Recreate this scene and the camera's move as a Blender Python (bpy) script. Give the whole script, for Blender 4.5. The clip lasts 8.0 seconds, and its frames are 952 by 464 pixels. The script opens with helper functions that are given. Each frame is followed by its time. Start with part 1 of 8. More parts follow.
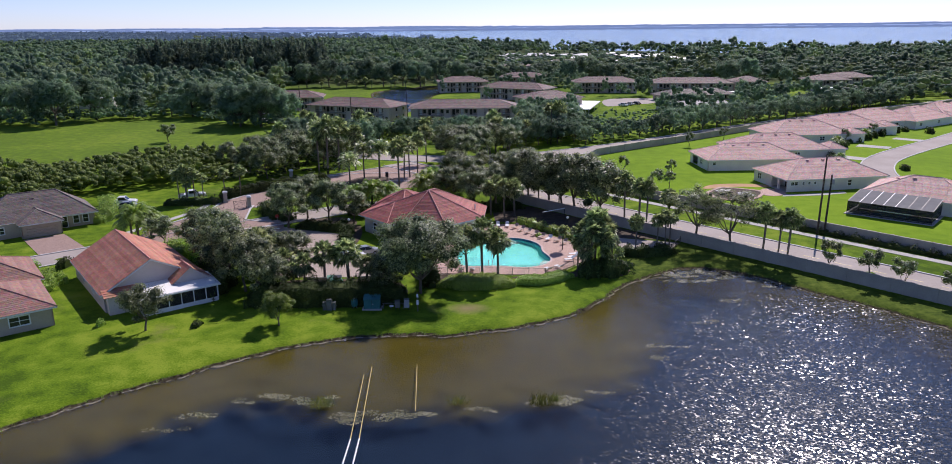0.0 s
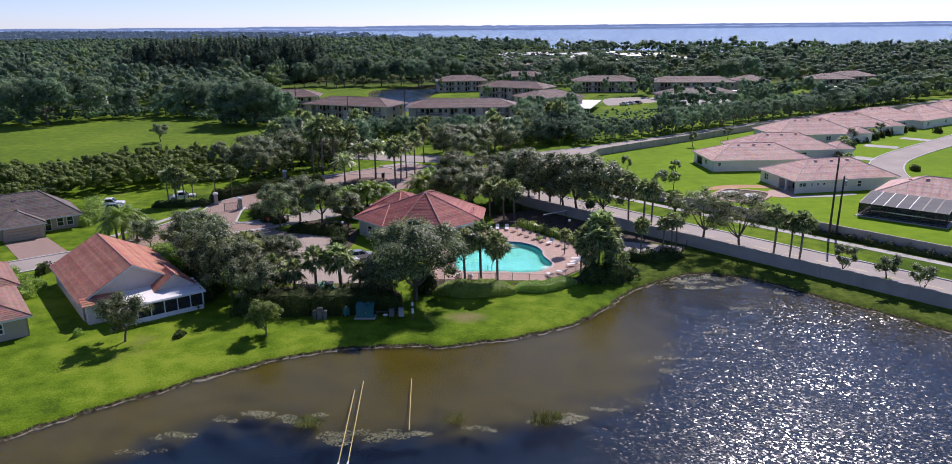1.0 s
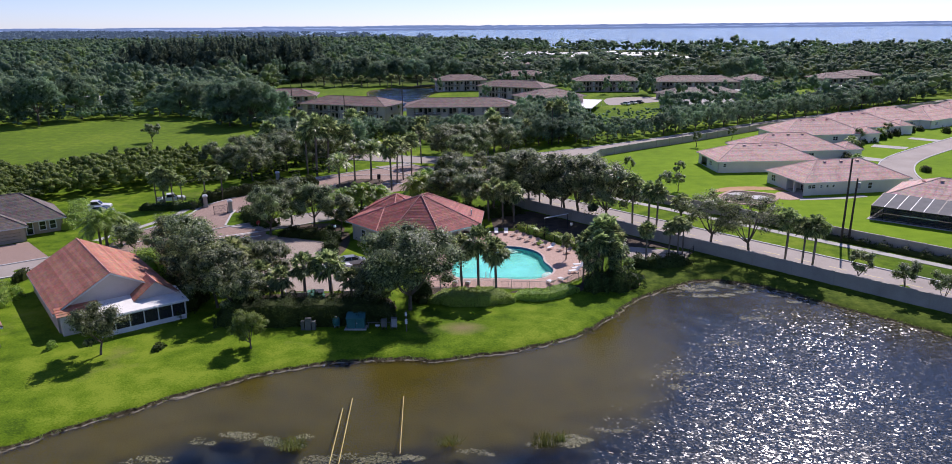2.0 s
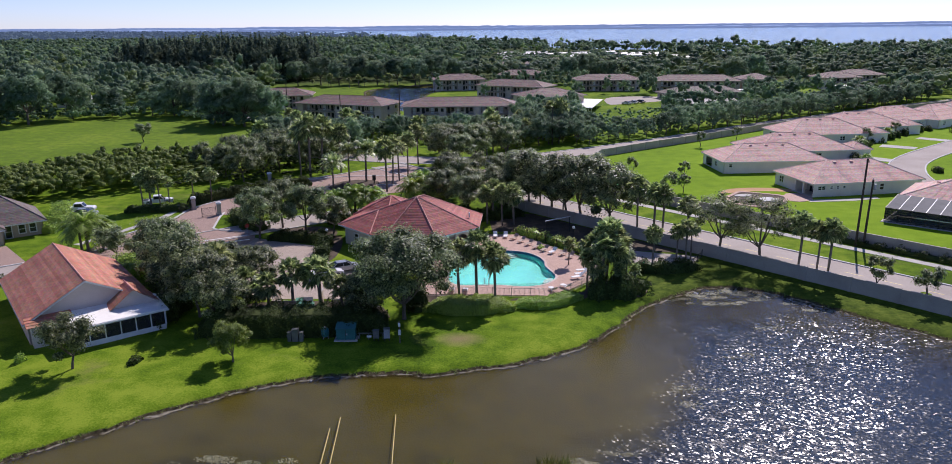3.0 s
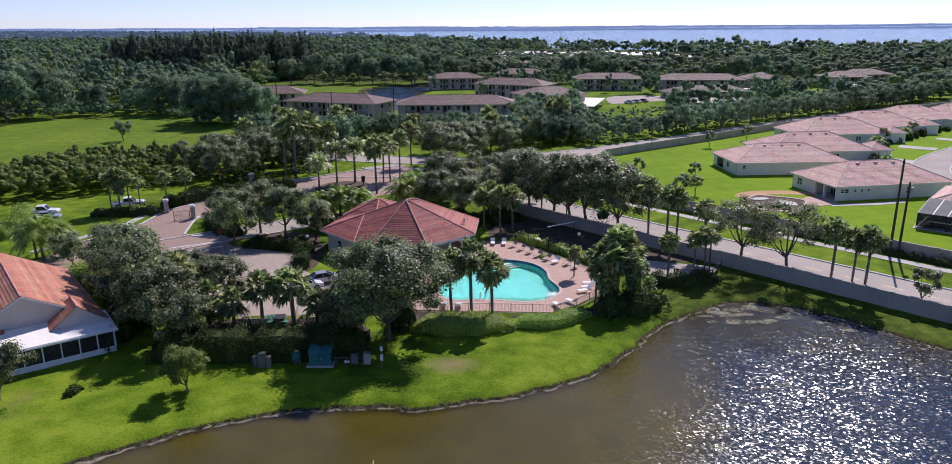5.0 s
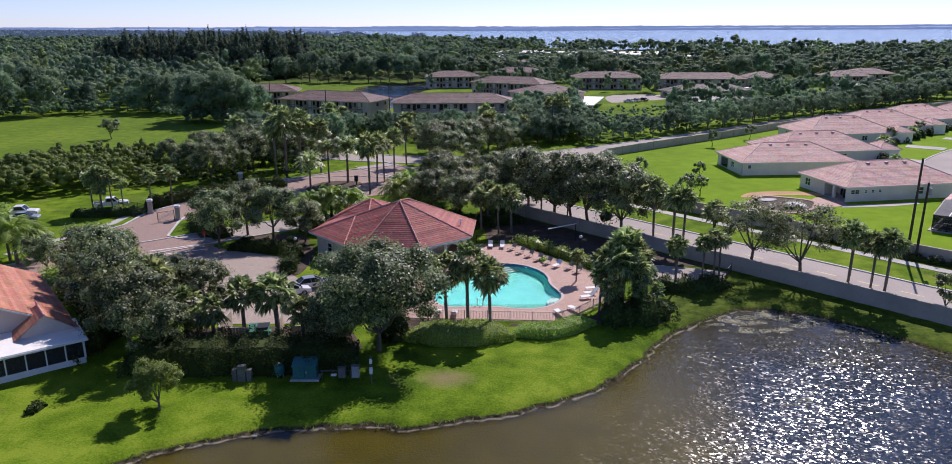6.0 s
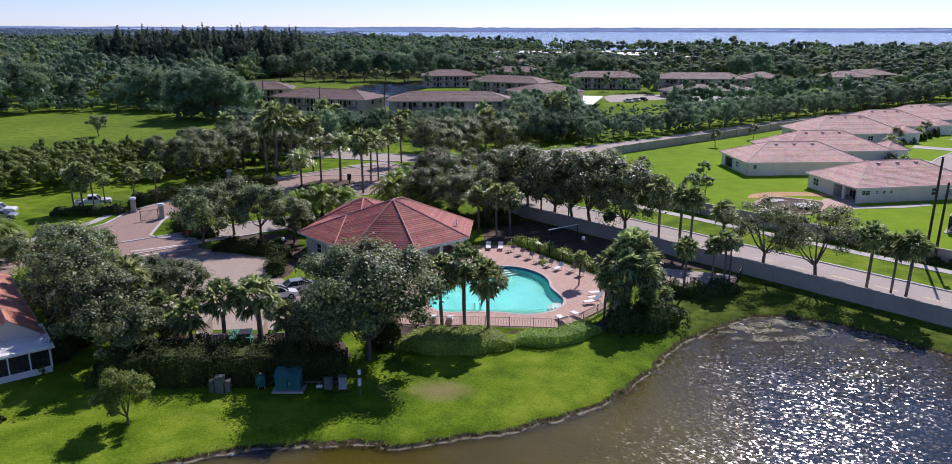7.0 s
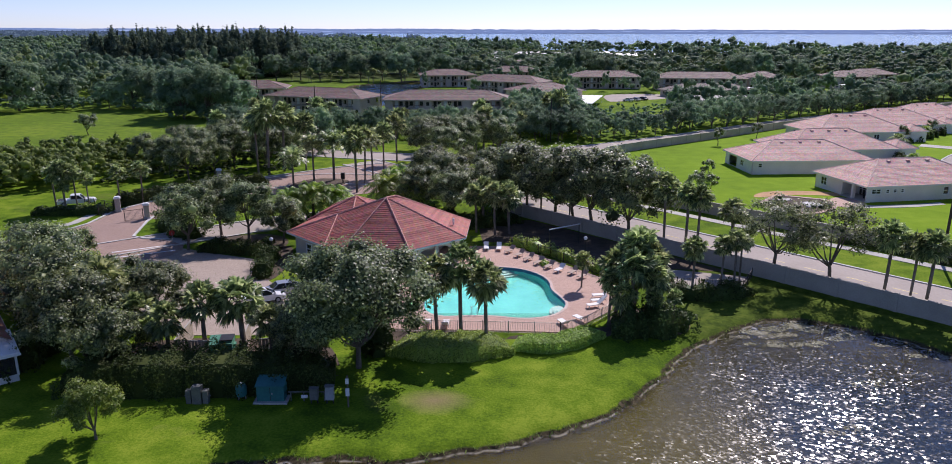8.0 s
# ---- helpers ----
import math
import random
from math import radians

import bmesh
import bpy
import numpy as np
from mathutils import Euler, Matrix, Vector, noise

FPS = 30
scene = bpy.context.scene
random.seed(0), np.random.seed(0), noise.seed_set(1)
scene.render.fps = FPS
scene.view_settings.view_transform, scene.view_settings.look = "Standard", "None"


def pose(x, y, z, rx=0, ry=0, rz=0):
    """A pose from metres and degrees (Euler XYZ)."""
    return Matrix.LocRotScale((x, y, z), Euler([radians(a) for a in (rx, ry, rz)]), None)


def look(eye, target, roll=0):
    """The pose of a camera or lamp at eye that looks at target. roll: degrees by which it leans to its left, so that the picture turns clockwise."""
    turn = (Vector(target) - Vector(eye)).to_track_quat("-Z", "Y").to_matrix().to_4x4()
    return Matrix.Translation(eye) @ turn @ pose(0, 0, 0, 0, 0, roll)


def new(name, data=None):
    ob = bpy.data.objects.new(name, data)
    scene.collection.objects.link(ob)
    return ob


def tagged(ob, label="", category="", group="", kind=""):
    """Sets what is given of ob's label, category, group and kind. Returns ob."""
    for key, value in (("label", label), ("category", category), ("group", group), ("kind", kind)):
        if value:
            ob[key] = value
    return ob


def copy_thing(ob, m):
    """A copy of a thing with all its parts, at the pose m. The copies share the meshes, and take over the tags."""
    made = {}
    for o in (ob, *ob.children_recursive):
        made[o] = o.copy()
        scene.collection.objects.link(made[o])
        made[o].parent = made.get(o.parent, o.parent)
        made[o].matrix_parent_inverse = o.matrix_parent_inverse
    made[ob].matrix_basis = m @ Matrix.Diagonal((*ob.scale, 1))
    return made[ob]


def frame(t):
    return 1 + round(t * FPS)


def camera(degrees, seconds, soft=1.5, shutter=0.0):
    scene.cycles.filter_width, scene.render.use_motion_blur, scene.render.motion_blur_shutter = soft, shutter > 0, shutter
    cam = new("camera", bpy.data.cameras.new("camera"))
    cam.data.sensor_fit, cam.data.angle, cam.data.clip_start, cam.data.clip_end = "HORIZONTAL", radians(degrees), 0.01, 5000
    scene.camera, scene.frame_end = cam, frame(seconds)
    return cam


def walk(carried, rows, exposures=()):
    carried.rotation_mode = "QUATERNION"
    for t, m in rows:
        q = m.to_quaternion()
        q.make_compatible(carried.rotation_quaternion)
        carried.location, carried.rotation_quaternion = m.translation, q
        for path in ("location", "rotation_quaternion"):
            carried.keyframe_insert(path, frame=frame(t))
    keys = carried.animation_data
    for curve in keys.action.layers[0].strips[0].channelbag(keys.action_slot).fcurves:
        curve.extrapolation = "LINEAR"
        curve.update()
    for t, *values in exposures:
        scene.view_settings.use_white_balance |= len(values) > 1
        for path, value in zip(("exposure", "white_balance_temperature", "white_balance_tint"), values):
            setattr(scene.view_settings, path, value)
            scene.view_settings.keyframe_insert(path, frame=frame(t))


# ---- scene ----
cam = camera(65.1, 8.0, soft=0.9)
# seconds, eye, target, roll
PATH = [
    (0, (0.75, -7.544, 36.183), (0.732, -5.618, 35.645), -0.5),
    (0.5, (0.806, -5.18, 35.875), (0.789, -3.254, 35.335), -0.6),
    (1, (0.836, -2.684, 35.493), (0.82, -0.758, 34.954), -0.5),
    (1.5, (1.026, -0.222, 35.207), (1.009, 1.703, 34.668), -0.5),
    (3, (1.219, 7.533, 33.908), (1.206, 9.459, 33.37), -0.5),
    (3.5, (1.355, 10.212, 33.422), (1.342, 12.139, 32.885), -0.5),
    (4, (1.479, 12.891, 32.932), (1.466, 14.817, 32.395), -0.5),
    (4.5, (1.52, 15.567, 32.345), (1.509, 17.494, 31.81), -0.4),
    (6, (1.527, 23.21, 30.724), (1.527, 25.137, 30.189), -0.2),
    (6.5, (1.449, 25.613, 30.098), (1.454, 27.541, 29.565), -0.0),
    (7, (1.404, 27.96, 29.341), (1.414, 29.888, 28.809), 0.1),
    (7.5, (1.448, 30.004, 28.628), (1.46, 31.933, 28.099), 0.1),
    (8, (1.532, 32.022, 27.952), (1.547, 33.951, 27.425), 0.1),
]
walk(cam, [(t, look(e, g, r)) for t, e, g, r in PATH], exposures=[(0, 0.03, 6080, 24)])

# ---- world, sun, exposure ----
SUN_AZ, SUN_EL = 25.5, 43.0        # degrees to the right of +y, above the horizon
world = bpy.data.worlds.new("daylight")
scene.world = world
world.use_nodes = True
wn = world.node_tree.nodes
sky = wn.new("ShaderNodeTexSky")
sky.sky_type, sky.sun_disc = "NISHITA", False
sky.sun_elevation, sky.sun_rotation = radians(SUN_EL), radians(SUN_AZ)
sky.air_density, sky.dust_density, sky.ozone_density = 0.7, 0.1, 4.0
wn["Background"].inputs["Strength"].default_value = 0.106
tint = wn.new("ShaderNodeMix")
tint.data_type, tint.blend_type = "RGBA", "MULTIPLY"
tint.inputs[0].default_value, tint.inputs[7].default_value = 1.0, (0.995, 0.985, 1.11, 1)
world.node_tree.links.new(sky.outputs[0], tint.inputs[6])
world.node_tree.links.new(tint.outputs[2], wn["Background"].inputs[0])
sun = new("sun", bpy.data.lights.new("sun", "SUN"))
sun.data.energy, sun.data.angle, sun.data.color = 4.7, radians(0.55), (1.0, 0.935, 0.835)
sx, sy, sz = (math.sin(radians(SUN_AZ)) * math.cos(radians(SUN_EL)), math.cos(radians(SUN_AZ)) * math.cos(radians(SUN_EL)), math.sin(radians(SUN_EL)))
sun.matrix_world = look((sx * 400, sy * 400, sz * 400), (0, 0, 0))


# ---- materials ----
def nodes_of(name):
    m = bpy.data.materials.new(name)
    m.use_nodes = True
    nt = m.node_tree
    return m, nt, nt.nodes, nt.links, nt.nodes["Principled BSDF"]


def noise_tex(nt, scale, detail=4.0, vec=None, rough=0.55):
    n = nt.nodes.new("ShaderNodeTexNoise")
    n.inputs["Scale"].default_value, n.inputs["Detail"].default_value, n.inputs["Roughness"].default_value = scale, detail, rough
    if vec is not None:
        nt.links.new(vec, n.inputs["Vector"])
    return n.outputs["Fac"]


def ramp(nt, fac, stops):
    r = nt.nodes.new("ShaderNodeValToRGB")
    while len(r.color_ramp.elements) < len(stops):
        r.color_ramp.elements.new(0.5)
    for el, (p, c) in zip(r.color_ramp.elements, stops):
        el.position, el.color = p, (*c, 1)
    nt.links.new(fac, r.inputs[0])
    return r.outputs[0]


def mix(nt, fac, a, b, mode="MIX"):
    n = nt.nodes.new("ShaderNodeMix")
    n.data_type, n.blend_type = "RGBA", mode
    for sock, val in ((n.inputs[0], fac), (n.inputs[6], a), (n.inputs[7], b)):
        if isinstance(val, (int, float)):
            sock.default_value = val
        elif isinstance(val, tuple):
            sock.default_value = (*val, 1)
        else:
            nt.links.new(val, sock)
    return n.outputs[2]


def calc(nt, op, a, b=0.0, clamp=False):
    n = nt.nodes.new("ShaderNodeMath")
    n.operation, n.use_clamp = op, clamp
    for sock, val in ((n.inputs[0], a), (n.inputs[1], b)):
        if isinstance(val, (int, float)):
            sock.default_value = val
        else:
            nt.links.new(val, sock)
    return n.outputs[0]


def place(nt):
    g = nt.nodes.new("ShaderNodeNewGeometry")
    return g.outputs["Position"], g.outputs["Random Per Island"]


def bump(nt, bsdf, height, strength, distance):
    b = nt.nodes.new("ShaderNodeBump")
    b.inputs["Strength"].default_value, b.inputs["Distance"].default_value = strength, distance
    nt.links.new(height, b.inputs["Height"])
    nt.links.new(b.outputs[0], bsdf.inputs["Normal"])


def surface(name, dark, light, rough=0.8, big=0.25, fine=6.0, relief=0.02, metal=0.0, spec=0.4, vary=0.0):
    """A weathered surface: stains at one scale, grain at another, fine relief."""
    m, nt, ns, ln, b = nodes_of(name)
    pos, island = place(nt)
    f1 = noise_tex(nt, big, 4, pos)
    f2 = noise_tex(nt, fine, 5, pos)
    f = calc(nt, "ADD", calc(nt, "MULTIPLY", f1, 0.6), calc(nt, "MULTIPLY", f2, 0.4))
    col = ramp(nt, f, ((0.34, dark), (0.66, light)))
    if vary:
        oi = ns.new("ShaderNodeObjectInfo")
        hv = ns.new("ShaderNodeHueSaturation")
        ln.new(col, hv.inputs["Color"])
        ln.new(calc(nt, "ADD", calc(nt, "MULTIPLY", oi.outputs["Random"], vary), 1 - vary / 2), hv.inputs["Value"])
        col = hv.outputs[0]
    ln.new(col, b.inputs["Base Color"])
    b.inputs["Roughness"].default_value, b.inputs["Metallic"].default_value = rough, metal
    b.inputs["Specular IOR Level"].default_value = spec
    if relief:
        bump(nt, b, f2, 0.6, relief)
    return m


def leafage(name, colours, rough=0.5, glow=0.38, spread=0.35, patch_scale=0.25, gloss=0.18, each=0.45):
    """Leaves: a colour of its own for each leaf cluster, light passing through."""
    m, nt, ns, ln, b = nodes_of(name)
    pos, island = place(nt)
    oi = ns.new("ShaderNodeObjectInfo")
    patch = noise_tex(nt, patch_scale, 3, pos)
    f = calc(nt, "ADD", calc(nt, "MULTIPLY", island, each), calc(nt, "MULTIPLY", calc(nt, "ADD", calc(nt, "MULTIPLY", calc(nt, "SUBTRACT", patch, 0.5), 1.5), 0.5), 1.0 - each))
    col = ramp(nt, f, tuple(zip((0.32, 0.5, 0.70), [tuple(v * 0.68 for v in c) for c in colours])))
    hv = ns.new("ShaderNodeHueSaturation")
    ln.new(col, hv.inputs["Color"])
    ln.new(calc(nt, "ADD", calc(nt, "MULTIPLY", oi.outputs["Random"], spread), 1 - spread / 2), hv.inputs["Value"])
    ln.new(calc(nt, "ADD", calc(nt, "MULTIPLY", oi.outputs["Random"], 0.03), 0.485), hv.inputs["Hue"])
    ln.new(hv.outputs[0], b.inputs["Base Color"])
    b.inputs["Roughness"].default_value, b.inputs["Specular IOR Level"].default_value = rough, gloss
    tr = ns.new("ShaderNodeBsdfTranslucent")
    ln.new(mix(nt, 1.0, hv.outputs[0], (glow * 2, glow * 2, glow * 2), "MULTIPLY"), tr.inputs["Color"])
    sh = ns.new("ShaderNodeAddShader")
    ln.new(b.outputs[0], sh.inputs[0])
    ln.new(tr.outputs[0], sh.inputs[1])
    ln.new(sh.outputs[0], ns["Material Output"].inputs["Surface"])
    return m


SOD = (0.766, 0.643)      # across the boulevard, towards the newly turfed lots


def ground_material():
    """Mown grass with dry and lush patches, a muddy bank, a sandy shelf and a dark lake bed by depth."""
    m, nt, ns, ln, b = nodes_of("grass_and_bank")
    pos, island = place(nt)
    sep = ns.new("ShaderNodeSeparateXYZ")
    ln.new(pos, sep.inputs[0])
    big, mid, fine = noise_tex(nt, 0.035, 4, pos), noise_tex(nt, 0.35, 5, pos), noise_tex(nt, 5.0, 5, pos)
    f = calc(nt, "ADD", calc(nt, "ADD", calc(nt, "MULTIPLY", big, 0.40), calc(nt, "MULTIPLY", mid, 0.36)), calc(nt, "MULTIPLY", fine, 0.24))
    lawn = ramp(nt, f, ((0.42, (0.056, 0.108, 0.007)), (0.5, (0.116, 0.198, 0.009)), (0.585, (0.204, 0.280, 0.022))))
    dry = ramp(nt, noise_tex(nt, 0.11, 5, pos, 0.65), ((0.60, (0, 0, 0)), (0.72, (1, 1, 1))))
    lawn = mix(nt, calc(nt, "MULTIPLY", dry, 0.55), lawn, (0.19, 0.19, 0.055))
    sod = ramp(nt, f, ((0.36, (0.120, 0.215, 0.009)), (0.5, (0.172, 0.290, 0.011)), (0.64, (0.228, 0.345, 0.018))))
    side = calc(nt, "ADD", calc(nt, "MULTIPLY", calc(nt, "SUBTRACT", sep.outputs[0], 44.0), SOD[0]), calc(nt, "MULTIPLY", calc(nt, "SUBTRACT", sep.outputs[1], 106.0), SOD[1]))
    edge = calc(nt, "SUBTRACT", calc(nt, "MULTIPLY", calc(nt, "SUBTRACT", sep.outputs[0], 47.0), 0.622), calc(nt, "MULTIPLY", calc(nt, "SUBTRACT", sep.outputs[1], 212.9), 0.783))
    lots = calc(nt, "MULTIPLY", calc(nt, "MULTIPLY", calc(nt, "SUBTRACT", side, 24.0), 0.6, True), calc(nt, "MULTIPLY", calc(nt, "ADD", edge, 1.0), 0.5, True))
    lawn = mix(nt, lots, lawn, sod)
    # worn sandy patch on the lawn below the oak
    dx, dy = calc(nt, "SUBTRACT", sep.outputs[0], -1.2), calc(nt, "SUBTRACT", sep.outputs[1], 84.6)
    reach = calc(nt, "SQRT", calc(nt, "ADD", calc(nt, "MULTIPLY", dx, dx), calc(nt, "MULTIPLY", calc(nt, "MULTIPLY", dy, dy), 2.2)), 0.0)
    worn = calc(nt, "SUBTRACT", calc(nt, "ADD", 0.55, calc(nt, "MULTIPLY", mid, 0.9)), calc(nt, "MULTIPLY", reach, 0.30), True)
    lawn = mix(nt, calc(nt, "MULTIPLY", worn, 0.85), lawn, (0.255, 0.195, 0.105))
    # rough weeds below the wall, colour darkened for shade of wall and oaks
    weedy_shade = calc(nt, "MULTIPLY", calc(nt, "MULTIPLY", calc(nt, "SUBTRACT", sep.outputs[0], 20.0), 0.25, True), calc(nt, "MULTIPLY", calc(nt, "SUBTRACT", 0.5, side), 0.5, True))
    shaded_weeds = ramp(nt, noise_tex(nt, 0.8, 5, pos, 0.7), ((0.36, (0.026, 0.044, 0.008)), (0.52, (0.070, 0.104, 0.014)), (0.68, (0.135, 0.165, 0.028))))
    lawn = mix(nt, calc(nt, "MULTIPLY", weedy_shade, 0.8), lawn, shaded_weeds)
    wild = ramp(nt, f, ((0.35, (0.030, 0.050, 0.014)), (0.65, (0.075, 0.100, 0.028))))
    tuft = ramp(nt, noise_tex(nt, 0.45, 5, pos, 0.7), ((0.44, (0, 0, 0)), (0.62, (1, 1, 1))))
    field = calc(nt, "MULTIPLY", calc(nt, "MULTIPLY", calc(nt, "SUBTRACT", sep.outputs[1], 192.0), 0.1, True), calc(nt, "MULTIPLY", calc(nt, "SUBTRACT", -58.0, sep.outputs[0]), 0.1, True))
    lawn = mix(nt, calc(nt, "MULTIPLY", calc(nt, "MULTIPLY", field, tuft), 0.5), mix(nt, calc(nt, "MULTIPLY", field, 0.5), lawn, (0.150, 0.235, 0.024)), (0.075, 0.120, 0.024))
    far = calc(nt, "MULTIPLY", calc(nt, "SUBTRACT", sep.outputs[1], 430.0), 0.02, True)
    grass = mix(nt, far, lawn, wild)
    zz = calc(nt, "ADD", sep.outputs[2], calc(nt, "MULTIPLY", calc(nt, "SUBTRACT", mid, 0.5), 0.14))
    soil = ramp(nt, noise_tex(nt, 2.6, 5, pos), ((0.36, (0.026, 0.022, 0.011)), (0.58, (0.075, 0.062, 0.034)), (0.80, (0.20, 0.165, 0.10))))
    sand = ramp(nt, f, ((0.35, (0.070, 0.062, 0.009)), (0.65, (0.130, 0.112, 0.022))))
    sand = mix(nt, calc(nt, "MULTIPLY", calc(nt, "SUBTRACT", sep.outputs[0], 17.0), 0.11, True), sand, (0.026, 0.025, 0.014))
    scum = ramp(nt, noise_tex(nt, 0.9, 4, pos, 0.6), ((0.42, (0, 0, 0)), (0.56, (1, 1, 1))))
    deep = ramp(nt, f, ((0.35, (0.006, 0.018, 0.046)), (0.65, (0.014, 0.030, 0.066))))
    col = mix(nt, calc(nt, "MULTIPLY", calc(nt, "SUBTRACT", -0.36, zz), 12.0, True), grass, soil)
    line = calc(nt, "SUBTRACT", 1.0, calc(nt, "MULTIPLY", calc(nt, "ABSOLUTE", calc(nt, "ADD", sep.outputs[2], 0.60)), 16.0), True)
    col = mix(nt, calc(nt, "MULTIPLY", calc(nt, "MULTIPLY", line, scum), 0.8), col, (0.50, 0.46, 0.36))
    col = mix(nt, calc(nt, "MULTIPLY", calc(nt, "SUBTRACT", -0.66, zz), 7.0, True), col, sand)
    col = mix(nt, calc(nt, "MULTIPLY", calc(nt, "SUBTRACT", -1.25, zz), 1.0, True), col, deep)
    ln.new(col, b.inputs["Base Color"])
    b.inputs["Roughness"].default_value, b.inputs["Specular IOR Level"].default_value = 0.95, 0.06
    bump(nt, b, fine, 0.8, 0.06)
    return m


def water_material(name, tint, wave, relief, rough, wind=False):
    """Clear rippled water; with wind, broken into small tilted facets, ruffled in gusts with calm lanes between."""
    m, nt, ns, ln, b = nodes_of(name)
    pos, island = place(nt)
    mp = ns.new("ShaderNodeMapping")
    mp.vector_type = "TEXTURE"
    mp.inputs["Rotation"].default_value = (0, 0, radians(-24))
    mp.inputs["Scale"].default_value = (1.35, 0.9, 1.0)
    ln.new(pos, mp.inputs[0])
    b.inputs["Base Color"].default_value = (*tint, 1)
    b.inputs["Transmission Weight"].default_value = 1.0
    b.inputs["IOR"].default_value, b.inputs["Roughness"].default_value = 1.33, rough
    h = calc(nt, "ADD", noise_tex(nt, wave, 0.0, mp.outputs[0], 0.4), calc(nt, "MULTIPLY", noise_tex(nt, wave * 0.3, 1, mp.outputs[0]), 2.0))
    if not wind:
        bump(nt, b, h, 1.0, relief)
        return m
    gust = calc(nt, "ADD", calc(nt, "MULTIPLY", calc(nt, "MULTIPLY", calc(nt, "SUBTRACT", noise_tex(nt, 0.09, 4, pos), 0.36), 5.0, True), 0.45), 0.6)
    # sheltered over the shelf, open to the wind beyond it
    sep = ns.new("ShaderNodeSeparateXYZ")
    ln.new(pos, sep.inputs[0])
    out = calc(nt, "SUBTRACT", calc(nt, "MULTIPLY", calc(nt, "SUBTRACT", sep.outputs[0], 14.0), 0.936), calc(nt, "MULTIPLY", calc(nt, "SUBTRACT", sep.outputs[1], 60.0), 0.351))
    lee = calc(nt, "MULTIPLY", calc(nt, "ADD", calc(nt, "MULTIPLY", out, 0.07), 0.5), 1.0, True)
    gust = calc(nt, "MULTIPLY", gust, calc(nt, "ADD", calc(nt, "MULTIPLY", lee, 0.36), 0.64))
    # calmer below the northern bank
    calm = calc(nt, "MULTIPLY", calc(nt, "SUBTRACT", calc(nt, "ADD", calc(nt, "MULTIPLY", noise_tex(nt, 0.12, 3, pos), 8.0), 96.0), sep.outputs[1]), 0.09, True)
    gust = calc(nt, "MULTIPLY", gust, calc(nt, "ADD", calc(nt, "MULTIPLY", calm, 0.35), 0.65))
    # the breeze freshens towards the north end
    fresh = calc(nt, "MULTIPLY", calc(nt, "SUBTRACT", sep.outputs[1], 42.0), 0.03, True)
    gust = calc(nt, "MULTIPLY", gust, calc(nt, "ADD", calc(nt, "MULTIPLY", fresh, 0.28), 0.74))
    tilt = []
    for scale, share in ((wave, 1.0), (wave * 0.4, 0.3)):
        vo = ns.new("ShaderNodeTexVoronoi")
        vo.inputs["Scale"].default_value = scale
        ln.new(mp.outputs[0], vo.inputs["Vector"])
        cs = ns.new("ShaderNodeSeparateColor")
        ln.new(vo.outputs["Color"], cs.inputs[0])
        tilt.append([calc(nt, "MULTIPLY", calc(nt, "SUBTRACT", cs.outputs[k], 0.5), share * relief) for k in (0, 1)])
    cx = ns.new("ShaderNodeCombineXYZ")
    for k in (0, 1):
        ln.new(calc(nt, "MULTIPLY", calc(nt, "ADD", tilt[0][k], tilt[1][k]), gust), cx.inputs[k])
    cx.inputs[2].default_value = 1.0
    nv = ns.new("ShaderNodeVectorMath")
    nv.operation = "NORMALIZE"
    ln.new(cx.outputs[0], nv.inputs[0])
    ln.new(nv.outputs[0], b.inputs["Normal"])
    return m


def tile_material(name, dark, light, ribs=0.3):
    """Clay tiles: each tile's own tone, darker laps, sooty stains."""
    m, nt, ns, ln, b = nodes_of(name)
    pos, island = place(nt)
    vo = ns.new("ShaderNodeTexVoronoi")
    vo.inputs["Scale"].default_value = 1.0 / ribs
    ln.new(pos, vo.inputs["Vector"])
    stain = noise_tex(nt, 0.35, 5, pos, 0.65)
    f = calc(nt, "ADD", calc(nt, "MULTIPLY", stain, 0.55), calc(nt, "MULTIPLY", calc(nt, "ADD", island, noise_tex(nt, 5, 3, pos)), 0.22))
    col = ramp(nt, f, ((0.3, dark), (0.68, light)))
    col = mix(nt, 0.35, col, mix(nt, 1.0, col, vo.outputs["Color"], "MULTIPLY"))
    ln.new(col, b.inputs["Base Color"])
    b.inputs["Roughness"].default_value, b.inputs["Specular IOR Level"].default_value = 0.75, 0.3
    bump(nt, b, vo.outputs["Distance"], 0.5, 0.03)
    return m


def paver_material(name, dark, light, size):
    m, nt, ns, ln, b = nodes_of(name)
    pos, island = place(nt)
    br = ns.new("ShaderNodeTexBrick")
    br.inputs["Scale"].default_value = size
    br.inputs["Color1"].default_value, br.inputs["Color2"].default_value = (*dark, 1), (*light, 1)
    br.inputs["Mortar"].default_value = tuple(c * 0.55 for c in dark) + (1,)
    br.inputs["Mortar Size"].default_value = 0.012
    ln.new(pos, br.inputs["Vector"])
    col = mix(nt, calc(nt, "MULTIPLY", noise_tex(nt, 0.3, 5, pos, 0.65), 0.55), br.outputs["Color"], tuple((a + c) * 0.36 for a, c in zip(dark, light)))
    ln.new(col, b.inputs["Base Color"])
    b.inputs["Roughness"].default_value = 0.85
    bump(nt, b, br.outputs["Fac"], 0.3, -0.01)
    return m


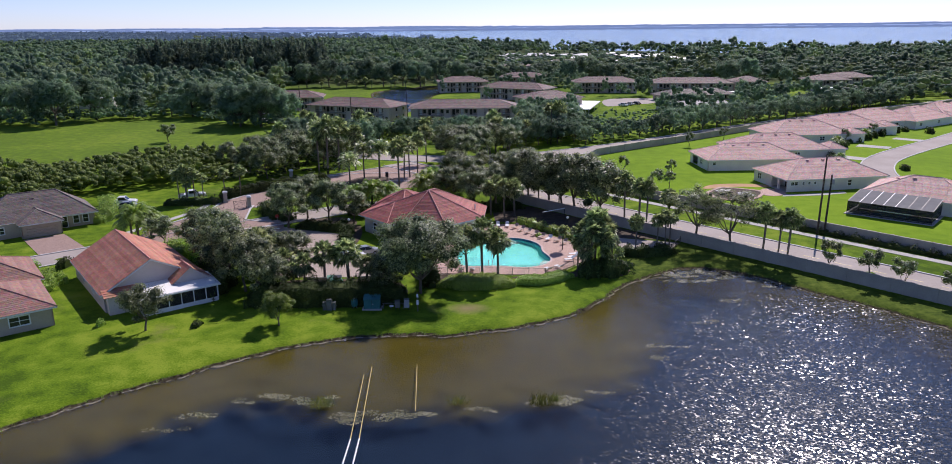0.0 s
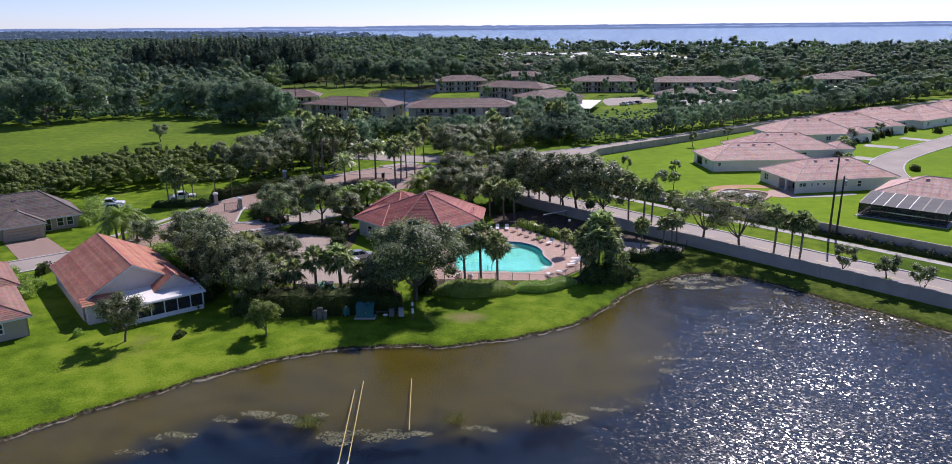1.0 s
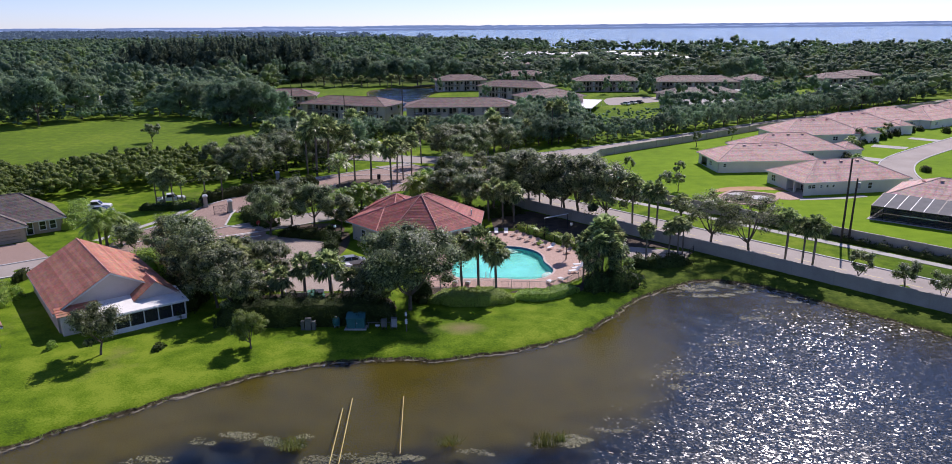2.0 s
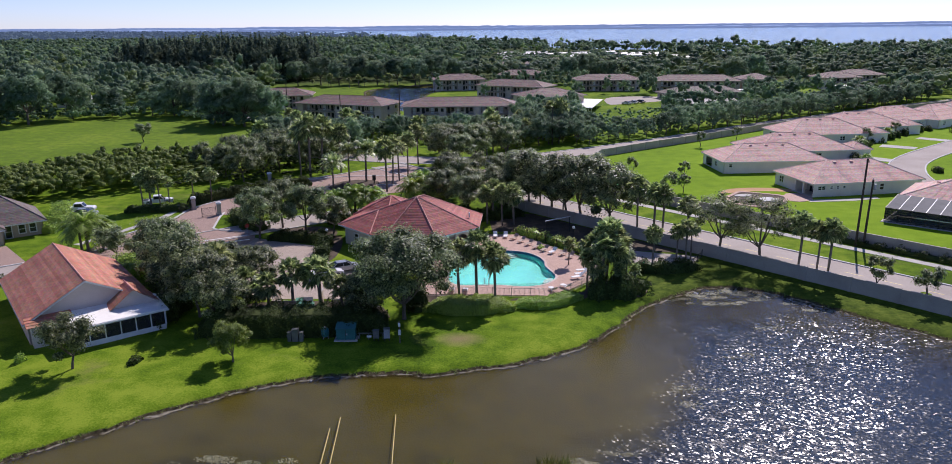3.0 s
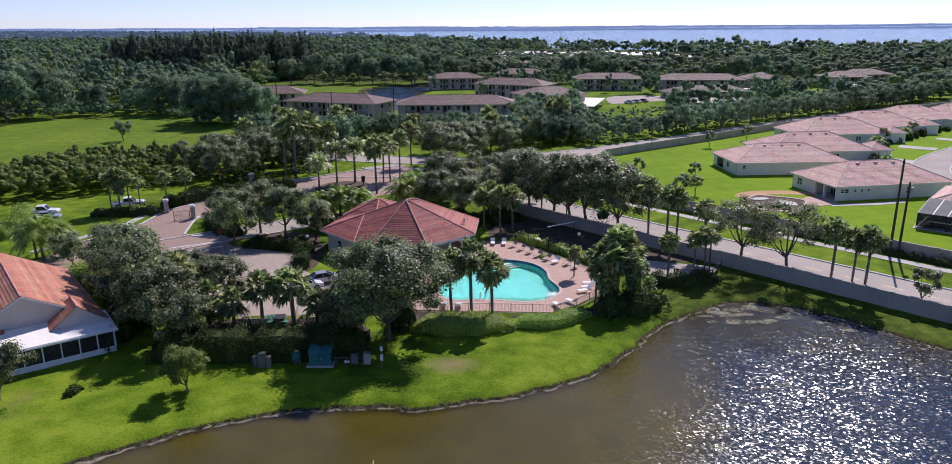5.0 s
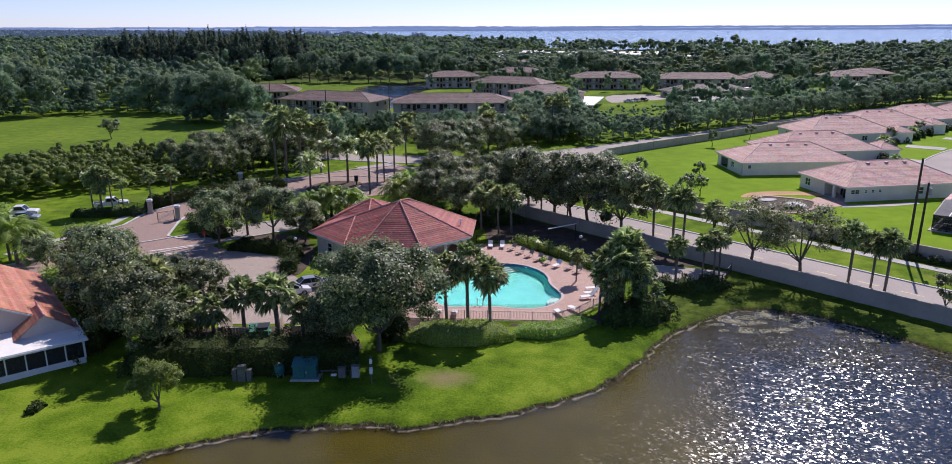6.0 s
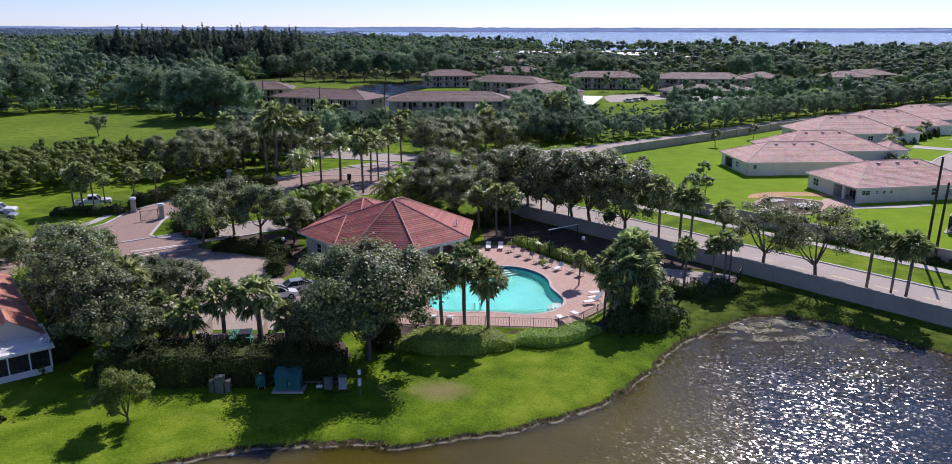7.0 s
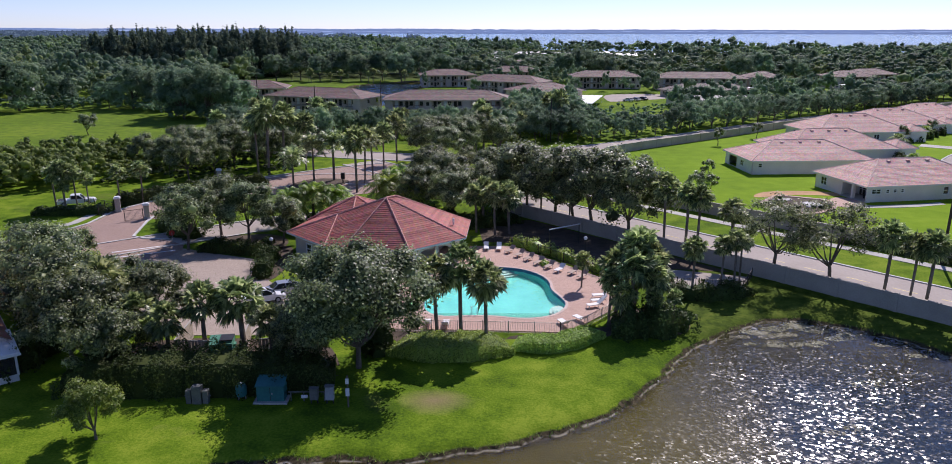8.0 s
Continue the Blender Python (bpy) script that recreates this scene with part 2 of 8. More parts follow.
M_GROUND = ground_material()
M_LAKE = water_material("lake_water", (0.74, 0.73, 0.54), 6.8, 0.25, 0.165, wind=True)
M_FARWATER = water_material("far_water", (0.6, 0.75, 0.9), 0.5, 0.45, 0.12)
M_POOLW = water_material("pool_water", (0.50, 0.90, 0.82), 3.0, 0.01, 0.02)
M_ASPHALT = surface("pale_asphalt", (0.325, 0.280, 0.240), (0.44, 0.385, 0.335), 0.9, 0.12, 3.0, 0.01)
M_CONCRETE = surface("concrete", (0.36, 0.34, 0.31), (0.52, 0.50, 0.46), 0.85, 0.3, 4.0, 0.006)
M_KERB = surface("kerb_concrete", (0.45, 0.44, 0.42), (0.66, 0.65, 0.62), 0.85, 0.6, 5.0, 0.006)
M_PAVER = paver_material("pink_pavers", (0.31, 0.205, 0.160), (0.43, 0.305, 0.245), 2.2)
M_LOT = paver_material("buff_pavers", (0.38, 0.30, 0.24), (0.49, 0.40, 0.325), 2.0)
M_DECK = paver_material("rose_deck", (0.49, 0.315, 0.245), (0.60, 0.41, 0.325), 1.6)
M_COPE = surface("pale_rose_coping", (0.46, 0.34, 0.29), (0.60, 0.47, 0.41), 0.7, 0.6, 5.0, 0.004)
M_MULCH = surface("bark_mulch", (0.048, 0.036, 0.024), (0.125, 0.090, 0.060), 0.95, 0.8, 9.0, 0.05)
M_WALLSTUCCO = surface("grey_beige_stucco", (0.33, 0.295, 0.245), (0.46, 0.42, 0.355), 0.9, 0.35, 8.0, 0.01)
M_WHITE = surface("white_stucco", (0.68, 0.645, 0.585), (0.81, 0.775, 0.71), 0.85, 0.4, 8.0, 0.008)
M_LAVENDER = surface("pale_mauve_stucco", (0.57, 0.49, 0.435), (0.69, 0.605, 0.54), 0.85, 0.4, 8.0, 0.008)
M_TAN = surface("tan_stucco", (0.39, 0.32, 0.235), (0.49, 0.41, 0.31), 0.9, 0.4, 8.0, 0.008)
M_CREAM = surface("cream_stucco", (0.55, 0.48, 0.38), (0.68, 0.61, 0.50), 0.85, 0.4, 8.0, 0.008)
M_CONDO = surface("condo_stucco", (0.47, 0.38, 0.32), (0.61, 0.52, 0.45), 0.9, 0.3, 4.0, 0.01, vary=0.3)
M_TRIM = surface("white_paint", (0.70, 0.70, 0.69), (0.82, 0.82, 0.81), 0.5, 0.8, 9.0, 0.002)
M_TILE_RED = tile_material("terracotta_tiles", (0.40, 0.145, 0.088), (0.70, 0.325, 0.210))
M_TILE_CLUB = tile_material("maroon_red_tiles", (0.30, 0.082, 0.068), (0.60, 0.215, 0.170))
M_TILE_PINK = tile_material("rose_pink_tiles", (0.62, 0.340, 0.272), (0.87, 0.60, 0.50))
M_TILE_TAN = tile_material("brown_pink_tiles", (0.25, 0.13, 0.10), (0.45, 0.26, 0.20))
M_SHINGLE = tile_material("grey_brown_shingles", (0.13, 0.105, 0.090), (0.25, 0.205, 0.175))
M_CONDOROOF = tile_material("weathered_brown_shingles", (0.17, 0.112, 0.094), (0.31, 0.215, 0.180), 0.6)
M_CAP = surface("ridge_caps", (0.62, 0.27, 0.21), (0.80, 0.42, 0.33), 0.8, 0.5, 4.0, 0.01)
M_CAPPINK = surface("pale_pink_ridge_caps", (0.68, 0.48, 0.40), (0.84, 0.65, 0.55), 0.8, 0.5, 4.0, 0.01)
M_GLASS = surface("dark_window_glass", (0.012, 0.015, 0.018), (0.03, 0.035, 0.04), 0.08, 0.3, 1.0, 0.0, spec=0.6)
M_SCREEN = surface("dark_insect_screen", (0.020, 0.022, 0.022), (0.045, 0.048, 0.048), 0.6, 0.5, 4.0, 0.0)
M_SCREEN.node_tree.nodes["Principled BSDF"].inputs["Alpha"].default_value = 0.62
M_BRONZE = surface("dark_bronze_metal", (0.02, 0.018, 0.016), (0.04, 0.036, 0.03), 0.45, 0.5, 4.0, 0.0, metal=0.5)
M_FENCE = surface("weathered_brown_metal", (0.46, 0.40, 0.35), (0.62, 0.55, 0.48), 0.55, 0.5, 4.0, 0.0, metal=0.2)
M_BLACK = surface("black_metal", (0.012, 0.012, 0.012), (0.03, 0.03, 0.03), 0.5, 0.5, 4.0, 0.0)
M_BARK = surface("grey_brown_bark", (0.07, 0.055, 0.042), (0.19, 0.155, 0.125), 0.95, 0.9, 7.0, 0.05)
M_PALMBARK = surface("palm_trunk", (0.11, 0.09, 0.07), (0.25, 0.21, 0.17), 0.95, 0.9, 6.0, 0.05)
M_POLE = surface("creosoted_timber", (0.035, 0.026, 0.020), (0.085, 0.066, 0.05), 0.9, 0.5, 4.0, 0.02)
M_TEAL = surface("teal_paint", (0.018, 0.115, 0.115), (0.035, 0.18, 0.17), 0.5, 0.7, 5.0, 0.003)
M_GREENPAINT = surface("green_paint", (0.05, 0.20, 0.13), (0.09, 0.28, 0.19), 0.6, 0.7, 5.0, 0.003)
M_GREYBOX = surface("grey_metal", (0.26, 0.27, 0.28), (0.42, 0.43, 0.44), 0.5, 0.7, 5.0, 0.003)
# Mottled grey metal, its colour darkened for the shade the utility boxes stand in.
M_SHADEBOX = surface("shade_darkened_grey_metal", (0.085, 0.092, 0.085), (0.17, 0.175, 0.16), 0.7, 1.2, 7.0, 0.004)
M_POOLTILE = surface("pool_plaster", (0.11, 0.46, 0.43), (0.17, 0.57, 0.53), 0.6, 0.4, 3.0, 0.0)
M_BLUETILE = surface("blue_waterline_tiles", (0.03, 0.12, 0.22), (0.08, 0.22, 0.34), 0.3, 1.0, 6.0, 0.0)
M_YELLOW = surface("yellow_plastic", (0.55, 0.42, 0.10), (0.78, 0.62, 0.20), 0.5, 0.6, 4.0, 0.0)
M_CAR = surface("white_car_paint", (0.72, 0.73, 0.74), (0.80, 0.80, 0.81), 0.25, 0.6, 2.0, 0.0)
M_SILVER = surface("silver_car_paint", (0.38, 0.40, 0.42), (0.46, 0.48, 0.50), 0.3, 0.6, 2.0, 0.0, metal=0.5)
M_RUBBER = surface("tyre_rubber", (0.012, 0.012, 0.012), (0.03, 0.03, 0.03), 0.9, 2.0, 9.0, 0.0)
M_REDSIGN = surface("red_sign_paint", (0.35, 0.02, 0.02), (0.45, 0.04, 0.03), 0.5, 1.0, 6.0, 0.0)
M_DIRT = surface("orange_fill_dirt", (0.42, 0.24, 0.11), (0.58, 0.36, 0.18), 0.95, 0.4, 4.0, 0.05)
M_ROOFWHITE = surface("white_metal_roof", (0.68, 0.66, 0.60), (0.84, 0.82, 0.75), 0.5, 0.3, 2.0, 0.0, vary=0.4)
M_OAK = leafage("oak_leaves", ((0.040, 0.058, 0.020), (0.104, 0.132, 0.046), (0.255, 0.295, 0.125)), 0.46, glow=0.60, gloss=0.26, each=0.65)
M_CITRUS = leafage("fresh_leaves", ((0.090, 0.140, 0.024), (0.165, 0.235, 0.040), (0.28, 0.35, 0.08)), glow=0.55)
M_PALM = leafage("palm_leaves", ((0.060, 0.092, 0.030), (0.152, 0.200, 0.068), (0.37, 0.41, 0.18)), 0.42, 0.62, gloss=0.4, each=0.6)
M_QUEEN = leafage("bright_palm_leaves", ((0.080, 0.130, 0.020), (0.160, 0.230, 0.034), (0.25, 0.33, 0.06)), 0.5, 0.62, gloss=0.25)
M_HEDGE = leafage("hedge_leaves", ((0.100, 0.176, 0.026), (0.230, 0.345, 0.052), (0.40, 0.52, 0.11)), glow=0.5, each=0.6)
# Dark shrubs; deep shade of the utility hedge is put into the leaf colour.
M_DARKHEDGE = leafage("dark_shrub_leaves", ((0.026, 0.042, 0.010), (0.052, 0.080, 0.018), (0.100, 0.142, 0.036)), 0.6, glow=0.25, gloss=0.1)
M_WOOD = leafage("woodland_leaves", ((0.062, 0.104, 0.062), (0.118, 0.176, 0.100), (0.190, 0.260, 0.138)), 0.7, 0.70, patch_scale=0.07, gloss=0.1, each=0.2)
M_BRUSH = leafage("thicket_leaves", ((0.066, 0.104, 0.020), (0.130, 0.186, 0.038), (0.220, 0.285, 0.064)), 0.65, 0.50, patch_scale=0.2, gloss=0.15)
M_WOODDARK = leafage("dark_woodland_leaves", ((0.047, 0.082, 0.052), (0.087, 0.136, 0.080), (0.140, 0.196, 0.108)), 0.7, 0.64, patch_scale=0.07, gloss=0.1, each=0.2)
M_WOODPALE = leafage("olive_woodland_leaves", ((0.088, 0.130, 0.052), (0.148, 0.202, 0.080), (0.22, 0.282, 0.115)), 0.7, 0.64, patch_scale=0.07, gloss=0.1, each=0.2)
M_PINE = leafage("casuarina_needles", ((0.054, 0.080, 0.054), (0.092, 0.126, 0.080), (0.140, 0.180, 0.110)), 0.8, 0.40, patch_scale=0.1, gloss=0.06, each=0.3)
M_REED = leafage("reeds", ((0.060, 0.075, 0.018), (0.120, 0.140, 0.030), (0.200, 0.210, 0.060)))
M_PAD = leafage("water_weed", ((0.130, 0.140, 0.070), (0.230, 0.235, 0.130), (0.36, 0.35, 0.22)))
# Forest colour shifted to blue and made to glow, imitating haze over distance.
M_DISTANT = surface("painted_haze_forest", (0.06, 0.09, 0.10), (0.10, 0.14, 0.15), 1.0, 0.004, 0.02, 0.0, spec=0.0)
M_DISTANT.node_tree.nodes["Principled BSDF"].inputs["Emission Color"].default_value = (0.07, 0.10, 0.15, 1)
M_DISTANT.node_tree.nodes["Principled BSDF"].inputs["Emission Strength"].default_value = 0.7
# Far land: air haze painted as a bluish base colour plus a glow.
M_HAZE = surface("painted_haze_far_land", (0.13, 0.18, 0.25), (0.20, 0.26, 0.34), 1.0, 0.004, 0.02, 0.0, spec=0.0)
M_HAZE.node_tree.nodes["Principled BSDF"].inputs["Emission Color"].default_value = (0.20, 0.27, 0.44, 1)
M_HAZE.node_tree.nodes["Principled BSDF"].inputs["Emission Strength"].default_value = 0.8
M_MESH = surface("grey_roof_mesh", (0.07, 0.075, 0.08), (0.12, 0.125, 0.13), 0.8, 0.5, 4.0, 0.0)

# ---- mesh helpers ----
class Geo:
    """Corners and faces gathered for one mesh."""

    def __init__(self):
        self.v, self.f = [], []

    def add(self, verts, faces):
        n = len(self.v)
        self.v += [tuple(p) for p in verts]
        self.f += [tuple(i + n for i in f) for f in faces]
        return self

    def box(self, x0, y0, z0, x1, y1, z1):
        return self.add([(x, y, z) for z in (z0, z1) for x, y in ((x0, y0), (x1, y0), (x1, y1), (x0, y1))],
                        [(3, 2, 1, 0), (4, 5, 6, 7), (0, 1, 5, 4), (1, 2, 6, 5), (2, 3, 7, 6), (3, 0, 4, 7)])

    def tube(self, a, b, r0, r1=None, n=6, caps=True):
        a, b = Vector(a), Vector(b)
        r1 = r0 if r1 is None else r1
        w = (b - a).normalized()
        u = w.orthogonal().normalized()
        t = w.cross(u)
        ring = [(math.cos(2 * math.pi * i / n), math.sin(2 * math.pi * i / n)) for i in range(n)]
        verts = [a + (u * c + t * s) * r0 for c, s in ring] + [b + (u * c + t * s) * r1 for c, s in ring]
        faces = [(i, (i + 1) % n, n + (i + 1) % n, n + i) for i in range(n)]
        if caps:
            faces += [tuple(range(n - 1, -1, -1)), tuple(range(n, 2 * n))]
        return self.add(verts, faces)

    def prism(self, poly, z0, z1):
        n = len(poly)
        area = sum(poly[i][0] * poly[(i + 1) % n][1] - poly[(i + 1) % n][0] * poly[i][1] for i in range(n))
        poly = list(poly) if area > 0 else list(poly)[::-1]
        return self.add([(x, y, z0) for x, y in poly] + [(x, y, z1) for x, y in poly],
                        [tuple(range(n - 1, -1, -1)), tuple(range(n, 2 * n))] + [(i, (i + 1) % n, n + (i + 1) % n, n + i) for i in range(n)])

    def strip(self, left, right, z0, z1):
        """A band between two lines of equal count, with thickness."""
        n = len(left)
        v = [(x, y, z1) for x, y in left] + [(x, y, z1) for x, y in right] + [(x, y, z0) for x, y in left] + [(x, y, z0) for x, y in right]
        f = []
        for i in range(n - 1):
            f += [(i, n + i, n + i + 1, i + 1), (2 * n + i, i, i + 1, 2 * n + i + 1), (n + i, 3 * n + i, 3 * n + i + 1, n + i + 1)]
        f += [(0, 2 * n, 3 * n, n), (n - 1, 2 * n - 1, 4 * n - 1, 3 * n - 1)]
        return self.add(v, f)

    def mesh(self, name):
        me = bpy.data.meshes.new(name)
        me.from_pydata(self.v, [], self.f)
        return me


def mesh_np(name, verts, faces):
    """A mesh from an array of corners and an array of faces with equal counts."""
    me = bpy.data.meshes.new(name)
    k = faces.shape[1]
    me.vertices.add(len(verts))
    me.vertices.foreach_set("co", np.ascontiguousarray(verts, dtype=np.float32).ravel())
    me.loops.add(faces.size)
    me.loops.foreach_set("vertex_index", np.ascontiguousarray(faces, dtype=np.int32).ravel())
    me.polygons.add(len(faces))
    me.polygons.foreach_set("loop_start", np.arange(len(faces), dtype=np.int32) * k)
    me.update(calc_edges=True)
    return me


def part(name, geo, material, parent=None, label="", kind="", smooth=False):
    me = geo if isinstance(geo, bpy.types.Mesh) else geo.mesh(name)
    if not me.materials:
        me.materials.append(material)
    if smooth:
        me.polygons.foreach_set("use_smooth", [True] * len(me.polygons))
    ob = new(name, me)
    ob.parent = parent
    return tagged(ob, label, kind=kind)


def thing(name, label, category, at=(0, 0, 0), turn=0.0, group="", kind=""):
    ob = new(name)
    ob.matrix_basis = pose(*at, 0, 0, turn)
    return tagged(ob, label, category, group, kind)


def structure(name, geo, material, label, category, smooth=False):
    return tagged(part(name, geo, material, smooth=smooth), label, category, kind="structure")


def chaikin(pts, rounds=2, closed=True):
    for _ in range(rounds):
        out = [] if closed else [pts[0]]
        for i in range(len(pts) if closed else len(pts) - 1):
            a, b = pts[i], pts[(i + 1) % len(pts)]
            out += [(a[0] * .75 + b[0] * .25, a[1] * .75 + b[1] * .25), (a[0] * .25 + b[0] * .75, a[1] * .25 + b[1] * .75)]
        pts = out if closed else out + [pts[-1]]
    return pts


def inside_distance(px, py, poly):
    """Signed distance to a polygon: positive inside."""
    d2, inside = np.full(px.shape, 1e18), np.zeros(px.shape, bool)
    n = len(poly)
    for i in range(n):
        (ax, ay), (bx, by) = poly[i], poly[(i + 1) % n]
        ex, ey = bx - ax, by - ay
        t = np.clip(((px - ax) * ex + (py - ay) * ey) / (ex * ex + ey * ey + 1e-12), 0, 1)
        d2 = np.minimum(d2, (px - ax - t * ex) ** 2 + (py - ay - t * ey) ** 2)
        if ay != by:
            inside ^= ((ay > py) != (by > py)) & (px < (bx - ax) * (py - ay) / (by - ay) + ax)
    return np.where(inside, 1, -1) * np.sqrt(d2)


# ---- plan of the waters ----
LAKE = chaikin([(-78, -140), (-74, -10), (-60, 28), (-50, 48), (-45, 55), (-41.2, 58.5), (-37, 62.6), (-32, 66.3), (-29.3, 68.4), (-25.1, 71.6), (-20.6, 74.4), (-15.4, 76.3), (-10, 76.9),
                (-6.4, 77.0), (-3.6, 76.4), (0.2, 77.7), (4.8, 79.0), (8.8, 80.8), (12.7, 83.3), (15.5, 86.4), (18.2, 90.0), (21.0, 94.2), (24, 97), (28.6, 100.5), (32.2, 102.4), (35.5, 102.0),
                (39, 100.3), (42.4, 97.3), (44.6, 94.4), (48, 90), (53, 85), (57.5, 79), (66, 66), (84, 42), (110, 0), (116, -140)], 1)
SHELF = chaikin([(-66, 42), (-43, 51), (-36.7, 52.4), (-31.6, 57.2), (-28, 61), (-24.6, 63), (-18.8, 60.8), (-13.4, 58.6), (-8.7, 59.2), (-5.2, 60), (-0.3, 59.6), (4.7, 61.2), (10.4, 62.4), (16.3, 67.3),
                 (20.2, 72.8), (22.7, 79.1), (24.2, 87.4), (27.9, 92.6), (34.1, 93.3), (38.9, 89.5), (44.1, 86), (48.2, 82.8), (52, 76.8), (56, 66), (90, 25), (150, 60), (40, 140), (-100, 110)], 1)
POND = chaikin([(-60, 414), (-54, 428), (-35, 444), (-20, 440), (-21, 408), (-26, 396), (-27, 360), (-29, 316), (-38, 316), (-50, 358), (-56, 388)], 2)
RIVER = [(4200, 900), (1300, 980), (700, 960), (420, 900), (250, 960), (110, 1100), (-40, 1500), (-330, 2300), (-980, 3100), (-1900, 3900), (-2100, 4400), (4200, 4400)]


POOL = chaikin([(-3.4, 106.5), (-3.2, 103.5), (-1.5, 101.9), (1.5, 102.3), (4.0, 102.2), (6.5, 101.4), (8.8, 101.7), (10.6, 103.0), (11.7, 105.4), (11.2, 107.6), (10.4, 110.0), (10.6, 112.6), (9.6, 115.4),
                (7.4, 117.5), (4.5, 118.1), (1.0, 117.4), (-1.8, 114.5), (-3.2, 110.5)], 2)
DECK = [(-7, 98.9), (2.7, 98.4), (9.9, 97.9), (12.4, 99.6), (16, 103.6), (18, 110.5), (17, 113.6), (11.2, 121.5), (7.2, 127), (1.5, 127), (0.5, 121), (-5.2, 115.2), (-7, 112)]


def graded(stops):
    out = []
    for (a, b, step) in stops:
        out += list(np.arange(a, b, step))
    return np.array(out + [stops[-1][1]])


def build_ground():
    xs = graded([(-5200, -1200, 200), (-1200, -300, 50), (-300, -90, 6), (-90, -56, 1.7), (-56, 66, 0.5), (66, 120, 2), (120, 300, 6), (300, 1200, 50), (1200, 4600, 200)])
    ys = graded([(-400, -60, 20), (-60, 40, 3), (40, 58, 0.9), (58, 106, 0.45), (106, 122, 0.8), (122, 220, 4), (220, 300, 5), (300, 440, 3.5), (440, 800, 20), (800, 1600, 40), (1600, 6200, 110)])
    gx, gy = np.meshgrid(xs, ys)
    z = np.zeros_like(gx)
    near = (np.abs(gx) < 130) & (gy < 130)
    d = np.full(gx.shape, -99.0)
    d[near] = inside_distance(gx[near], gy[near], LAKE)
    sh = np.full(gx.shape, 99.0)
    sh[near] = inside_distance(gx[near], gy[near], SHELF)
    wob = np.array([noise.noise((float(x) * 0.35, float(y) * 0.35, 0)) for x, y in zip(gx.ravel(), gy.ravel())]).reshape(gx.shape)
    ripple = np.array([noise.noise((float(x) * 1.3, float(y) * 1.3, 5)) for x, y in zip(gx.ravel(), gy.ravel())]).reshape(gx.shape)
    d = d + (0.4 * wob + 0.35 * ripple) * (np.abs(d) < 6)
    # lawn falls to the bank, a short steep lip, a shallow shelf, then the drop
    bank = np.interp(d, [-6, -1.8, -0.9, -0.4, 0.0, 0.5, 14, 40], [0.0, -0.08, -0.20, -0.44, -0.60, -0.78, -1.12, -1.4])
    drop = np.interp(-sh + 2.0 * wob, [-3.0, 0, 5, 14, 45], [0, 0.3, 1.7, 2.6, 3.4])
    z = np.where(d > -6, bank - np.where(d > 0.6, drop, 0), z)
    z = z + np.where(d < -2, 0.05 * wob, 0)
    z = np.where(inside_distance(gx, gy, POOL) > -1.0, -1.7, z)
    pm = (gx > -130) & (gx < 10) & (gy > 270) & (gy < 450)
    dp = inside_distance(gx[pm], gy[pm], POND)
    z[pm] = np.interp(dp, [-4, 0, 2, 8], [0, -0.6, -1.5, -3])
    rm = gy > 700
    dr = inside_distance(gx[rm], gy[rm], RIVER)
    z[rm] = np.where(dr > 0, -4.0, z[rm])
    ny, nx = gx.shape
    idx = np.arange(nx * ny).reshape(ny, nx)
    faces = np.stack([idx[:-1, :-1], idx[:-1, 1:], idx[1:, 1:], idx[1:, :-1]], -1).reshape(-1, 4)
    me = mesh_np("ground", np.stack([gx, gy, z], -1).reshape(-1, 3), faces)
    structure("ground", me, M_GROUND, "bright green mown lawn sloping to a muddy lake bank", "ground", smooth=True)


def sheet(name, x0, y0, x1, y1, z, material, label):
    ob = structure(name, Geo().add([(x0, y0, z), (x1, y0, z), (x1, y1, z), (x0, y1, z)], [(0, 1, 2, 3)]), material, label, "water")
    ob.visible_shadow = False
    return ob


build_ground()
sheet("lake_water", -82, -140, 118, 104, -0.6, M_LAKE, "rippled dark blue lake water, brown over the shallow shelf")
sheet("pond_water", -104, 300, -14, 432, -0.6, M_FARWATER, "calm pond water reflecting the pale sky")
sheet("river_water", -1200, 880, 4300, 4420, -0.6, M_FARWATER, "wide pale blue river water below the horizon")

# ---- boulevard, walls, streets ----
# along: from the lake end of the wall towards the junction; across: away from the lake
BO, BD, BN = (61.6, 85.0), (-0.667, 0.745), (0.745, 0.667)


def blvd(s, n):
    return (BO[0] + BD[0] * s + BN[0] * n, BO[1] + BD[1] * s + BN[1] * n)


def band(name, line, width, z0, z1, material, label, category, chk=2):
    pts = chaikin(line, chk, False)
    left, right = [], []
    for i, (x, y) in enumerate(pts):
        a, b = pts[max(i - 1, 0)], pts[min(i + 1, len(pts) - 1)]
        l = math.hypot(b[0] - a[0], b[1] - a[1])
        nx, ny = -(b[1] - a[1]) / l, (b[0] - a[0]) / l
        left.append((x + nx * width / 2, y + ny * width / 2))
        right.append((x - nx * width / 2, y - ny * width / 2))
    structure(name, Geo().strip(left, right, z0, z1), material, label, category)
    return left, right


def kerb(line, label="pale concrete kerb along the road edge"):
    band("kerb", line, 0.32, -0.05, 0.15, M_KERB, label, "kerb", 0)


def road(name, line, width, material, label, z=0.03, kerbs=True):
    left, right = band(name, line, width, -0.1, z, material, label, "road")
    if kerbs:
        kerb(left), kerb(right)


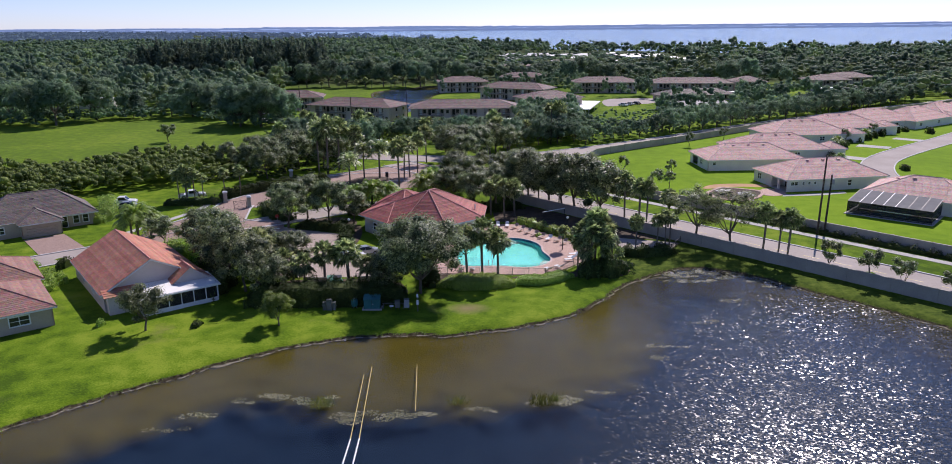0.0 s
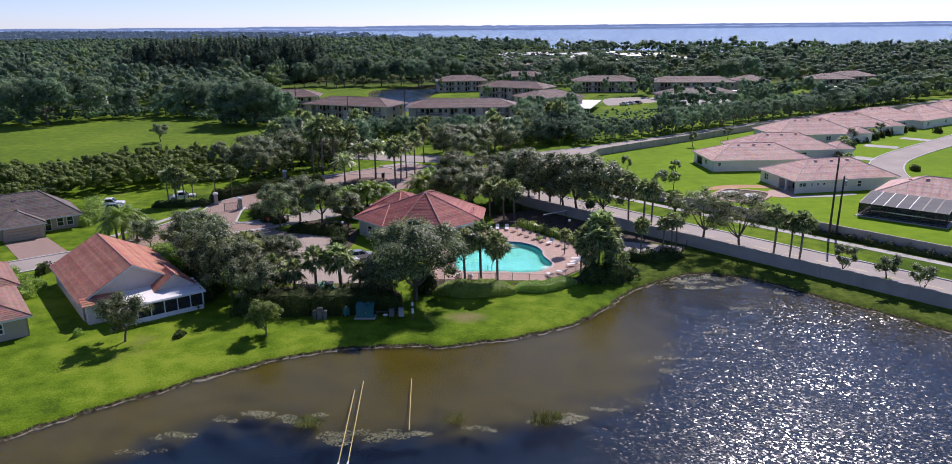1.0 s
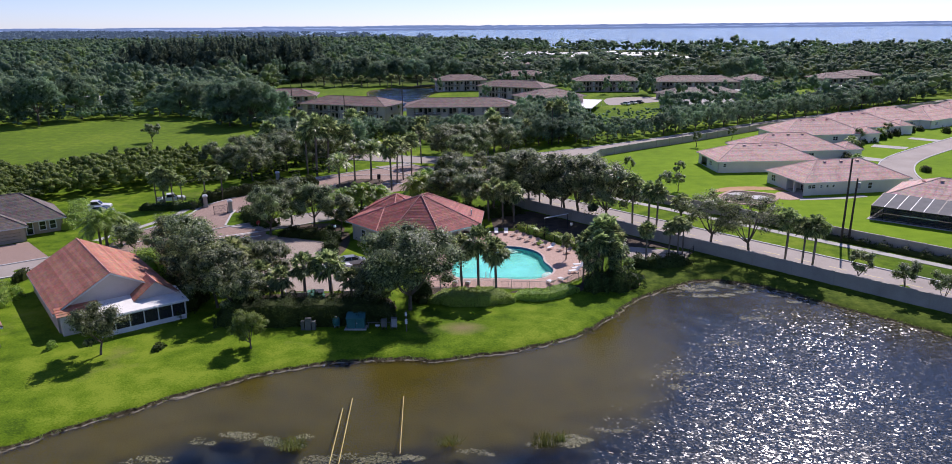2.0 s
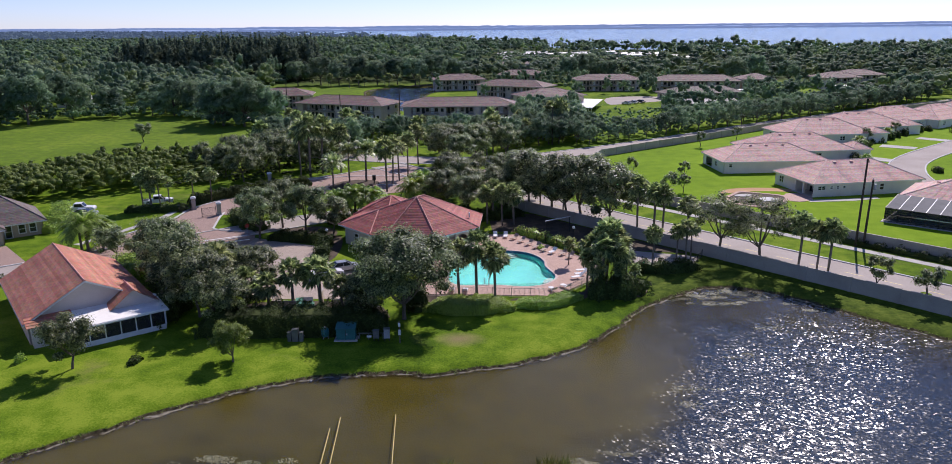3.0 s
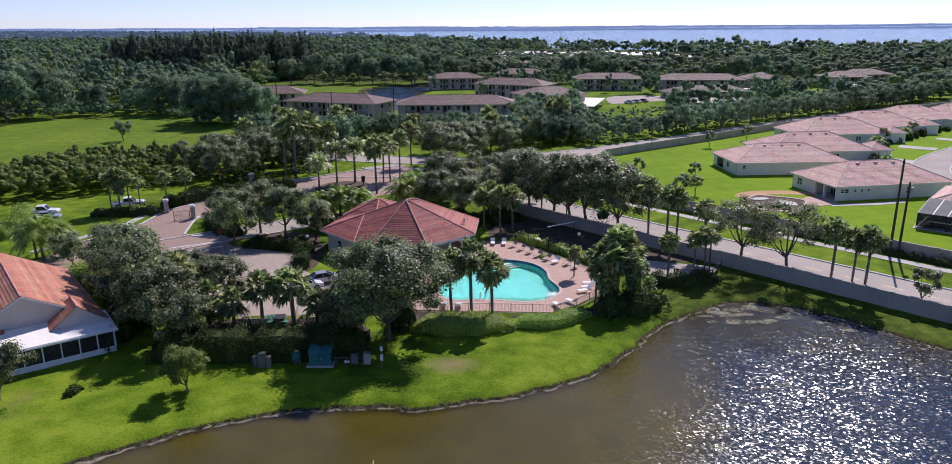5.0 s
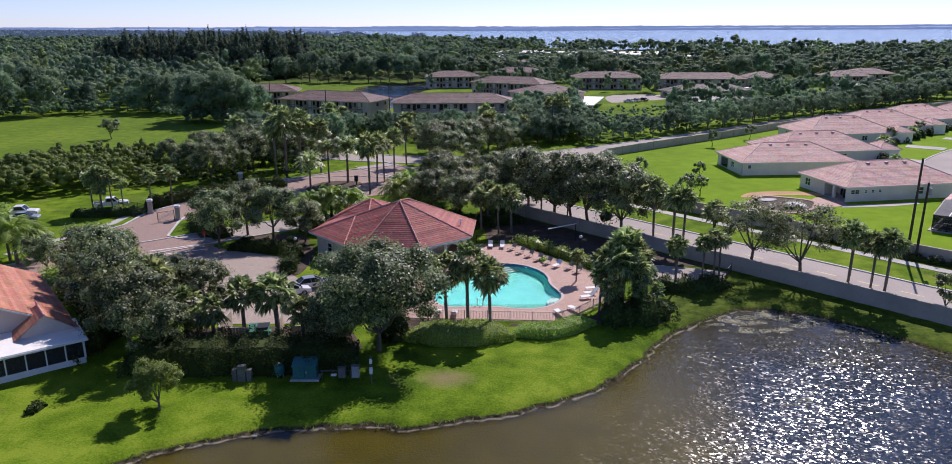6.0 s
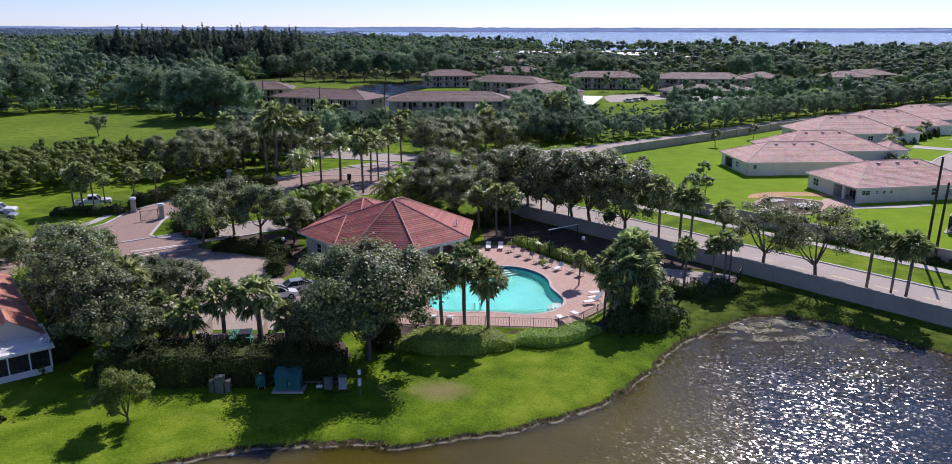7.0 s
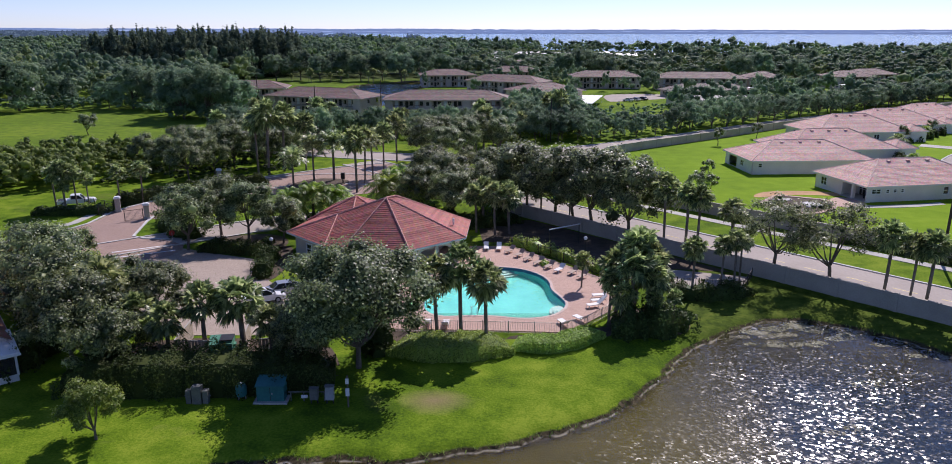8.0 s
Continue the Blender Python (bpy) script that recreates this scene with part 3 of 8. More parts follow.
road("road_boulevard", [blvd(-70, 7.4), blvd(0, 7.4), blvd(60, 7.4), blvd(105, 7.6), blvd(135, 8.4)], 8.6, M_ASPHALT, "pale grey two-lane boulevard between garden walls")
for k in range(30):
    a = -40 + k * 5.0
    structure("lane_mark", Geo().prism([blvd(a, 7.33), blvd(a, 7.47), blvd(a + 2.6, 7.47), blvd(a + 2.6, 7.33)], 0.03, 0.038), M_YELLOW, "faded yellow centre line dash on the road", "road marking")
road("road_collector", [(-60, 215), (-20, 198), (6, 196), (24.6, 206), (42.8, 217.9), (65.7, 235.3), (88.7, 254.3), (117.0, 275.0), (156.2, 301.2), (206.6, 333.5), (301.6, 395.5)], 9.4, M_ASPHALT, "pale grey road running beyond the garden wall")
road("road_entry", [(4, 172), (-12, 171), (-28, 174), (-38, 168), (-45, 155), (-49.5, 147), (-50.6, 143)], 9.5, M_PAVER, "pinkish paver entrance drive through the gates", 0.045)
structure("road_forecourt", Geo().prism(chaikin([(-48, 158), (-46, 168), (-40, 173.3), (-33.2, 178.5), (-25.7, 185.2), (-16.8, 190), (-8, 187), (4, 184), (14, 180), (14, 167), (0, 166), (-12, 162), (-21.7, 157.3), (-30, 158.5), (-38, 160), (-42, 153)], 1), -0.05, 0.049), M_PAVER, "mauve paver forecourt outside the gates", "road")
kerb([(-46.3, 168.3), (-40.2, 173.6), (-33.4, 178.8), (-25.9, 185.5), (-17, 190.3)])
structure("condo_lot", Geo().prism(chaikin([(56, 330), (58, 356), (66, 366), (86, 366), (88, 352), (80, 341), (68, 336), (60, 330)], 1), -0.05, 0.03), M_ASPHALT, "pale asphalt lot beside the condominium carports", "parking area")
LO, LB, LA = (-48.8, 83.6), (0.785, 0.62), (-0.62, 0.785)


def lot(b, a):
    """Places in the left-hand row of houses: b along the street, a away from the lake."""
    return (LO[0] + LB[0] * b + LA[0] * a, LO[1] + LB[1] * b + LA[1] * a)


road("road_residential", [lot(-60, 31), lot(0, 31), lot(25, 31), lot(45, 31), lot(56, 30), lot(66, 26)], 7, M_ASPHALT, "pale grey residential street with light kerbs", 0.03)
structure("driveway", Geo().prism([lot(-2.6, 34.6), lot(4.4, 34.6), lot(3.2, 46.8), lot(-3.2, 46.8)], -0.05, 0.05), M_PAVER, "pink paver driveway leading to a garage", "driveway")
structure("driveway", Geo().prism([lot(3, 20.2), lot(9, 20.2), lot(9, 27.3), lot(3, 27.3)], -0.05, 0.05), M_PAVER, "pink paver driveway leading to a garage", "driveway")
structure("parking_lot", Geo().prism(chaikin([(-34, 97.4), (-11, 97.4), (-13, 107), (-22, 112), (-23.4, 120.6), (-30.5, 123.4), (-38, 127), (-41, 119), (-33, 110)], 1), -0.05, 0.035), M_LOT, "buff paver parking area beside the clubhouse", "pavement")
structure("sidewalk", Geo().strip([blvd(s, 18.8) for s in range(-70, 90, 8)], [blvd(s, 20.5) for s in range(-70, 90, 8)], -0.05, 0.05), M_CONCRETE, "pale concrete sidewalk beside the boulevard", "pavement")
structure("road_gate", Geo().prism(chaikin([(-54.3, 147), (-54.6, 138.7), (-56.2, 134.5), (-58.5, 129), (-61, 123), (-60, 117), (-52, 113), (-44, 116.5), (-36.8, 121.5), (-35.8, 127), (-39.5, 130), (-43.2, 130.6), (-45.4, 132), (-47, 140.5), (-47.4, 147)], 1), -0.05, 0.052), M_PAVER, "mauve paver forecourt inside the gates", "road")
kerb([(-54.6, 146.5), (-54.9, 138.7), (-56.5, 134.5), (-58.8, 129), (-61.3, 123)])
kerb([(-47.0, 143.5), (-46.8, 140.5), (-45.2, 132), (-43.2, 130.8), (-39.5, 130.2)])
structure("sidewalk", Geo().strip([(-56.2, 146.5), (-56.6, 139.5), (-58.4, 134.5), (-60.8, 128.5), (-63.4, 122.5)], [(-57.5, 146.5), (-57.9, 139.8), (-59.7, 134.9), (-62.1, 128.9), (-64.7, 122.9)], -0.05, 0.05), M_CONCRETE, "pale concrete sidewalk beside the entrance drive", "pavement")
# street of the right-hand houses
road("road_estate", [(166, 244), (147, 226.5), (128, 210.5), (113.5, 197.5), (104.5, 187), (97, 172), (94.5, 157)], 7.8, M_ASPHALT, "pale asphalt street curving between new houses", 0.04)


def garden_wall(name, line, height, label):
    """A rendered wall with a cap and piers; each panel and pier its own piece."""
    w = thing(name, label, "wall", kind="structure")
    for a, b in zip(line[:-1], line[1:]):
        l = math.hypot(b[0] - a[0], b[1] - a[1])
        n = max(1, round(l / 6.0))
        ux, uy = (b[0] - a[0]) / l, (b[1] - a[1]) / l
        nx, ny = -uy, ux
        for k in range(n):
            s0, s1 = l * k / n + 0.2, l * (k + 1) / n - 0.2
            for nm, h0, h1, t in (("panel", -0.3, height, 0.10), ("coping", height, height + 0.10, 0.16)):
                part(nm, Geo().prism([(a[0] + ux * s + nx * e, a[1] + uy * s + ny * e) for s, e in ((s0, -t), (s1, -t), (s1, t), (s0, t))], h0, h1), M_WALLSTUCCO, w)
            p = (a[0] + ux * l * k / n, a[1] + uy * l * k / n)
            part("pier", Geo().prism([(p[0] + ux * i + nx * j, p[1] + uy * i + ny * j) for i, j in ((-.2, -.2), (.2, -.2), (.2, .2), (-.2, .2))], -0.3, height + 0.16), M_WALLSTUCCO, w)
    return w


garden_wall("wall_south", [blvd(-70, 0), blvd(84, 0)], 1.85, "long grey-beige rendered garden wall above the lake bank")
garden_wall("wall_north", [blvd(-70, 23), blvd(76, 23), (24, 176), (29, 193), (33, 201.5), (47, 212.9), (70, 230.4), (93, 249.4), (121, 270), (160, 296), (210, 328)], 1.85, "long grey-beige rendered garden wall around the new lawn")

# ---- houses ----
def slope(roof, ea, eb, tb, ta, material, course=0.45, lift=0.05, name="tile_slope"):
    """One roof slope in lapped courses from the eave ea-eb up to ta-tb."""
    ea, eb, tb, ta = (Vector(p) for p in (ea, eb, tb, ta))
    n = (eb - ea).cross((ta + tb) / 2 - ea).normalized()
    if n.z < 0:
        n = -n
    rise = max((ta - ea).length, (tb - eb).length)
    rise = ((ta + tb) / 2 - (ea + eb) / 2).length if rise < 0.1 else rise
    h = max(2, round(((ta + tb) / 2 - (ea + eb) / 2).length / course))
    g = Geo()
    for i in range(h):
        t0, t1 = i / h, min(1.0, (i + 1.12) / h)
        a0, b0, b1, a1 = ea.lerp(ta, t0), eb.lerp(tb, t0), eb.lerp(tb, t1), ea.lerp(ta, t1)
        g.add([a0, b0, b0 + n * lift, a0 + n * lift, b1 + n * 0.008, a1 + n * 0.008], [(0, 1, 2, 3), (3, 2, 4, 5)])
    return part(name, g, material, roof)


def caps(roof, lines, material, r=0.11):
    """Ridge and hip lines: a run of lapped half-round cap tiles, each wider at its lower end."""
    for a, b in lines:
        a, b = Vector(a), Vector(b)
        w = (b - a).normalized()
        u = w.orthogonal().normalized()
        t = w.cross(u)
        n = max(2, int((b - a).length / 0.45))
        rings = [(a.lerp(b, (k + q) / n), r * s) for k in range(n) for q, s in ((0.0, 1.15), (0.97, 0.86))]
        verts = [c + (u * math.cos(math.pi * i / 3) + t * math.sin(math.pi * i / 3)) * s for c, s in rings for i in range(6)]
        faces = [(6 * k + i, 6 * k + (i + 1) % 6, 6 * k + 6 + (i + 1) % 6, 6 * k + 6 + i) for k in range(len(rings) - 1) for i in range(6)]
        part("ridge_cap", Geo().add(verts, faces + [(5, 4, 3, 2, 1, 0), tuple(range(6 * len(rings) - 6, 6 * len(rings)))]), material, roof)


def under(roof, poly, z, material):
    """Soffit and fascia below a roof outline."""
    part("fascia", Geo().prism(poly, z - 0.22, z - 0.02), material, roof)


def hip_roof(house, x0, y0, x1, y1, eave, rise, tile, cap, trim, over=0.5, course=0.36, lift=0.032):
    x0, y0, x1, y1 = x0 - over, y0 - over, x1 + over, y1 + over
    w, l = x1 - x0, y1 - y0
    k = min(w, l) / 2
    if w >= l:
        r0, r1 = (x0 + k, (y0 + y1) / 2, eave + rise), (x1 - k, (y0 + y1) / 2, eave + rise)
    else:
        r0, r1 = ((x0 + x1) / 2, y0 + k, eave + rise), ((x0 + x1) / 2, y1 - k, eave + rise)
    A, B, C, D = (x0, y0, eave), (x1, y0, eave), (x1, y1, eave), (x0, y1, eave)
    roof = new("roof")
    roof.parent = house
    if w >= l:
        sl = ((A, B, r1, r0), (B, C, r1, r1), (C, D, r0, r1), (D, A, r0, r0))
        hips = ((A, r0), (D, r0), (B, r1), (C, r1), (r0, r1))
    else:
        sl = ((A, B, r0, r0), (B, C, r1, r0), (C, D, r1, r1), (D, A, r0, r1))
        hips = ((A, r0), (B, r0), (C, r1), (D, r1), (r0, r1))
    for s in sl:
        slope(roof, *s, tile, course, lift)
    caps(roof, [h for h in hips if (Vector(h[0]) - Vector(h[1])).length > 0.3], cap)
    under(roof, [A[:2], B[:2], C[:2], D[:2]], eave, trim)
    return roof


def wall_run(house, a, b, height, material, openings=(), thick=0.2):
    """A wall from a to b with real openings: (start, end, sill, head, kind)."""
    a, b = Vector((*a, 0)), Vector((*b, 0))
    l = (b - a).length
    u = (b - a) / l
    n = Vector((u.y, -u.x, 0))          # outward for a run that goes round anticlockwise

    def slab(g, s0, s1, z0, z1, d0=-thick, d1=0.0):
        if s1 - s0 > 0.01 and z1 - z0 > 0.01:
            p = [a + u * s + n * d for s, d in ((s0, d0), (s1, d0), (s1, d1), (s0, d1))]
            g.prism([(q.x, q.y) for q in p], z0, z1)
    g = Geo()
    cur = 0.0
    for s0, s1, z0, z1, what in sorted(openings):
        slab(g, cur, s0, -0.2, height)
        slab(g, s0, s1, -0.2, z0)
        slab(g, s0, s1, z1, height)
        cur = s1
    slab(g, cur, l, -0.2, height)
    part("wall", g, material, house)
    for s0, s1, z0, z1, what in openings:
        if what == "open":
            continue
        w = 0.09
        if what == "garage":
            door = Geo()
            rows = 4
            for r in range(rows):
                slab(door, s0, s1, z0 + (z1 - z0) * r / rows + 0.02, z0 + (z1 - z0) * (r + 1) / rows - 0.02, -0.16, -0.08)
            part("garage_door", door, M_TAN, house, "panelled tan garage door")
            continue
        pane = Geo()
        slab(pane, s0 + 0.04, s1 - 0.04, z0 + 0.04, z1 - 0.04, -0.09, -0.06)
        win = part("door" if what == "door" else "window", pane, M_GLASS, house, "dark glass in a white frame")
        cols = max(1, round((s1 - s0) / 0.9))
        bits = [("jamb", s0 - w, s0 + 0.05, z0 - w, z1 + w, 0.05), ("jamb", s1 - 0.05, s1 + w, z0 - w, z1 + w, 0.05), ("head", s0 + 0.05, s1 - 0.05, z1 - 0.05, z1 + w, 0.05), ("sill", s0 + 0.05, s1 - 0.05, z0 - w, z0 + 0.05, 0.07)]
        bits += [("mullion", s0 + (s1 - s0) * c / cols - 0.04, s0 + (s1 - s0) * c / cols + 0.04, z0 + 0.05, z1 - 0.05, 0.02) for c in range(1, cols)]
        bits += [("transom", s0 + (s1 - s0) * c / cols + 0.04, s0 + (s1 - s0) * (c + 1) / cols - 0.04, (z0 + z1) / 2 - 0.03, (z0 + z1) / 2 + 0.03, 0.015) for c in range(cols)]
        for nm, p0, p1, q0, q1, d in bits:
            fr = Geo()
            slab(fr, p0, p1, q0, q1, -0.1, d)
            part(nm, fr, M_TRIM, win)


def vents(house, spots, material, name="roof_vent"):
    for x, y, z in spots:
        part(name, Geo().box(x - 0.32, y - 0.22, z - 0.1, x + 0.32, y + 0.22, z + 0.17), material, house)


def estate_house(at, turn, w, l, rise, label, windows, porch=False, boxes=()):
    """A single-storey white house with a rose tile hip roof."""
    h = thing("house", label, "house", (*at, 0), turn, "new houses beside the lawn")
    hw = 2.75
    south, east, north, west = windows
    wall_run(h, (0, 0), (w, 0), hw, M_WHITE, south)
    wall_run(h, (w, 0), (w, l), hw, M_WHITE, east)
    wall_run(h, (w, l), (0, l), hw, M_WHITE, north)
    if porch:
        # recessed porch at one corner, open between two columns
        wall_run(h, (0, l), (0, 6.8), hw, M_WHITE, west)
        wall_run(h, (0, 6.8), (3.2, 6.8), hw, M_WHITE)
        wall_run(h, (3.2, 6.8), (3.2, 0.2), hw, M_WHITE, [(0.8, 3.2, 0.05, 2.2, "door"), (4.0, 5.8, 0.4, 2.1, "window")])
        part("column", Geo().box(0, 3.4, -0.1, 0.45, 3.85, hw), M_WHITE, h)
        part("column", Geo().box(0, 6.3, -0.1, 0.45, 6.8, hw), M_WHITE, h)
        part("lintel", Geo().box(0, 0.2, 2.35, 0.35, 6.8, hw), M_WHITE, h)
        part("porch_floor", Geo().box(-0.4, 0.2, -0.1, 3.2, 6.8, 0.08), M_CONCRETE, h)
        part("patio_chair", Geo().box(1.4, 1.2, 0.08, 2.0, 1.8, 0.5).box(1.9, 1.2, 0.5, 2.0, 1.8, 1.0), M_BRONZE, h)
        part("patio_table", Geo().box(1.2, 2.2, 0.68, 2.2, 3.2, 0.74).box(1.6, 2.6, 0.08, 1.8, 2.8, 0.68), M_BRONZE, h)
    else:
        wall_run(h, (0, l), (0, 0), hw, M_WHITE, west)
    hip_roof(h, 0, 0, w, l, hw + 0.02, rise, M_TILE_PINK, M_CAPPINK, M_TRIM)
    for b in boxes:
        hip_roof(h, *b[:4], hw + 0.02, b[4], M_TILE_PINK, M_CAPPINK, M_TRIM, 0.4)
        part("wing", Geo().box(b[0], b[1], -0.1, b[2], b[3], hw), M_WHITE, h)
    rt = hw + rise
    vents(h, [(w * f, l * 0.5 - 0.9, rt - 0.35) for f in (0.34, 0.5, 0.66)], M_TILE_PINK)
    return h


WIN = "window"
estate_house((67.4, 152.8), 10, 24, 13.8, 3.3, "white single-storey house with rose tile hip roof and corner porch",
             ([(0.9, 2.6, 1.4, 2.2, WIN), (3.6, 4.2, 1.5, 2.1, WIN), (5.0, 5.6, 1.5, 2.1, WIN), (6.4, 7.0, 1.5, 2.1, WIN), (14.6, 15.6, 0.9, 2.2, WIN)], [(4, 6, 0.9, 2.1, WIN)], [(4, 6, 0.9, 2.1, WIN)], [(1.6, 3.2, 0.8, 2.2, WIN)]), True)
estate_house((57.4, 177.6), 3, 24.5, 13.8, 3.1, "white single-storey house with pale rose tile hip roof",
             ([(1.2, 2.0, 1.4, 2.2, WIN)], [], [(4, 6, 0.9, 2.1, WIN)], [(2, 6.0, 0.1, 2.2, "open"), (8, 9.6, 0.9, 2.1, WIN)]))
ROW = (((70, 190.6), 6, 25, 15, 3.6), ((89, 218.6), 6, 25, 16, 3.8), ((108, 231.6), 12, 25, 16, 3.8), ((129, 245), 22, 25, 16, 3.8), ((149, 249), 34, 24, 16, 3.8), ((167, 262), 40, 24, 16, 3.8), ((186, 275), 40, 24, 16, 3.8))
for at, turn, w, l, r in ROW:
    estate_house(at, turn, w, l, r, "white single-storey house with rose tile hip roof along the estate street",
                 ([(3, 4.5, 0.9, 2.1, WIN), (15, 16.5, 0.9, 2.1, WIN)], [(1.0, 5.8, 0.1, 2.2, "garage"), (8, 9.6, 0.9, 2.1, WIN)], [(5, 7, 0.9, 2.1, WIN)], [(4, 6, 0.9, 2.1, WIN)]), False, [(w - 0.5, 0.2, w + 4.5, 6.6, 1.5)])


def cage_house():
    h = thing("house", "white house with rose tile roof and screened pool cage", "house", (77.6, 140.8, 0), -41, "new houses beside the lawn")
    hw = 2.75
    wall_run(h, (0, 0), (20, 0), hw, M_WHITE, [(2, 5, 0.05, 2.2, "door"), (7, 10, 0.05, 2.2, "door")])
    wall_run(h, (20, 0), (20, 15), hw, M_WHITE)
    wall_run(h, (20, 15), (0, 15), hw, M_WHITE, [(4, 6, 0.9, 2.1, WIN)])
    wall_run(h, (0, 15), (0, 0), hw, M_WHITE, [(3, 4.5, 0.9, 2.1, WIN)])
    hip_roof(h, 0, 0, 20, 15, hw, 3.2, M_TILE_PINK, M_CAPPINK, M_TRIM)
    vents(h, [(5, 6, 5.2), (8, 6.2, 5.5)], M_TILE_PINK)
    # cage: posts, rails, screens, sloping roof bays with white beams
    x0, x1, y0, y1, t = 0.0, 14.5, -9.0, -0.6, 2.5
    part("cage_screen", Geo().box(x0 + 0.02, y0 + 0.03, 0.35, x1 - 0.02, y0 + 0.045, t - 0.05), M_SCREEN, h, "dark insect screen")
    part("cage_screen", Geo().box(x0 + 0.03, y0 + 0.05, 0.35, x0 + 0.045, y1, t - 0.05), M_SCREEN, h)
    part("cage_screen", Geo().box(x1 - 0.045, y0 + 0.05, 0.35, x1 - 0.03, y1, t - 0.05), M_SCREEN, h)
    n = 7
    for i in range(n + 1):
        x = x0 + (x1 - x0) * i / n
        part("cage_post", Geo().box(x - 0.04, y0 - 0.04, -0.1, x + 0.04, y0 + 0.04, t), M_BRONZE, h)
        part("cage_beam", Geo().add([(x - .06, y0, t + .04), (x + .06, y0, t + .04), (x + .06, y1, t + .95), (x - .06, y1, t + .95), (x - .06, y0, t - .06), (x + .06, y0, t - .06), (x + .06, y1, t + .85), (x - .06, y1, t + .85)],
             [(0, 1, 2, 3), (7, 6, 5, 4), (0, 4, 5, 1), (2, 6, 7, 3), (1, 5, 6, 2), (0, 3, 7, 4)]), M_TRIM if i in (1, 2, 3, 4) else M_BRONZE, h)
    for z in (0.1, 1.2, t - 0.06):
        part("cage_rail", Geo().box(x0, y0 - 0.035, z, x1, y0 + 0.025, z + 0.08), M_BRONZE, h)
    part("cage_roof", Geo().add([(x0, y0, t), (x1, y0, t), (x1, y1, t + .9), (x0, y1, t + .9)], [(0, 1, 2, 3)]), M_MESH, h, "grey mesh roof of the pool cage")
    part("cage_floor", Geo().box(x0 - 0.4, y0 - 0.6, -0.1, x1 + 0.4, y1 + 0.6, 0.1), M_CONCRETE, h)
    part("pool_water", Geo().box(4, -7, 0.1, 10, -3, 0.14), M_POOLTILE, h)


cage_house()


def gable_house():
    """The terracotta gable house with a white-roofed screened porch towards the lake."""
    h = thing("house", "pale mauve house with terracotta tile gable roof and white screened porch", "house", (*LO, 0), math.degrees(math.atan2(LB[1], LB[0])))
    W, L, e, rz, rx = 13.0, 18.6, 2.65, 6.3, 6.2
    wall_run(h, (0, 0), (W, 0), e, M_LAVENDER, [(0.8, 1.8, 0.4, 2.1, WIN), (4.5, 7.2, 0.05, 2.2, "door")])
    wall_run(h, (W, 0), (W, L), e, M_LAVENDER, [(6, 7.5, 0.9, 2.1, WIN)])
    wall_run(h, (W, L), (0, L), e, M_LAVENDER, [(4, 10, 0.05, 2.3, "garage")])
    wall_run(h, (0, L), (0, 0), e, M_LAVENDER, [(5, 6.2, 0.9, 2.1, WIN), (11, 12.4, 0.9, 2.1, WIN)])
    o = 0.45
    k = (rz - e) / rx
    zl, zr = e - o * k + 0.15, e - o * k + 0.15
    roof = new("roof")
    roof.parent = h
    y0, y1 = -o, L + o
    slope(roof, (-o, y0, zl), (-o, y1, zl), (rx, y1, rz), (rx, y0, rz), M_TILE_RED, 0.36, 0.052)
    slope(roof, (W + o, y1, zr), (W + o, y0, zr), (rx, y0, rz), (rx, y1, rz), M_TILE_RED, 0.36, 0.052)
    caps(roof, [((rx, y0, rz), (rx, y1, rz))], M_CAP)
    for y, s in ((0, 1), (L - 0.2, 1)):
        part("gable_wall", Geo().add([(x, yy, z) for yy in (y, y + 0.2) for x, z in ((0.1, e), (W - 0.1, e), (rx, rz - 0.1))], [(0, 1, 2), (5, 4, 3), (0, 3, 4, 1), (1, 4, 5, 2), (2, 5, 3, 0)]), M_LAVENDER, h)
    for a, b in (((-o, y0, zl - .12), (rx, y0, rz - .12)), ((W + o, y0, zr - .12), (rx, y0, rz - .12)), ((-o, y1, zl - .12), (rx, y1, rz - .12)), ((W + o, y1, zr - .12), (rx, y1, rz - .12)),
                 ((-o, y0, zl - .1), (-o, y1, zl - .1)), ((W + o, y0, zr - .1), (W + o, y1, zr - .1))):
        part("barge_board", Geo().tube(a, b, 0.1, 0.1, 4), M_TRIM, roof)
    # small forward gable
    gx0, gx1, gm, gz, gy = 8.0, 13.4, 10.7, 4.75, -2.6
    part("forward_gable_wall", Geo().add([(x, yy, z) for yy in (gy + .35, gy + .55) for x, z in ((gx0 + .2, 2.75), (gx1 - .2, 2.75), (gm, gz - .12))], [(0, 1, 2), (5, 4, 3), (0, 3, 4, 1), (1, 4, 5, 2), (2, 5, 3, 0)]), M_LAVENDER, h)
    slope(roof, (gx0, gy, 2.8), (gx0, 1.2, 2.8), (gm, 1.2, gz), (gm, gy, gz), M_TILE_RED, 0.36, 0.036)
    slope(roof, (gx1, 1.2, 2.8), (gx1, gy, 2.8), (gm, gy, gz), (gm, 1.2, gz), M_TILE_RED, 0.36, 0.036)
    caps(roof, [((gm, gy, gz), (gm, 2.0, gz))], M_CAP)
    # tiled skirt over the corner window
    slope(roof, (-0.3, -1.7, 2.45), (4.4, -1.7, 2.45), (4.4, 0, 3.15), (-0.3, 0, 3.15), M_TILE_RED, 0.48, 0.06)
    part("bay_wall", Geo().box(0.2, -1.4, -0.1, 3.4, -0.02, 2.5), M_LAVENDER, h)
    # porch: posts, knee wall, rails, screens, white roof
    px0, px1, py = 3.6, 13.3, -4.7
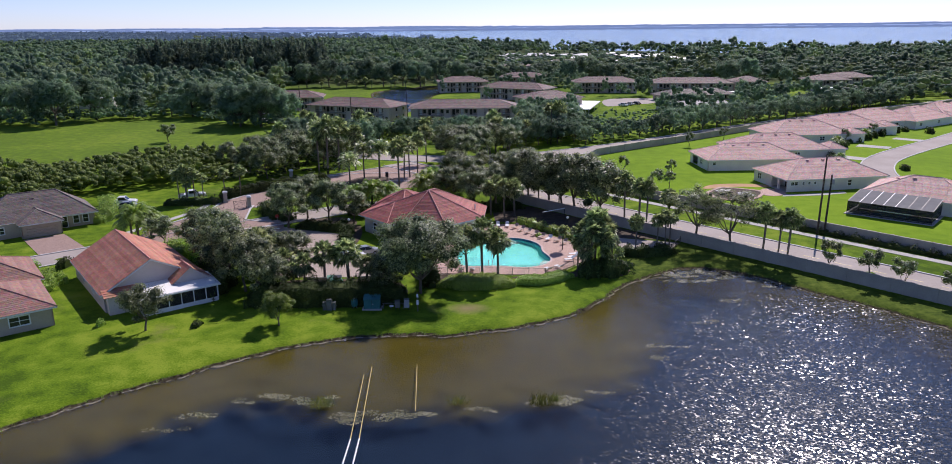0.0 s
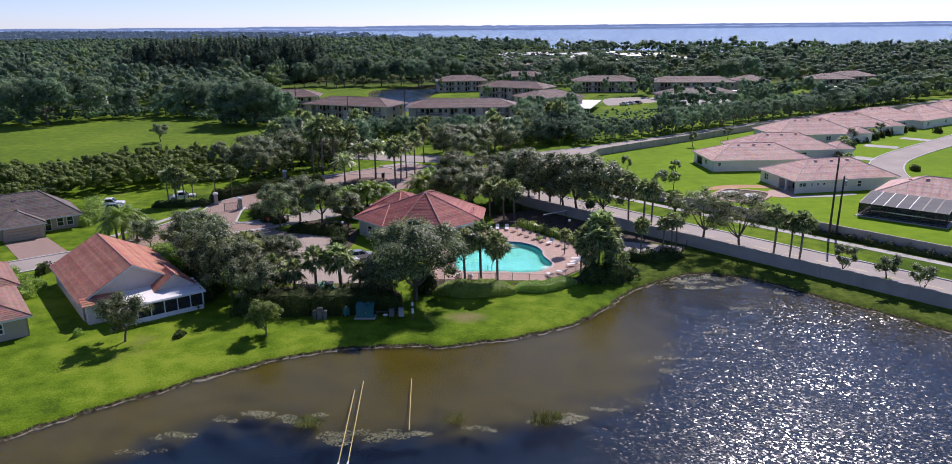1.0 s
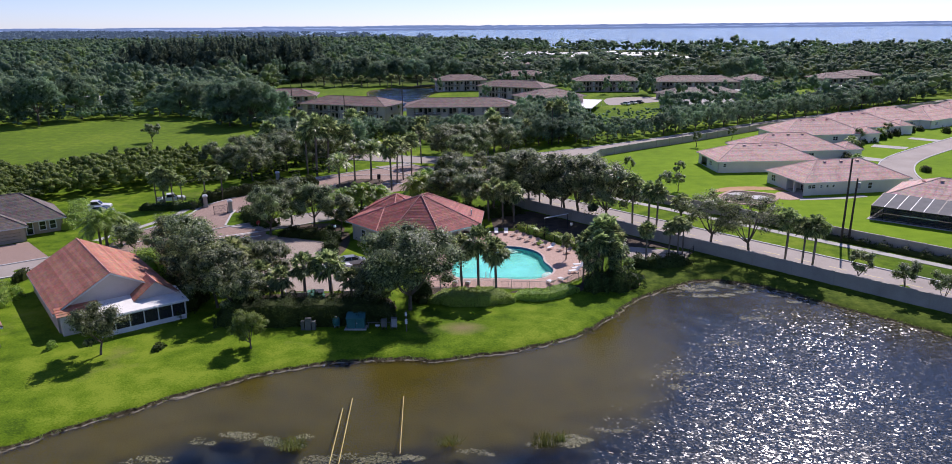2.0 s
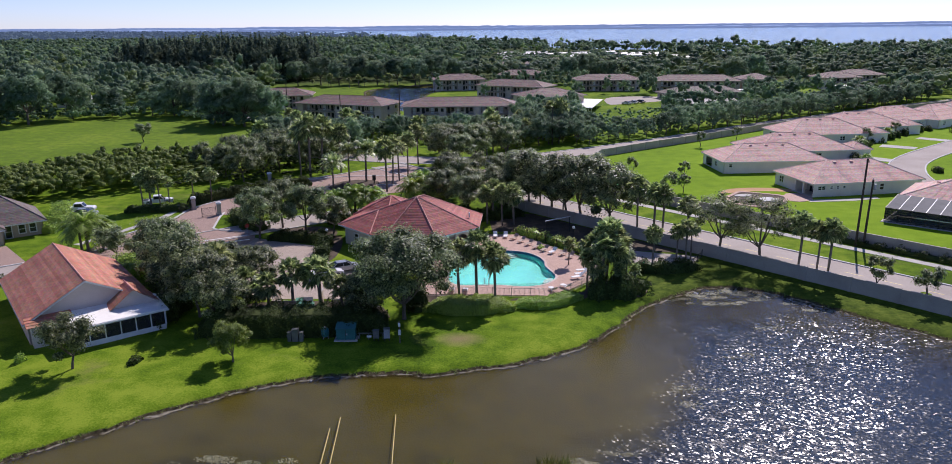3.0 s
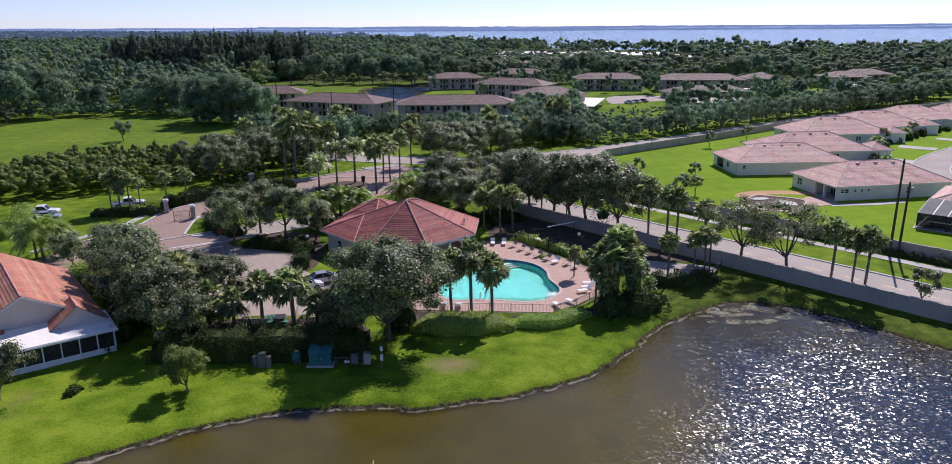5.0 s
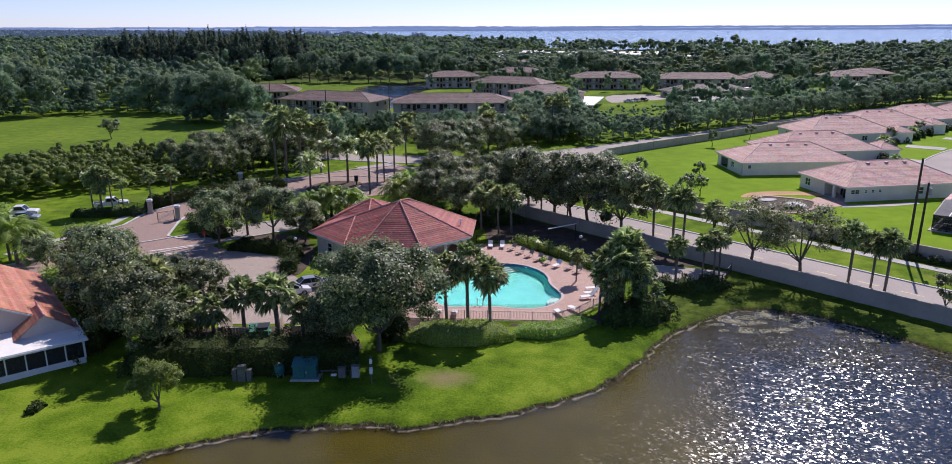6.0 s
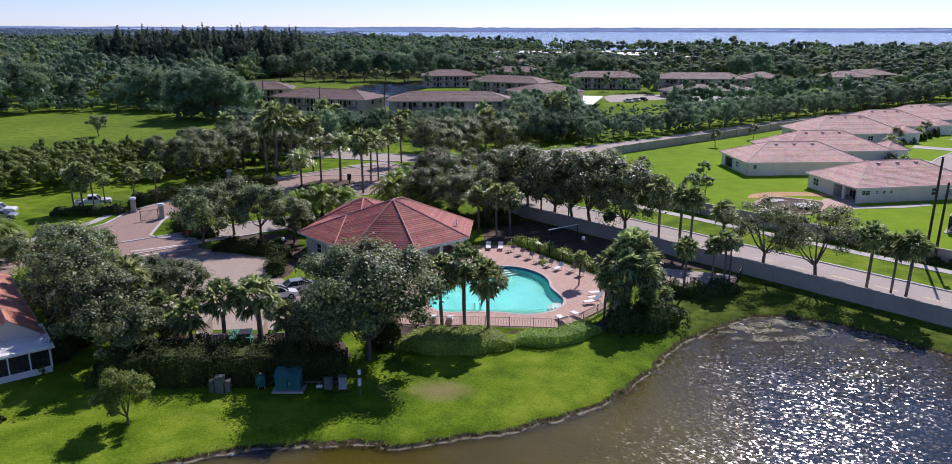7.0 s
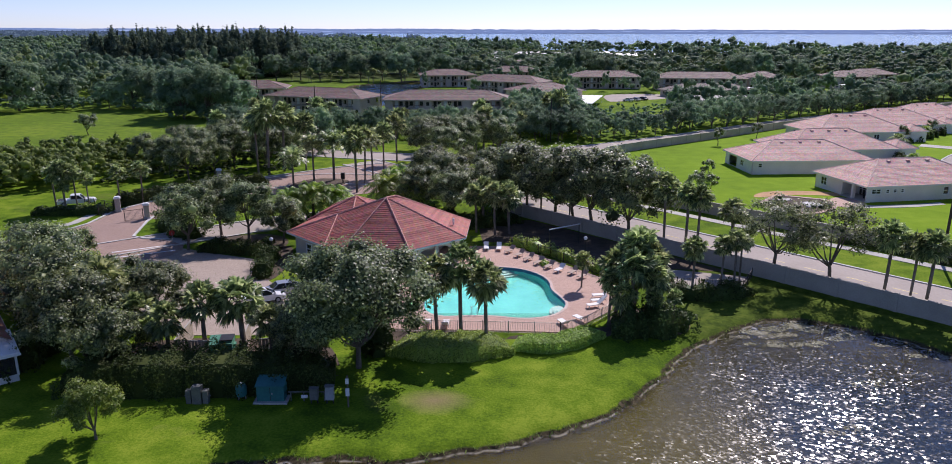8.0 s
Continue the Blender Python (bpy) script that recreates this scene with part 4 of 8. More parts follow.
    part("porch_roof", Geo().add([(px0 - .3, py - .3, 2.55), (px1 + .3, py - .3, 2.55), (px1 + .3, -0.05, 2.95), (px0 - .3, -0.05, 2.95), (px0 - .3, py - .3, 2.4), (px1 + .3, py - .3, 2.4), (px1 + .3, -0.05, 2.8), (px0 - .3, -0.05, 2.8)],
         [(0, 1, 2, 3), (7, 6, 5, 4), (0, 4, 5, 1), (1, 5, 6, 2), (2, 6, 7, 3), (3, 7, 4, 0)]), M_ROOFWHITE, h, "white metal porch roof")
    part("gutter", Geo().box(px0 - .35, py - .42, 2.3, px1 + .35, py - .3, 2.46), M_TRIM, h)
    part("knee_wall", Geo().box(px0, py, -0.1, px1, py + 0.12, 0.5), M_TRIM, h)
    part("porch_floor", Geo().box(px0, py + .12, -0.1, px1, 0, 0.1), M_CONCRETE, h)
    n = 6
    for i in range(n + 1):
        x = px0 + (px1 - px0) * i / n
        part("post", Geo().box(x - 0.06, py, 0.5, x + 0.06, py + 0.12, 2.42), M_TRIM, h)
    for i in range(3):
        y = py + (0 - py) * i / 3
        part("post", Geo().box(px1 - 0.12, y, -0.1, px1, y + 0.12, 2.42), M_TRIM, h)
    part("rail", Geo().box(px0, py + 0.02, 0.5, px1, py + 0.1, 0.58), M_TRIM, h)
    part("screen", Geo().box(px0 + .06, py + .05, 0.58, px1 - .12, py + .06, 2.4), M_SCREEN, h, "dark insect screen")
    part("screen", Geo().box(px1 - .07, py + .13, 0.0, px1 - .06, 0, 2.4), M_SCREEN, h)
    part("patio_table", Geo().box(7, -3, 0.75, 8.2, -1.8, 0.8).box(7.5, -2.5, 0.1, 7.7, -2.3, 0.75), M_TRIM, h)
    return h


gable_house()


def grey_house():
    h = thing("house", "grey-beige house with dark shingle hip roof and front garage", "house", (*lot(-9, 47.6), 0), math.degrees(math.atan2(LB[1], LB[0])))
    e = 2.6
    wall_run(h, (0, 2), (5.8, 2), e, M_TAN, [(2, 3.4, 0.9, 2.1, WIN)])
    wall_run(h, (5.8, 2), (5.8, 0), e, M_TAN)
    wall_run(h, (5.8, 0), (12.2, 0), e, M_TAN, [(0.7, 5.6, 0.02, 2.15, "garage")])
    wall_run(h, (12.2, 0), (12.2, 4), e, M_TAN)
    wall_run(h, (12.2, 4), (18.5, 4), e, M_TAN, [(0.6, 1.6, 0.05, 2.2, "door"), (2.6, 3.6, 0.6, 2.1, WIN), (4.2, 5.2, 0.6, 2.1, WIN)])
    wall_run(h, (18.5, 4), (18.5, 14), e, M_TAN, [(4, 5.4, 0.9, 2.1, WIN)])
    wall_run(h, (18.5, 14), (0, 14), e, M_TAN)
    wall_run(h, (0, 14), (0, 2), e, M_TAN)
    hip_roof(h, 0, 3.2, 18.5, 14, e, 4.1, M_SHINGLE, M_SHINGLE, M_TRIM)
    hip_roof(h, 5.8, 0, 12.2, 8, e, 1.8, M_SHINGLE, M_SHINGLE, M_TRIM, 0.45)
    hip_roof(h, 14.2, 3.4, 18.5, 8, e, 1.5, M_SHINGLE, M_SHINGLE, M_TRIM, 0.45)
    vents(h, [(9, 7.2, 5.6)], M_SHINGLE)


grey_house()


def tan_house():
    h = thing("house", "tan stucco house with brown-pink tile hip roofs", "house", (*lot(-21, -0.4), 0), math.degrees(math.atan2(LB[1], LB[0])))
    e = 2.6
    wall_run(h, (0, 0), (15, 0), e, M_TAN, [(10.2, 12.4, 0.9, 2.1, WIN), (3, 5, 0.9, 2.1, WIN)])
    wall_run(h, (15, 0), (15, 12), e, M_TAN, [(4, 5, 0.9, 2.1, WIN)])
    wall_run(h, (15, 12), (15.6, 12), e, M_TAN)
    wall_run(h, (15.6, 12), (15.6, 25), e, M_TAN, [(5, 6, 0.9, 2.1, WIN)])
    wall_run(h, (15.6, 25), (0, 25), e, M_TAN)
    wall_run(h, (0, 25), (0, 0), e, M_TAN)
    hip_roof(h, 0, 0, 15, 12.6, e, 2.7, M_TILE_TAN, M_TILE_TAN, M_TRIM)
    hip_roof(h, 0, 13.2, 15.6, 25, e, 2.9, M_TILE_TAN, M_TILE_TAN, M_TRIM)


tan_house()


# ---- clubhouse ----
def clubhouse():
    h = thing("clubhouse", "cream clubhouse with faceted maroon tile hip roof beside the pool", "clubhouse")
    ez, az = 3.15, 7.85
    r0, r1 = (-8.8, 121.7, az), (-7.7, 122.8, az)
    L, S, P, F, R = (-21.7, 123.0), (-15.7, 116.5), (-13.4, 115.2), (-5.5, 114.8), (1.0, 120.3)
    R2, B1, B2, B3 = (1.55, 128.6), (-2.8, 133.4), (-11.0, 134.0), (-19.6, 130.4)
    q = 0.52
    Q = (L[0] + q * (r0[0] - L[0]), L[1] + q * (r0[1] - L[1]), ez + q * (az - ez))
    ring = [L, S, P, F, R, R2, B1, B2, B3]
    up = lambda p: (*p, ez)
    roof = new("roof")
    roof.parent = h
    for a, b, tb, ta in ((L, S, Q, Q), (S, P, r0, Q), (P, F, r0, r0), (F, R, r0, r0), (R, R2, r1, r0), (R2, B1, r1, r1), (B1, B2, r1, r1), (B2, B3, Q, r1), (B3, L, Q, Q)):
        slope(roof, up(a), up(b), tb, ta, M_TILE_CLUB, 0.33, 0.036)
    caps(roof, [(up(S), Q), (up(P), r0), (up(F), r0), (up(R), r0), (up(R2), r1), (up(L), Q), (Q, r0), (r0, r1), (up(B1), r1), (up(B2), r1), (up(B3), Q)], M_CAP, 0.115)
    under(roof, ring, ez, M_TRIM)
    # lower rear pavilion behind the ridge
    apex, rr = (-13.9, 130.5, 6.1), [(-20.2, 128.6), (-14.0, 124.4), (-8.4, 127.2), (-8.0, 135.4), (-18.6, 136.4)]
    for i in range(5):
        slope(roof, (*rr[i], 3.25), (*rr[(i + 1) % 5], 3.25), apex, apex, M_TILE_CLUB, 0.33, 0.036)
    caps(roof, [((*p, 3.3), apex) for p in rr], M_CAP, 0.11)
    wing = [tuple(Vector(apex[:2]) + (Vector(p) - Vector(apex[:2])) * 0.9) for p in rr]
    for i in (3, 4):
        wall_run(h, wing[i], wing[(i + 1) % 5], 3.1, M_CREAM, [], 0.3)
    c = Vector((-8.5, 122.5))
    base = [tuple(c + (Vector(p) - c) * 0.915) for p in ring]
    opens = {0: [(2.6, 3.8, 0.9, 2.2, WIN)], 2: [(2.4, 3.6, 0.9, 2.3, WIN)], 3: [(1.3, 6.6, 0.02, 2.5, "open")], 4: [(0.8, 4.4, 0.02, 2.5, "open")], 8: [(2.4, 3.8, 0.9, 2.2, WIN)]}
    for i in range(9):
        wall_run(h, base[i], base[(i + 1) % 9], ez - 0.1, M_CREAM, opens.get(i, []), 0.3)
    # the covered terrace: inner back wall, floor, column and table
    part("terrace_floor", Geo().prism(base, -0.1, 0.08), M_DECK, h)
    part("inner_wall", Geo().prism([(-8.5, 119.6), (-3.0, 122.6), (-1.8, 127.6), (-2.1, 127.7), (-3.3, 122.9), (-8.6, 119.9)], 0, ez - 0.1), M_CREAM, h)
    part("terrace_column", Geo().box(-2.7, 117.7, 0, -2.3, 118.1, ez - 0.1), M_CREAM, h)
    part("terrace_table", Geo().box(-3.2, 119.2, 0.72, -2.2, 120.2, 0.77).box(-2.8, 119.6, 0.08, -2.6, 119.8, 0.72), M_TRIM, h)
    for i, s0, s1 in ((3, 1.3, 6.6), (4, 0.8, 4.4)):
        a, b = Vector((*base[i], 0)), Vector((*base[i + 1], 0))
        u = (b - a).normalized()
        n = Vector((u.y, -u.x, 0))
        for s, sg in ((s0, 1), (s1, -1)):
            curve = [(s, 1.55)] + [(s + sg * 1.5 * (1 - math.cos(radians(q))), 1.55 + 0.95 * math.sin(radians(q))) for q in range(10, 91, 16)] + [(s, 2.5)]
            g = Geo()
            k = len(curve)
            g.add([a + u * p + n * d + Vector((0, 0, z)) for d in (-0.28, -0.02) for p, z in curve], [tuple(range(k)), tuple(range(2 * k - 1, k - 1, -1))] + [(j, (j + 1) % k, k + (j + 1) % k, k + j) for j in range(k)])
            part("arch_spandrel", g, M_CREAM, h)
    part("roof_vent", Geo().tube((-0.6, 122.6, 4.2), (-0.6, 122.6, 5.0), 0.12, 0.12, 8), M_TRIM, h)


clubhouse()

# ---- condominiums and far roofs ----
def condo(at, turn, w, l, label, storeys=2, roof=None, rise=2.6, wall=None):
    """A long low block: deep shaded galleries between solid bays along the front, windows behind, a shingle hip roof."""
    h = thing("condominium", label, "building", (*at, 0), turn, "condominium blocks")
    e, deep, pier = 2.85 * storeys, 2.2, 2.6
    wall = wall or M_CONDO
    part("body", Geo().box(0, deep, -0.2, w, l, e), wall, h)
    runs = max(1, round(w / 15.0))
    wide = (w - pier * (runs + 1)) / runs
    for k in range(runs + 1):
        x0 = k * (pier + wide)
        part("solid_bay", Geo().box(x0, 0, -0.2, x0 + pier, deep, e), wall, h)
        for s in range(storeys):
            if (k + s) % 2 == 0:
                part("window", Geo().box(x0 + 0.8, -0.03, 2.85 * s + 0.9, x0 + 1.8, 0.05, 2.85 * s + 2.1), M_GLASS, h)
    for k in range(runs):
        x0 = pier + k * (pier + wide)
        n = max(2, round(wide / 3.6))
        for s in range(storeys):
            z = 2.85 * s
            part("gallery_floor", Geo().box(x0, 0.02, z - 0.15, x0 + wide, deep, z + 0.05), M_CONCRETE, h)
            for j in range(n):
                a, b = x0 + wide * j / n, x0 + wide * (j + 1) / n
                part("gallery_door", Geo().box(a + 0.5, deep - 0.04, z + 0.1, a + 1.5, deep + 0.06, z + 2.15), M_BRONZE if (j + k) % 2 else M_TRIM, h)
                part("window", Geo().box(a + 1.9, deep - 0.04, z + 0.8, min(b - 0.3, a + 3.2), deep + 0.06, z + 2.1), M_GLASS, h)
                if j:
                    part("gallery_post", Geo().box(a - 0.12, 0.1, z, a + 0.12, 0.34, z + 2.85), wall, h)
                if s:
                    part("gallery_rail", Geo().box(a + 0.12, 0.14, z + 0.9, b - 0.12, 0.22, z + 1.0).box(a + 0.12, 0.16, z + 0.12, b - 0.12, 0.20, z + 0.2), M_BRONZE, h)
    for s in range(storeys):
        z = 2.85 * s + 0.9
        for t in (0.34, 0.72):
            y = l * t
            part("window", Geo().box(-0.03, y, z, 0.05, y + 1.3, z + 1.2), M_GLASS, h)
            part("window", Geo().box(w - 0.05, y, z, w + 0.03, y + 1.3, z + 1.2), M_GLASS, h)
        for k in range(round(w / 6.0)):
            part("window", Geo().box(6 * k + 1.8, l - 0.05, z, 6 * k + 3.4, l + 0.03, z + 1.2), M_GLASS, h)
    hip_roof(h, 0, 0, w, l, e, rise, roof or M_CONDOROOF, roof or M_CONDOROOF, wall, 1.1)
    vents(h, [(w * 0.3, l * 0.3, e + rise * 0.62), (w * 0.62, l * 0.3, e + rise * 0.62)], roof or M_CONDOROOF)
    return h


CONDOS = (((-26, 275), 1, 40, 15), ((-68, 292), -22, 36, 15), ((-104, 320), 6, 34, 14), ((-22, 404), 8, 26, 15), ((0, 370), -30, 34, 14), ((22, 305), 26, 24, 16), ((50, 396), -4, 33, 14),
          ((89, 387), -6, 41, 14), ((134, 392), -4, 16, 14), ((178, 398), 6, 20, 14), ((12, 440), -6, 26, 14), ((196, 414), 12, 24, 14))
for at, turn, w, l in CONDOS:
    condo(at, turn, w, l, "two-storey tan condominium block with brown shingle hip roof")
condo((87, 345), 16, 36, 13, "low building with a pale grey shingle roof among trees", 1, M_SHINGLE, 2.6, M_WALLSTUCCO)


def carport(at, turn, w, l):
    c = thing("carport", "white flat-roofed carport on slim posts", "carport", (*at, 0), turn, "carports beside the condominiums")
    part("roof", Geo().box(0, 0, 2.5, w, l, 2.75), M_ROOFWHITE, c)
    for x in (0.3, w / 2, w - 0.3):
        for y in (0.4, l - 0.4):
            part("post", Geo().box(x - 0.07, y - 0.07, -0.1, x + 0.07, y + 0.07, 2.5), M_TRIM, c)


for at, turn, w, l in (((1, 262), 1, 14, 5), ((-9, 261), 1, 4, 4), ((44, 294), 74, 34, 9), ((-86, 286), -22, 11, 5), ((120, 366), -6, 26, 5), ((176, 384), 6, 18, 5)):
    carport(at, turn, w, l)


def cottage(at, turn, w, l, hgt, wall, roof, label):
    h = thing("cottage", label, "house", (*at, 0), turn, "far white-roofed homes")
    part("wall", Geo().box(0, 0, -0.2, w, l, hgt), wall, h)
    part("roof", Geo().add([(-.4, -.4, hgt), (w + .4, -.4, hgt), (w + .4, l + .4, hgt), (-.4, l + .4, hgt), (-.4, l / 2, hgt + 1.2), (w + .4, l / 2, hgt + 1.2)], [(0, 1, 5, 4), (2, 3, 4, 5), (0, 4, 3), (1, 2, 5), (3, 2, 1, 0)]), roof, h)
    for k in range(3):
        x = w * (k + 0.5) / 3
        part("window", Geo().box(x - 0.6, -0.03, 1.0, x + 0.6, 0.05, 2.1), M_GLASS, h)


r2 = np.random.default_rng(12)
for k in range(46):
    x, y = (r2.uniform(20, 185), r2.uniform(690, 860)) if k < 34 else (r2.uniform(-20, 260), r2.uniform(560, 690))
    cottage((x, y), r2.uniform(-12, 12), r2.uniform(12, 22), r2.uniform(7, 9), 2.8, M_WHITE, M_ROOFWHITE, "low white-roofed home among trees")
for x, y, t_, w in ((-10, 556, 2, 22), (16, 566, -6, 26), (62, 628, 3, 30)):
    cottage((x, y), t_, w, 12, 5.5, M_CONDO, M_CONDOROOF, "long pink-brown building with pale roof among trees")
cottage((77, 303), 4, 27, 15, 2.9, M_CONDO, M_CONCRETE, "long low building with pale grey roof among shade trees")
cottage((-184, 336), 12, 15, 9, 3.4, M_WHITE, M_ROOFWHITE, "white-roofed barn at the edge of the field")

import itertools


# ---- plants ----
def cards(centre, normal, size, r, slim=0.62):
    """Leaf clusters as small pointed blades, one island each."""
    n = len(centre)
    normal = normal / (np.linalg.norm(normal, axis=1, keepdims=True) + 1e-9)
    t = r.normal(size=(n, 3))
    u = np.cross(normal, t)
    u /= np.linalg.norm(u, axis=1, keepdims=True) + 1e-9
    w = np.cross(normal, u)
    s = size[:, None] if np.ndim(size) else size
    v = np.stack([centre + u * s, centre - u * s * 0.7 + w * s * slim * 1.2, centre - u * s * 0.7 - w * s * slim * 1.2], 1).reshape(-1, 3)
    f = np.arange(3 * n).reshape(n, 3)
    return v, f


CORNERS = [(x, y, z) for x in (-1, 1) for y in (-1, 1) for z in (-1, 1)]
AXES = [(-1, 0, 0), (1, 0, 0), (0, -1, 0), (0, 1, 0), (0, 0, -1), (0, 0, 1)]
BALL_V = np.array([np.array(c) / math.sqrt(3) for c in CORNERS] + [np.array(a) * 1.02 for a in AXES])
BALL_F = []
for i, j in itertools.combinations(range(8), 2):
    if sum(p != q for p, q in zip(CORNERS[i], CORNERS[j])) == 1:
        two = [8 + k for k, ax in enumerate(AXES) if sum(u * w for u, w in zip(ax, CORNERS[i])) == 1 and sum(u * w for u, w in zip(ax, CORNERS[j])) == 1]
        quad = [i, two[0], j, two[1]]
        p = BALL_V[quad]
        if np.dot(np.cross(p[1] - p[0], p[2] - p[0]), p.mean(0)) < 0:
            quad.reverse()
        BALL_F.append(quad)
BALL_F = np.array([t for a, b, c, d in BALL_F for t in ((a, b, c), (a, c, d))])


def lumps(centre, radius, r, jitter=0.16):
    """Dense leafy inner mass of a crown: knobbly balls, one to a bough."""
    n = len(centre)
    v = BALL_V[None] * radius[:, None, :] * r.uniform(1 - jitter, 1 + jitter, (n, 14, 1)) + centre[:, None, :]
    f = BALL_F[None] + 14 * np.arange(n)[:, None, None]
    return v.reshape(-1, 3), f.reshape(-1, 3)


def crown_points(r, n, radius, height, lobes, small=0.20, large=0.42, rough=0.5):
    """Points in clumps over an uneven dome, with outward normals, and the boughs that carry them."""
    c = r.normal(size=(lobes, 3))
    c /= np.linalg.norm(c, axis=1, keepdims=True)
    c[:, 2] = np.where(c[:, 2] < -0.6, -c[:, 2], c[:, 2])
    c *= r.uniform(0.30, 0.86, (lobes, 1)) ** 0.7
    lr = r.uniform(small, large, lobes)
    k = r.integers(0, lobes, n)
    d = r.normal(size=(n, 3))
    d[:, 2] += 0.45
    d /= np.linalg.norm(d, axis=1, keepdims=True)
    rad = lr[k] * r.uniform(0.45, 1.08, n) * r.choice([1.0, 1.22], n, p=[0.88, 0.12])
    p = c[k] + d * rad[:, None]
    size = np.array([radius, radius, height])
    nm = d * 1.0 + c[k] * 0.6 + r.normal(size=(n, 3)) * rough
    nm[:, 2] += 0.45
    return p * size, nm, c * size, lr[:, None] * size[None]


def crown_mesh(r, p, nm, cl, lr, leaf, fill_in=0.52, slim=0.62):
    v, f = cards(p, nm, r.uniform(0.6, 1.25, len(p)) * leaf, r, slim)
    hv, hf = lumps(cl, lr * fill_in, r)
    return np.concatenate([v, hv]), np.concatenate([f, hf + len(v)])


def broadleaf_mesh(seed, height, radius, n, leaf, lobes=16, crown_h=None, trunk_h=None, small=0.20, large=0.42, body=0.52):
    r = np.random.default_rng(seed)
    ch = (crown_h or height * 0.88) / 2
    cz = height - ch
    p, nm, cl, lr = crown_points(r, n, radius, ch, lobes, small, large)
    over = height - np.percentile(p[:, 2], 99.5) - cz
    p[:, 2] += cz + over
    cl[:, 2] += over
    lift = cl + np.array([0, 0, cz])
    v, f = crown_mesh(r, p, nm, lift, lr, leaf, body)
    g = Geo()
    th = trunk_h or height * 0.24
    tr = max(0.10, height * 0.020)
    lean = r.uniform(-0.3, 0.3, 2)
    fork = Vector((lean[0], lean[1], th))
    g.tube((0, 0, -0.25), (lean[0] * .4, lean[1] * .4, th * .5), tr * 1.35, tr * 1.05, 7, False)
    g.tube((lean[0] * .4, lean[1] * .4, th * .5), fork, tr * 1.05, tr * 0.95, 7, False)
    for c in cl[:max(2, min(9, lobes // 4))]:
        end = Vector((c[0] * 0.8, c[1] * 0.8, cz + c[2] * 0.7))
        mid = fork.lerp(end, 0.45) + Vector((0, 0, -0.05 * height))
        g.tube(fork, mid, tr * 0.62, tr * 0.40, 5, False)
        g.tube(mid, end, tr * 0.40, tr * 0.12, 5, False)
    return mesh_np("crown", v, f), g.mesh("trunk")


def sabal_mesh(seed, height, radius=1.6, leaves=36, blades=17):
    """A cabbage palm: rough trunk, drooping fan leaves."""
    r = np.random.default_rng(seed)
    V, F = [], []
    for i in range(leaves):
        az = 2 * math.pi * (i * 0.618 + r.uniform(-.08, .08))
        el = math.radians(88 - 142 * (i / leaves) + r.uniform(-14, 14))
        d = np.array([math.cos(az) * math.cos(el), math.sin(az) * math.cos(el), math.sin(el)])
        side = np.array([-math.sin(az), math.cos(az), 0])
        up = np.cross(d, side) * -1
        roll = r.uniform(-0.7, 0.7)
        side, up = side * math.cos(roll) + up * math.sin(roll), up * math.cos(roll) - side * math.sin(roll)
        base = np.array([0, 0, height - 0.3])
        hub = base + d * radius * r.uniform(0.38, 0.70)
        size = radius * r.uniform(0.40, 0.58)
        n0 = len(V)
        V += [base + side * .02, base - side * .02, hub]
        F.append((n0, n0 + 1, n0 + 2))
        for k in range(blades):
            a = math.radians(-120 + 240 * k / (blades - 1) + r.uniform(-5, 5))
            bd = d * math.cos(a) + side * math.sin(a)
            ln_ = size * r.uniform(0.72, 1.2) * (1.0 - 0.22 * abs(a) / 2.1)
            mid = hub + bd * ln_ * 0.55 - np.array([0, 0, ln_ * 0.06]) + up * r.uniform(-0.05, 0.05)
            tip = mid + bd * ln_ * 0.38 - np.array([0, 0, ln_ * r.uniform(0.08, 0.36)])
            wv = np.cross(bd, up) * ln_ * 1.9 / blades
            n0 = len(V)
            V += [hub, mid + wv, tip, mid - wv]
            F += [(n0, n0 + 1, n0 + 2), (n0, n0 + 2, n0 + 3)]
    g = Geo()
    bx, by = r.uniform(-.25, .25, 2)
    pts = [Vector((bx * math.sin(t * 2.2), by * t, -0.25 + (height + 0.05) * t)) for t in (0, .33, .66, 1)]
    off = pts[-1].copy()
    for a, b in zip(pts[:-1], pts[1:]):
        g.tube(a, b, 0.19, 0.17, 7, False)
    # old leaf bases below the head
    for i in range(10):
        az, zz = i * 2.4, height - 0.5 - 0.09 * i
        g.tube((off.x + .15 * math.cos(az), off.y + .15 * math.sin(az), zz), (off.x + .36 * math.cos(az), off.y + .36 * math.sin(az), zz + .25), 0.05, 0.02, 4, False)
    V = np.array(V) + np.array([off.x, off.y, 0])
    return mesh_np("crown", V, np.array(F)), g.mesh("trunk")


